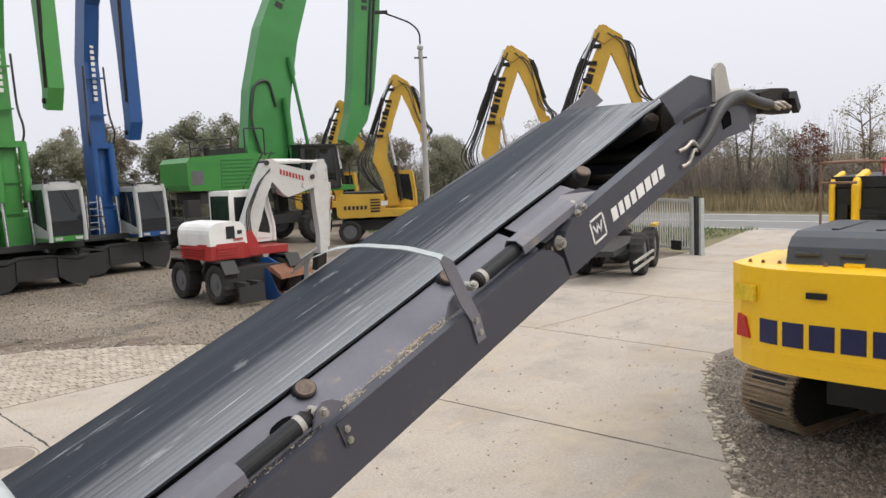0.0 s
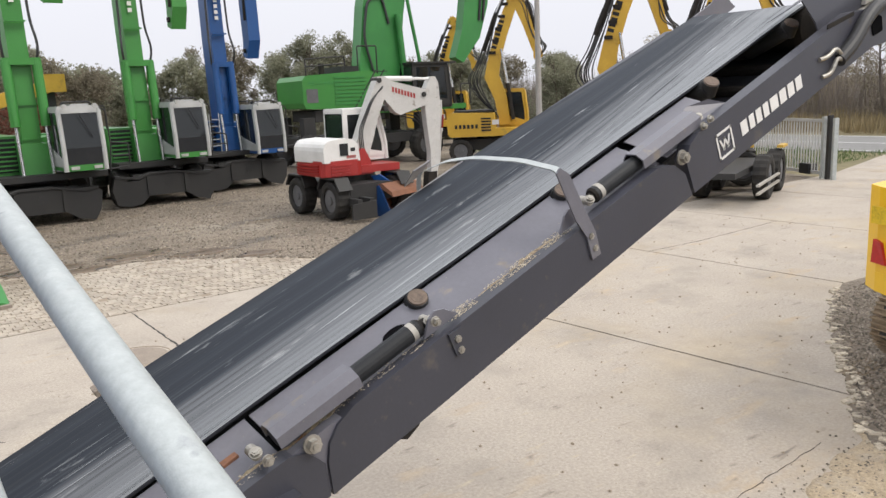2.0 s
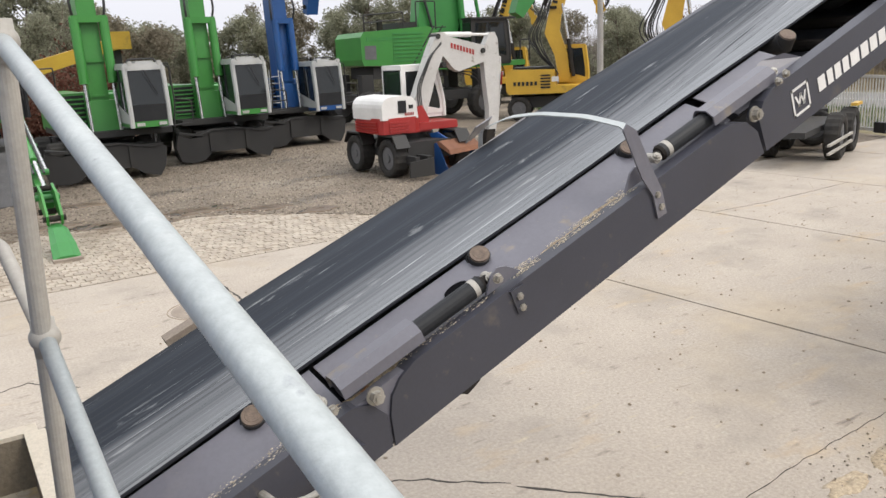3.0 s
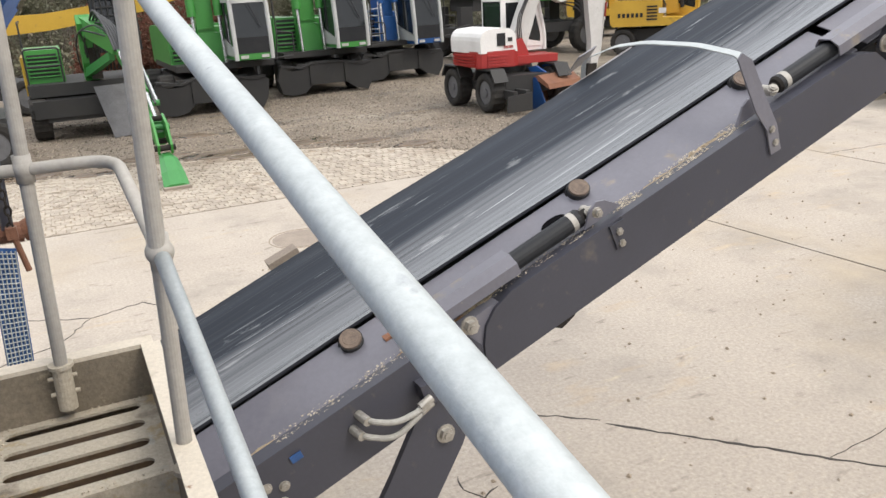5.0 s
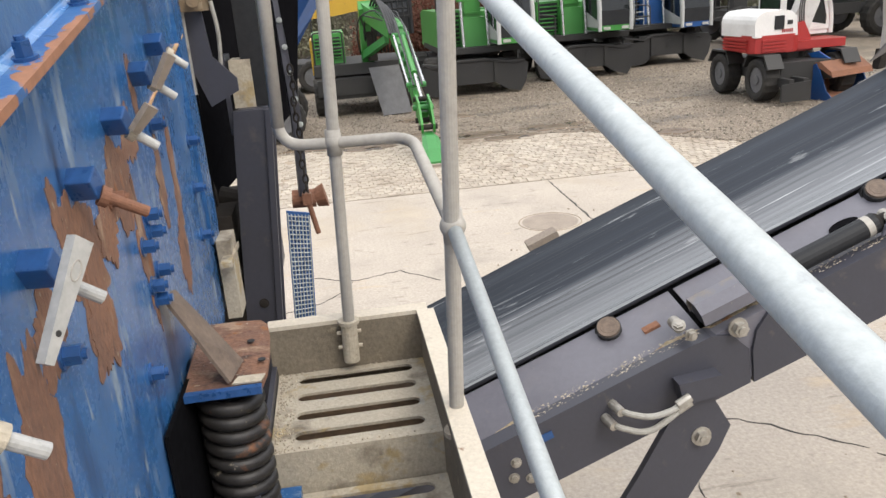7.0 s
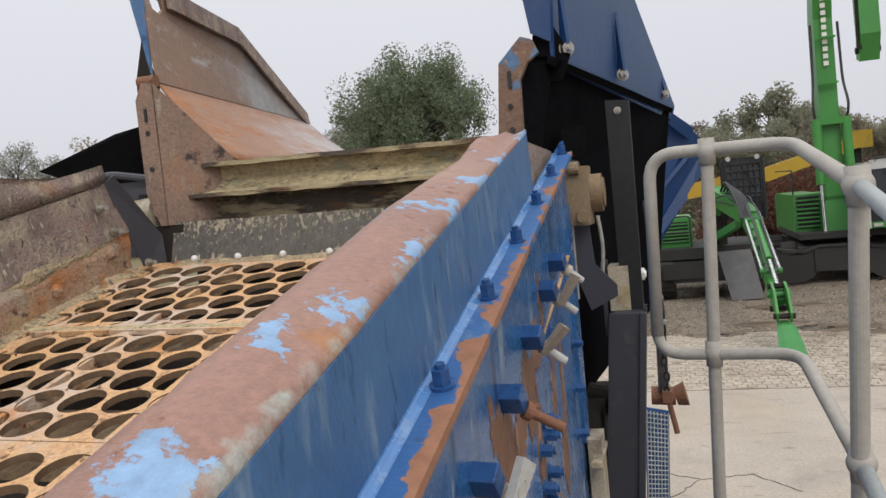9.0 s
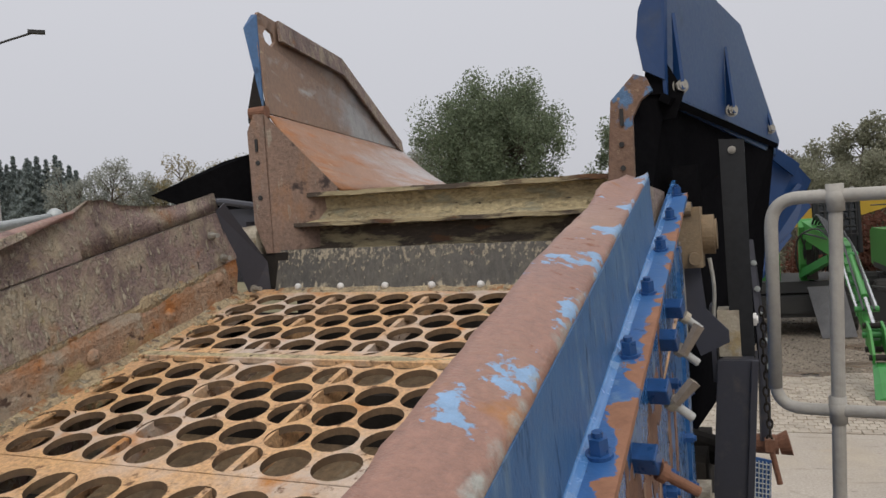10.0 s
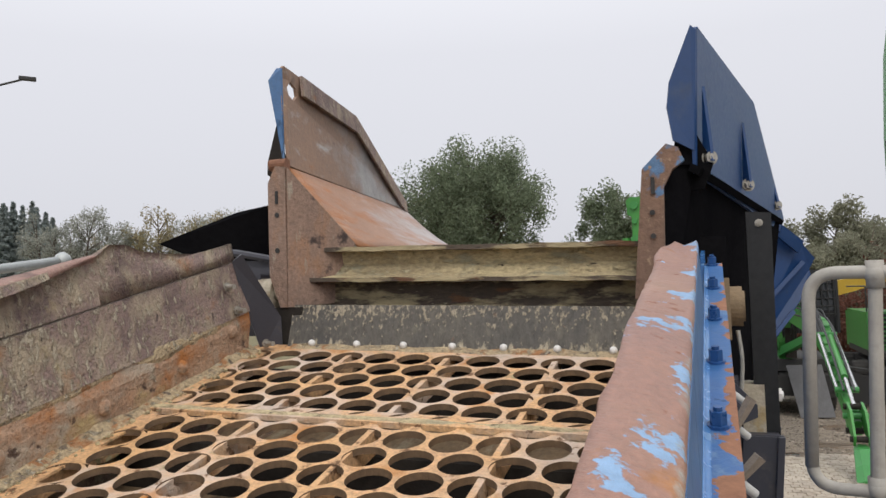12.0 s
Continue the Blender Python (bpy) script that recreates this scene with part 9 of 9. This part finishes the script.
# belt of scrub woodland behind the machines
rr = random.Random(31)
for k in range(21):
    x = -5 + 2.6 * k + rr.uniform(-0.8, 0.8)
    y = 41.0 + rr.uniform(-2.5, 3.5)
    h = float(np.interp(x, (2, 5, 7.7, 10, 12, 14, 15.2, 16.5, 18.2, 19.5, 20.8, 22.5, 23.7, 26, 30), (6.0, 6.6, 6.0, 5.4, 4.9, 4.4, 5.4, 6.1, 6.9, 7.3, 6.5, 6.5, 6.9, 6.2, 6.0))) * rr.uniform(0.90, 0.98)
    leaf = ("leaf_olive", "leaf_brown", "leaf_olive", "leaf_olive")[k % 4]
    tree((x, y, 0), h, h * 0.36, leaf, 30000 if 14.5 < x < 26 else 17000, 0.066, 40 + k, "scrubby tree with thinning autumn leaves", tops=2, low=0.05, clumps=80)
# bare thicket and young trees across the road
for k in range(26):
    y = -16 + 2.6 * k + rr.uniform(-1, 1)
    x = 47.0 + rr.uniform(-1.5, 4) + max(0, y - 22) * 0.1
    h = rr.uniform(4.6, 7.4)
    leaf = ("leaf_brown", "leaf_yellow", "leaf_red", "leaf_olive", "leaf_brown")[k % 5]
    tree((x, y, 0), h, h * 0.36, leaf, 2200 if k % 4 else 4600, 0.06, 90 + k, "bare young tree with a few autumn leaves across the road", tops=2, trunk="birch" if k % 3 == 0 else "twig", low=0.08, clumps=60)
# the distant wood: its haze is part of the leaf colours
for k in range(34):
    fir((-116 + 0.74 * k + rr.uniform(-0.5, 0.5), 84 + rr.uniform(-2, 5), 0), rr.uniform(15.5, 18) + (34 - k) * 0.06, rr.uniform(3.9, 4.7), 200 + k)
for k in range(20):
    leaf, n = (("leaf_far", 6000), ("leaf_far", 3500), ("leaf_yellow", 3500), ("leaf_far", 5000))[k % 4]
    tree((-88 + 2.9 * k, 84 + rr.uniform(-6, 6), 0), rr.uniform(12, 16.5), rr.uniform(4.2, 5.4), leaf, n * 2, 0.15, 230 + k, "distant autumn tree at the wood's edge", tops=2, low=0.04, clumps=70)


def thicket(name, label, x0, x1, y0, y1, hmin, hmax, n, material, size, seed, kind_word, slope=0.0):
    """Undergrowth as one sheet of upright stems and leaves."""
    rng = np.random.default_rng(seed)
    x, y = x0 + (x1 - x0) * rng.random(n), y0 + (y1 - y0) * rng.random(n)
    clump = 0.55 + 0.45 * np.sin(x * 0.9 + 1.7 * np.sin(y * 0.7)) * np.sin(y * 0.8 + 1.3 * np.sin(x * 0.5))
    h = (hmin + (hmax - hmin) * rng.random(n)) * (0.5 + 0.6 * clump)
    z0 = slope * np.clip(x - x0, 0, 6)
    a = rng.random(n) * math.tau
    lean = rng.normal(size=(n, 2)) * 0.18 * h[:, None]
    w = size * (0.5 + rng.random(n))
    dx, dy = np.cos(a) * w, np.sin(a) * w
    p = np.stack([x, y, z0], 1)
    top = p + np.stack([lean[:, 0], lean[:, 1], h], 1)
    off = np.stack([dx, dy, 0 * dx], 1)
    mid = (p + top) * 0.5 + off * 0.6
    v = np.concatenate([p - off * 0.5, p + off * 0.5, mid, top], 1).reshape(-1, 3)
    me = bpy.data.meshes.new(name)
    me.from_pydata(v.tolist(), [], np.arange(n * 4).reshape(-1, 4).tolist())
    me.materials.append(M[material])
    return tagged(new(name, me), label, kind_word, kind="stuff")


thicket("dry_grass_verge", "tall dry grass along the far road bank", 40.5, 46, -40, 70, 0.5, 1.3, 26000, "dry_grass", 0.045, 1, "dry grass", 0.02)
thicket("bare_thicket", "brown leafless thicket behind the road", 46, 58, -40, 80, 2.2, 5.6, 22000, "twig", 0.035, 2, "thicket")
def bushes(name, label, word, x0, x1, y0, y1, hmin, hmax, n, leaves, size, material, seed):
    """A low belt of bushes as one mass of small leaves with an uneven top."""
    rng = np.random.default_rng(seed)
    x, y = x0 + (x1 - x0) * rng.random(n), y0 + (y1 - y0) * rng.random(n)
    h = (hmin + (hmax - hmin) * rng.random(n)) * (0.7 + 0.3 * np.sin(x * 0.55 + seed) * np.sin(y * 0.6))
    z = h * rng.random(n) ** 0.7
    ob = leaf_mesh(name, np.stack([x, y, z], 1), 0.22 * h + 0.15, leaves, size, material, rng, 0.9)
    return tagged(ob, label, word, kind="stuff")


bushes("brown_undergrowth", "dense brown undergrowth behind the road", "undergrowth", 47, 56, -40, 80, 1.0, 3.2, 900, 60000, 0.10, "leaf_brown", 3)
bushes("yard_edge_undergrowth", "dense olive undergrowth behind the parked machines", "undergrowth", -18, 52, 39, 45, 0.8, 3.6, 900, 70000, 0.09, "leaf_olive", 4)
thicket("yard_edge_twigs", "bare twigs rising from the undergrowth", -18, 52, 40, 47, 2.0, 5.2, 9000, "twig", 0.02, 5, "twigs")
thicket("grass_verge", "green grass verge by the gate", 24.6, 31.2, 12.6, 30, 0.05, 0.22, 12000, "grass", 0.02, 6, "grass")
bushes("red_bush", "red-brown bush behind the parked machines", "bush", 1.5, 8.0, 36.5, 39, 1.5, 4.6, 80, 12000, 0.09, "leaf_red", 7)
bushes("far_wood_floor", "undergrowth of the distant wood, grey-green with haze in the colour", "undergrowth", -150, -8, 88, 95, 3.0, 9.0, 800, 36000, 0.28, "fir", 8)


# ---- concrete slabs, cracks, manhole, cobbles, loose stones ----
pave = thing("concrete_pavement", (0, 0, 0), "large worn concrete slabs of the yard", "pavement", kind="structure")
edges = [-17.4, -13.3, -9.2, -5.1, -1.0, 7.15, 11.27, 15.4, 19.5, 23.2]
rng = random.Random(77)


def skew(edge, y):
    """One joint of the yard runs a little askew."""
    return (5.3 - y) * 0.05 if edge == 7.15 else 0.0


for a, z in zip(edges, edges[1:]):
    for y0, y1 in ((-14, -4.1), (-4.1, 11.5)):
        b = B()
        n = 26
        at = [y0 + 0.01 + (y1 - y0 - 0.02) * k / n for k in range(n + 1)]
        left = [(a + 0.015 + skew(a, y) + 0.010 * noise.noise((y, a, 0)), y) for y in at]
        right = [(z - 0.015 + skew(z, y) + 0.010 * noise.noise((y, z, 5)), y) for y in at]
        prism(b, left + right[::-1], -0.058, 0.0 + 0.003 * rng.random(), axis="z")
        part("slab", b, "concrete", pave)
b = B()
box(b, (-17.4, -14, -0.0585), (23.2, 11.5, -0.010))
part("joint_fill", b, "crack", pave, "dark dirt in the joints")


def crack(pts, w, seed, rough=0.025):
    r = random.Random(seed)
    b = B()
    fine = []
    for p, q in zip(pts, pts[1:]):
        n = max(3, int(math.hypot(q[0] - p[0], q[1] - p[1]) / 0.07))
        for k in range(n):
            u = k / n
            fine.append((p[0] + (q[0] - p[0]) * u + r.uniform(-rough, rough), p[1] + (q[1] - p[1]) * u + r.uniform(-rough, rough)))
    fine.append(pts[-1])
    top, low = [], []
    for k, (x, y) in enumerate(fine):
        q = fine[min(k + 1, len(fine) - 1)]
        p = fine[max(k - 1, 0)]
        d = Vector((q[0] - p[0], q[1] - p[1], 0)).normalized()
        s = w * r.uniform(0.3, 1.2) * (1 if 0 < k < len(fine) - 1 else 0.2)
        top.append((Vector((x, y, 0.0055)) + Vector((-d.y, d.x, 0)) * s))
        low.append((Vector((x, y, 0.0055)) - Vector((-d.y, d.x, 0)) * s))
    skin(b, [[a, c] for a, c in zip(top, low)], 0.004)
    part("crack", b, "crack", pave)


for k, (pts, w, rough) in enumerate((([(3.12, 11.49), (3.08, 9.5), (3.09, 6.5), (3.10, 5.6)], 0.013, 0.010), ([(3.08, 3.78), (3.55, 3.24), (4.0, 2.74), (4.42, 2.27)], 0.011, 0.010), ([(4.0, 2.74), (4.9, 2.80), (6.1, 2.83)], 0.0022, 0.010), ([(11.27, 8.55), (12.6, 8.43), (15.4, 8.47)], 0.005, 0.012),
                                     ([(2.05, 4.48), (2.30, 4.43), (2.46, 4.38), (3.07, 3.84)], 0.008, 0.018), ([(1.55, 3.60), (1.72, 3.84), (2.05, 4.22), (2.10, 4.46)], 0.006, 0.03), ([(1.91, 3.77), (1.88, 3.62), (1.93, 3.51), (2.07, 3.55)], 0.005, 0.02), ([(1.93, 3.51), (1.84, 3.38), (1.80, 3.20)], 0.004, 0.02),
                                     ([(-0.6, 8.3), (0.0, 8.0), (0.5, 8.15), (0.9, 7.7)], 0.006, 0.02), ([(0.0, 8.0), (-0.3, 7.5), (-0.9, 7.2)], 0.005, 0.02))):
    crack(pts, w, 300 + k, rough)
b = B()
rod(b, (2.55, 9.33, -0.01), (2.55, 9.33, 0.006), 0.36, seg=36)
mh = thing("manhole_cover", (0, 0, 0), "round rusty manhole cover set in the concrete", "manhole cover", kind="structure")
part("cover", b, "cover", mh)
b = B()
tube(b, [(2.55 + 0.40 * math.cos(a * math.tau / 36), 9.33 + 0.40 * math.sin(a * math.tau / 36), 0.002) for a in range(37)], 0.007, 6, False)
part("frame_ring", b, "earth", mh)



def ragged(x, y, rx, ry, seed, name, material, parent, h):
    """A low, ragged patch with a thin rim."""
    rows = []
    for k in range(49):
        a = k * math.tau / 48
        c, v = math.cos(a), math.sin(a)
        f = 1 + 0.42 * noise.noise((c * 1.3 + seed, v * 1.3, 0)) + 0.22 * noise.noise((c * 4 + seed, v * 4, 3)) + 0.10 * noise.noise((c * 11, v * 11, seed))
        rows.append([(x + rx * f * u * c, y + ry * f * u * v, z) for u, z in ((0.02, h), (0.5, h), (0.85, h * 0.85), (1.0, h * 0.1), (1.02, -0.03))])
    b = B()
    skin(b, rows, 0.004)
    part(name, b, material, parent, smooth=True)


muds = thing("wet_mud", (0, 0, 0), "wet brown mud smeared over the cobble border", "mud", kind="structure")
for k, q in enumerate(((2.7, 15.9, 0.75, 0.38), (3.4, 15.3, 0.5, 0.25), (0.6, 15.6, 0.55, 0.2), (2.3, 18.7, 0.9, 0.4), (4.5, 16.0, 0.7, 0.35), (5.6, 15.2, 0.6, 0.3), (-0.6, 16.2, 0.6, 0.25), (1.6, 16.6, 0.7, 0.25), (6.4, 14.2, 0.4, 0.25))):
    ragged(*q, 2.7 * k + 1, "mud_patch", "wet_mud", muds, 0.019)

# dry dirt trodden from the gravel on to the slab
dirt = thing("trodden_dirt", (0, 0, 0), "ochre dirt trodden over the slab's corner", "dirt", kind="structure")
for k, (x, y, rx, ry) in enumerate(((6.5, 2.1, 1.0, 0.62), (5.55, 2.1, 0.55, 0.42), (4.85, 2.45, 0.22, 0.09), (6.6, 1.0, 1.2, 0.7))):
    ragged(x, y, rx, ry, 3.1 * k + 40, "dirt", "dry_dirt", dirt, 0.010)

# the cobbled strip: stones in rows, the nearest as single stones
cob = thing("cobbled_strip", (0, 0, 0), "worn pale cobbles laid in rows", "cobbles", kind="structure")
edge = [(-16, 15.58), (2.6, 15.88), (4.75, 15.18), (6.15, 13.88), (7.25, 12.5), (10.95, 11.56)]


def inside(x, y):
    for (x0, y0), (x1, y1) in zip(edge, edge[1:]):
        if x0 <= x <= x1:
            return y < y0 + (y1 - y0) * (x - x0) / (x1 - x0) - 0.08
    return False


rng = random.Random(8)
shapes = []
for k in range(8):
    b = B()
    w, l, hh = 0.060 + 0.003 * rng.random(), 0.076 + 0.004 * rng.random(), 0.05
    top = [(-w * 0.92, -l * 0.93), (w * 0.90, -l * 0.94), (w * 0.93, l * 0.92), (-w * 0.91, l * 0.94)]
    low = [(-w, -l), (w, -l), (w, l), (-w, l)]
    t = [b.verts.new((x, y, 0.0 + 0.006 * rng.random())) for x, y in top]
    m = [b.verts.new((x, y, -0.016)) for x, y in low]
    z = [b.verts.new((x, y, -hh)) for x, y in low]
    b.faces.new(t)
    for p, q in ((t, m), (m, z)):
        for i in range(4):
            b.faces.new((p[i], q[i], q[(i + 1) % 4], p[(i + 1) % 4]))
    me = bpy.data.meshes.new("cobble")
    bmesh.ops.recalc_face_normals(b, faces=b.faces)
    b.to_mesh(me)
    b.free()
    me.materials.append(M["cobble"])
    shapes.append(me)
single, verts, faces = 0, [], []
y, row = 11.68, 0
while y < 15.9:
    x = -6.0 + (0.08 if row % 2 else 0)
    while x < 10.8:
        px, py, pz = x + rng.uniform(-0.008, 0.008), y + rng.uniform(-0.008, 0.008), 0.004 - 0.014 * rng.random()
        if inside(px, py) and rng.random() > 0.015:
            if single < 290 and py < 12.7 and -1.2 < px < 8.0:
                ob = new("cobble", shapes[single % 8])
                ob.parent = cob
                ob.location = (px, py, pz)
                single += 1
            else:
                base = len(verts)
                src = shapes[rng.randrange(8)]
                verts += [(v.co.x + px, v.co.y + py, v.co.z + pz) for v in src.vertices]
                faces += [[i + base for i in p.vertices] for p in src.polygons]
        x += 0.129
    y += 0.160
    row += 1
me = bpy.data.meshes.new("cobbles_far")
me.from_pydata(verts, [], faces)
me.materials.append(M["cobble"])
rest = new("cobbles_far", me)
rest.parent = cob
rest["kind"] = "stuff"
# a border course of larger setts along the concrete
kerb = thing("sett_border", (0, 0, 0), "single course of larger setts along the concrete edge", "sett border", kind="structure")
x = -4.0
while x < 10.6:
    b = B()
    l = rng.uniform(0.17, 0.26)
    box(b, (x + 0.01, 11.515, -0.05), (x + l - 0.01, 11.58 + rng.uniform(0, 0.02), 0.003 + 0.006 * rng.random()))
    part("sett", b, "cobble", kerb, bevel=0.008)
    x += l


def stones(name, label, n, place, smin, smax, seed, material="stone", category="gravel"):
    """Loose stones as one scattered object."""
    r = random.Random(seed)
    vs, fs = [], []
    for _ in range(n):
        x, y, z = place(r)
        s = smin + (smax - smin) * r.random() ** 2.5
        base = len(vs)
        a = r.random() * math.tau
        for u, v, w in ((1, 0, 0), (0, 1, 0), (-1, 0, 0), (0, -1, 0), (0, 0, 0.7), (0, 0, -0.6)):
            k = s * r.uniform(0.7, 1.2)
            vs.append((x + (u * math.cos(a) - v * math.sin(a)) * k, y + (u * math.sin(a) + v * math.cos(a)) * k, z + w * k + s * 0.25))
        fs += [[base + i for i in t] for t in ((0, 1, 4), (1, 2, 4), (2, 3, 4), (3, 0, 4), (1, 0, 5), (2, 1, 5), (3, 2, 5), (0, 3, 5))]
    me = bpy.data.meshes.new(name)
    me.from_pydata(vs, [], fs)
    me.materials.append(M[material])
    return tagged(new(name, me), label, category, kind="stuff")


def yard_place(r):
    while True:
        x, y = r.uniform(-4, 16), 12 + 13 * r.random() ** 1.4
        if not inside(x, y) and y > 12.2:
            return x, y, -0.012


def patch_place(r):
    while True:
        x, y = r.uniform(6.2, 11.5), r.uniform(0.5, 4.9)
        if y < np.interp(x, (6.1, 6.83, 7.33, 8.48, 9.4, 10.44, 11.2), (1.8, 2.94, 3.18, 3.87, 4.42, 4.88, 5.1)) - 0.06:
            return x, y, 0.012


stones("yard_gravel", "loose grey-brown gravel stones", 46000, yard_place, 0.008, 0.036, 1)
stones("patch_gravel", "loose dark gravel stones", 34000, patch_place, 0.008, 0.028, 2)
stones("dirt_grit", "small stones lying on the dirt", 1600, lambda r: (r.gauss(6.0, 0.7), r.gauss(2.15, 0.28), 0.007), 0.003, 0.016, 5, "stone", "grit")
stones("slab_grit", "scattered grit and clods on concrete", 1500, lambda r: (r.uniform(1.5, 16), r.uniform(0.5, 11), 0.003), 0.003, 0.022, 3, "earth", "grit")
# broken edge stones between slab and gravel
brk = thing("broken_edge", (0, 0, 0), "broken pale stones along the slab edge", "stones", kind="structure")
rng = random.Random(15)
for x, y in bank[4:-6]:
    for k in range(2):
        b = B()
        s = rng.uniform(0.018, 0.055)
        m = Matrix.Translation((x + rng.uniform(-0.05, 0.12), y + rng.uniform(-0.12, 0.05), 0.004)) @ pose(0, 0, 0, rng.uniform(-10, 10), rng.uniform(-10, 10), rng.uniform(0, 180)).to_3x3().to_4x4()
        box(b, (-s, -s * 0.7, -0.03), (s, s * 0.7, 0.020), m)
        part("edge_stone", b, "grit", brk, bevel=0.012)
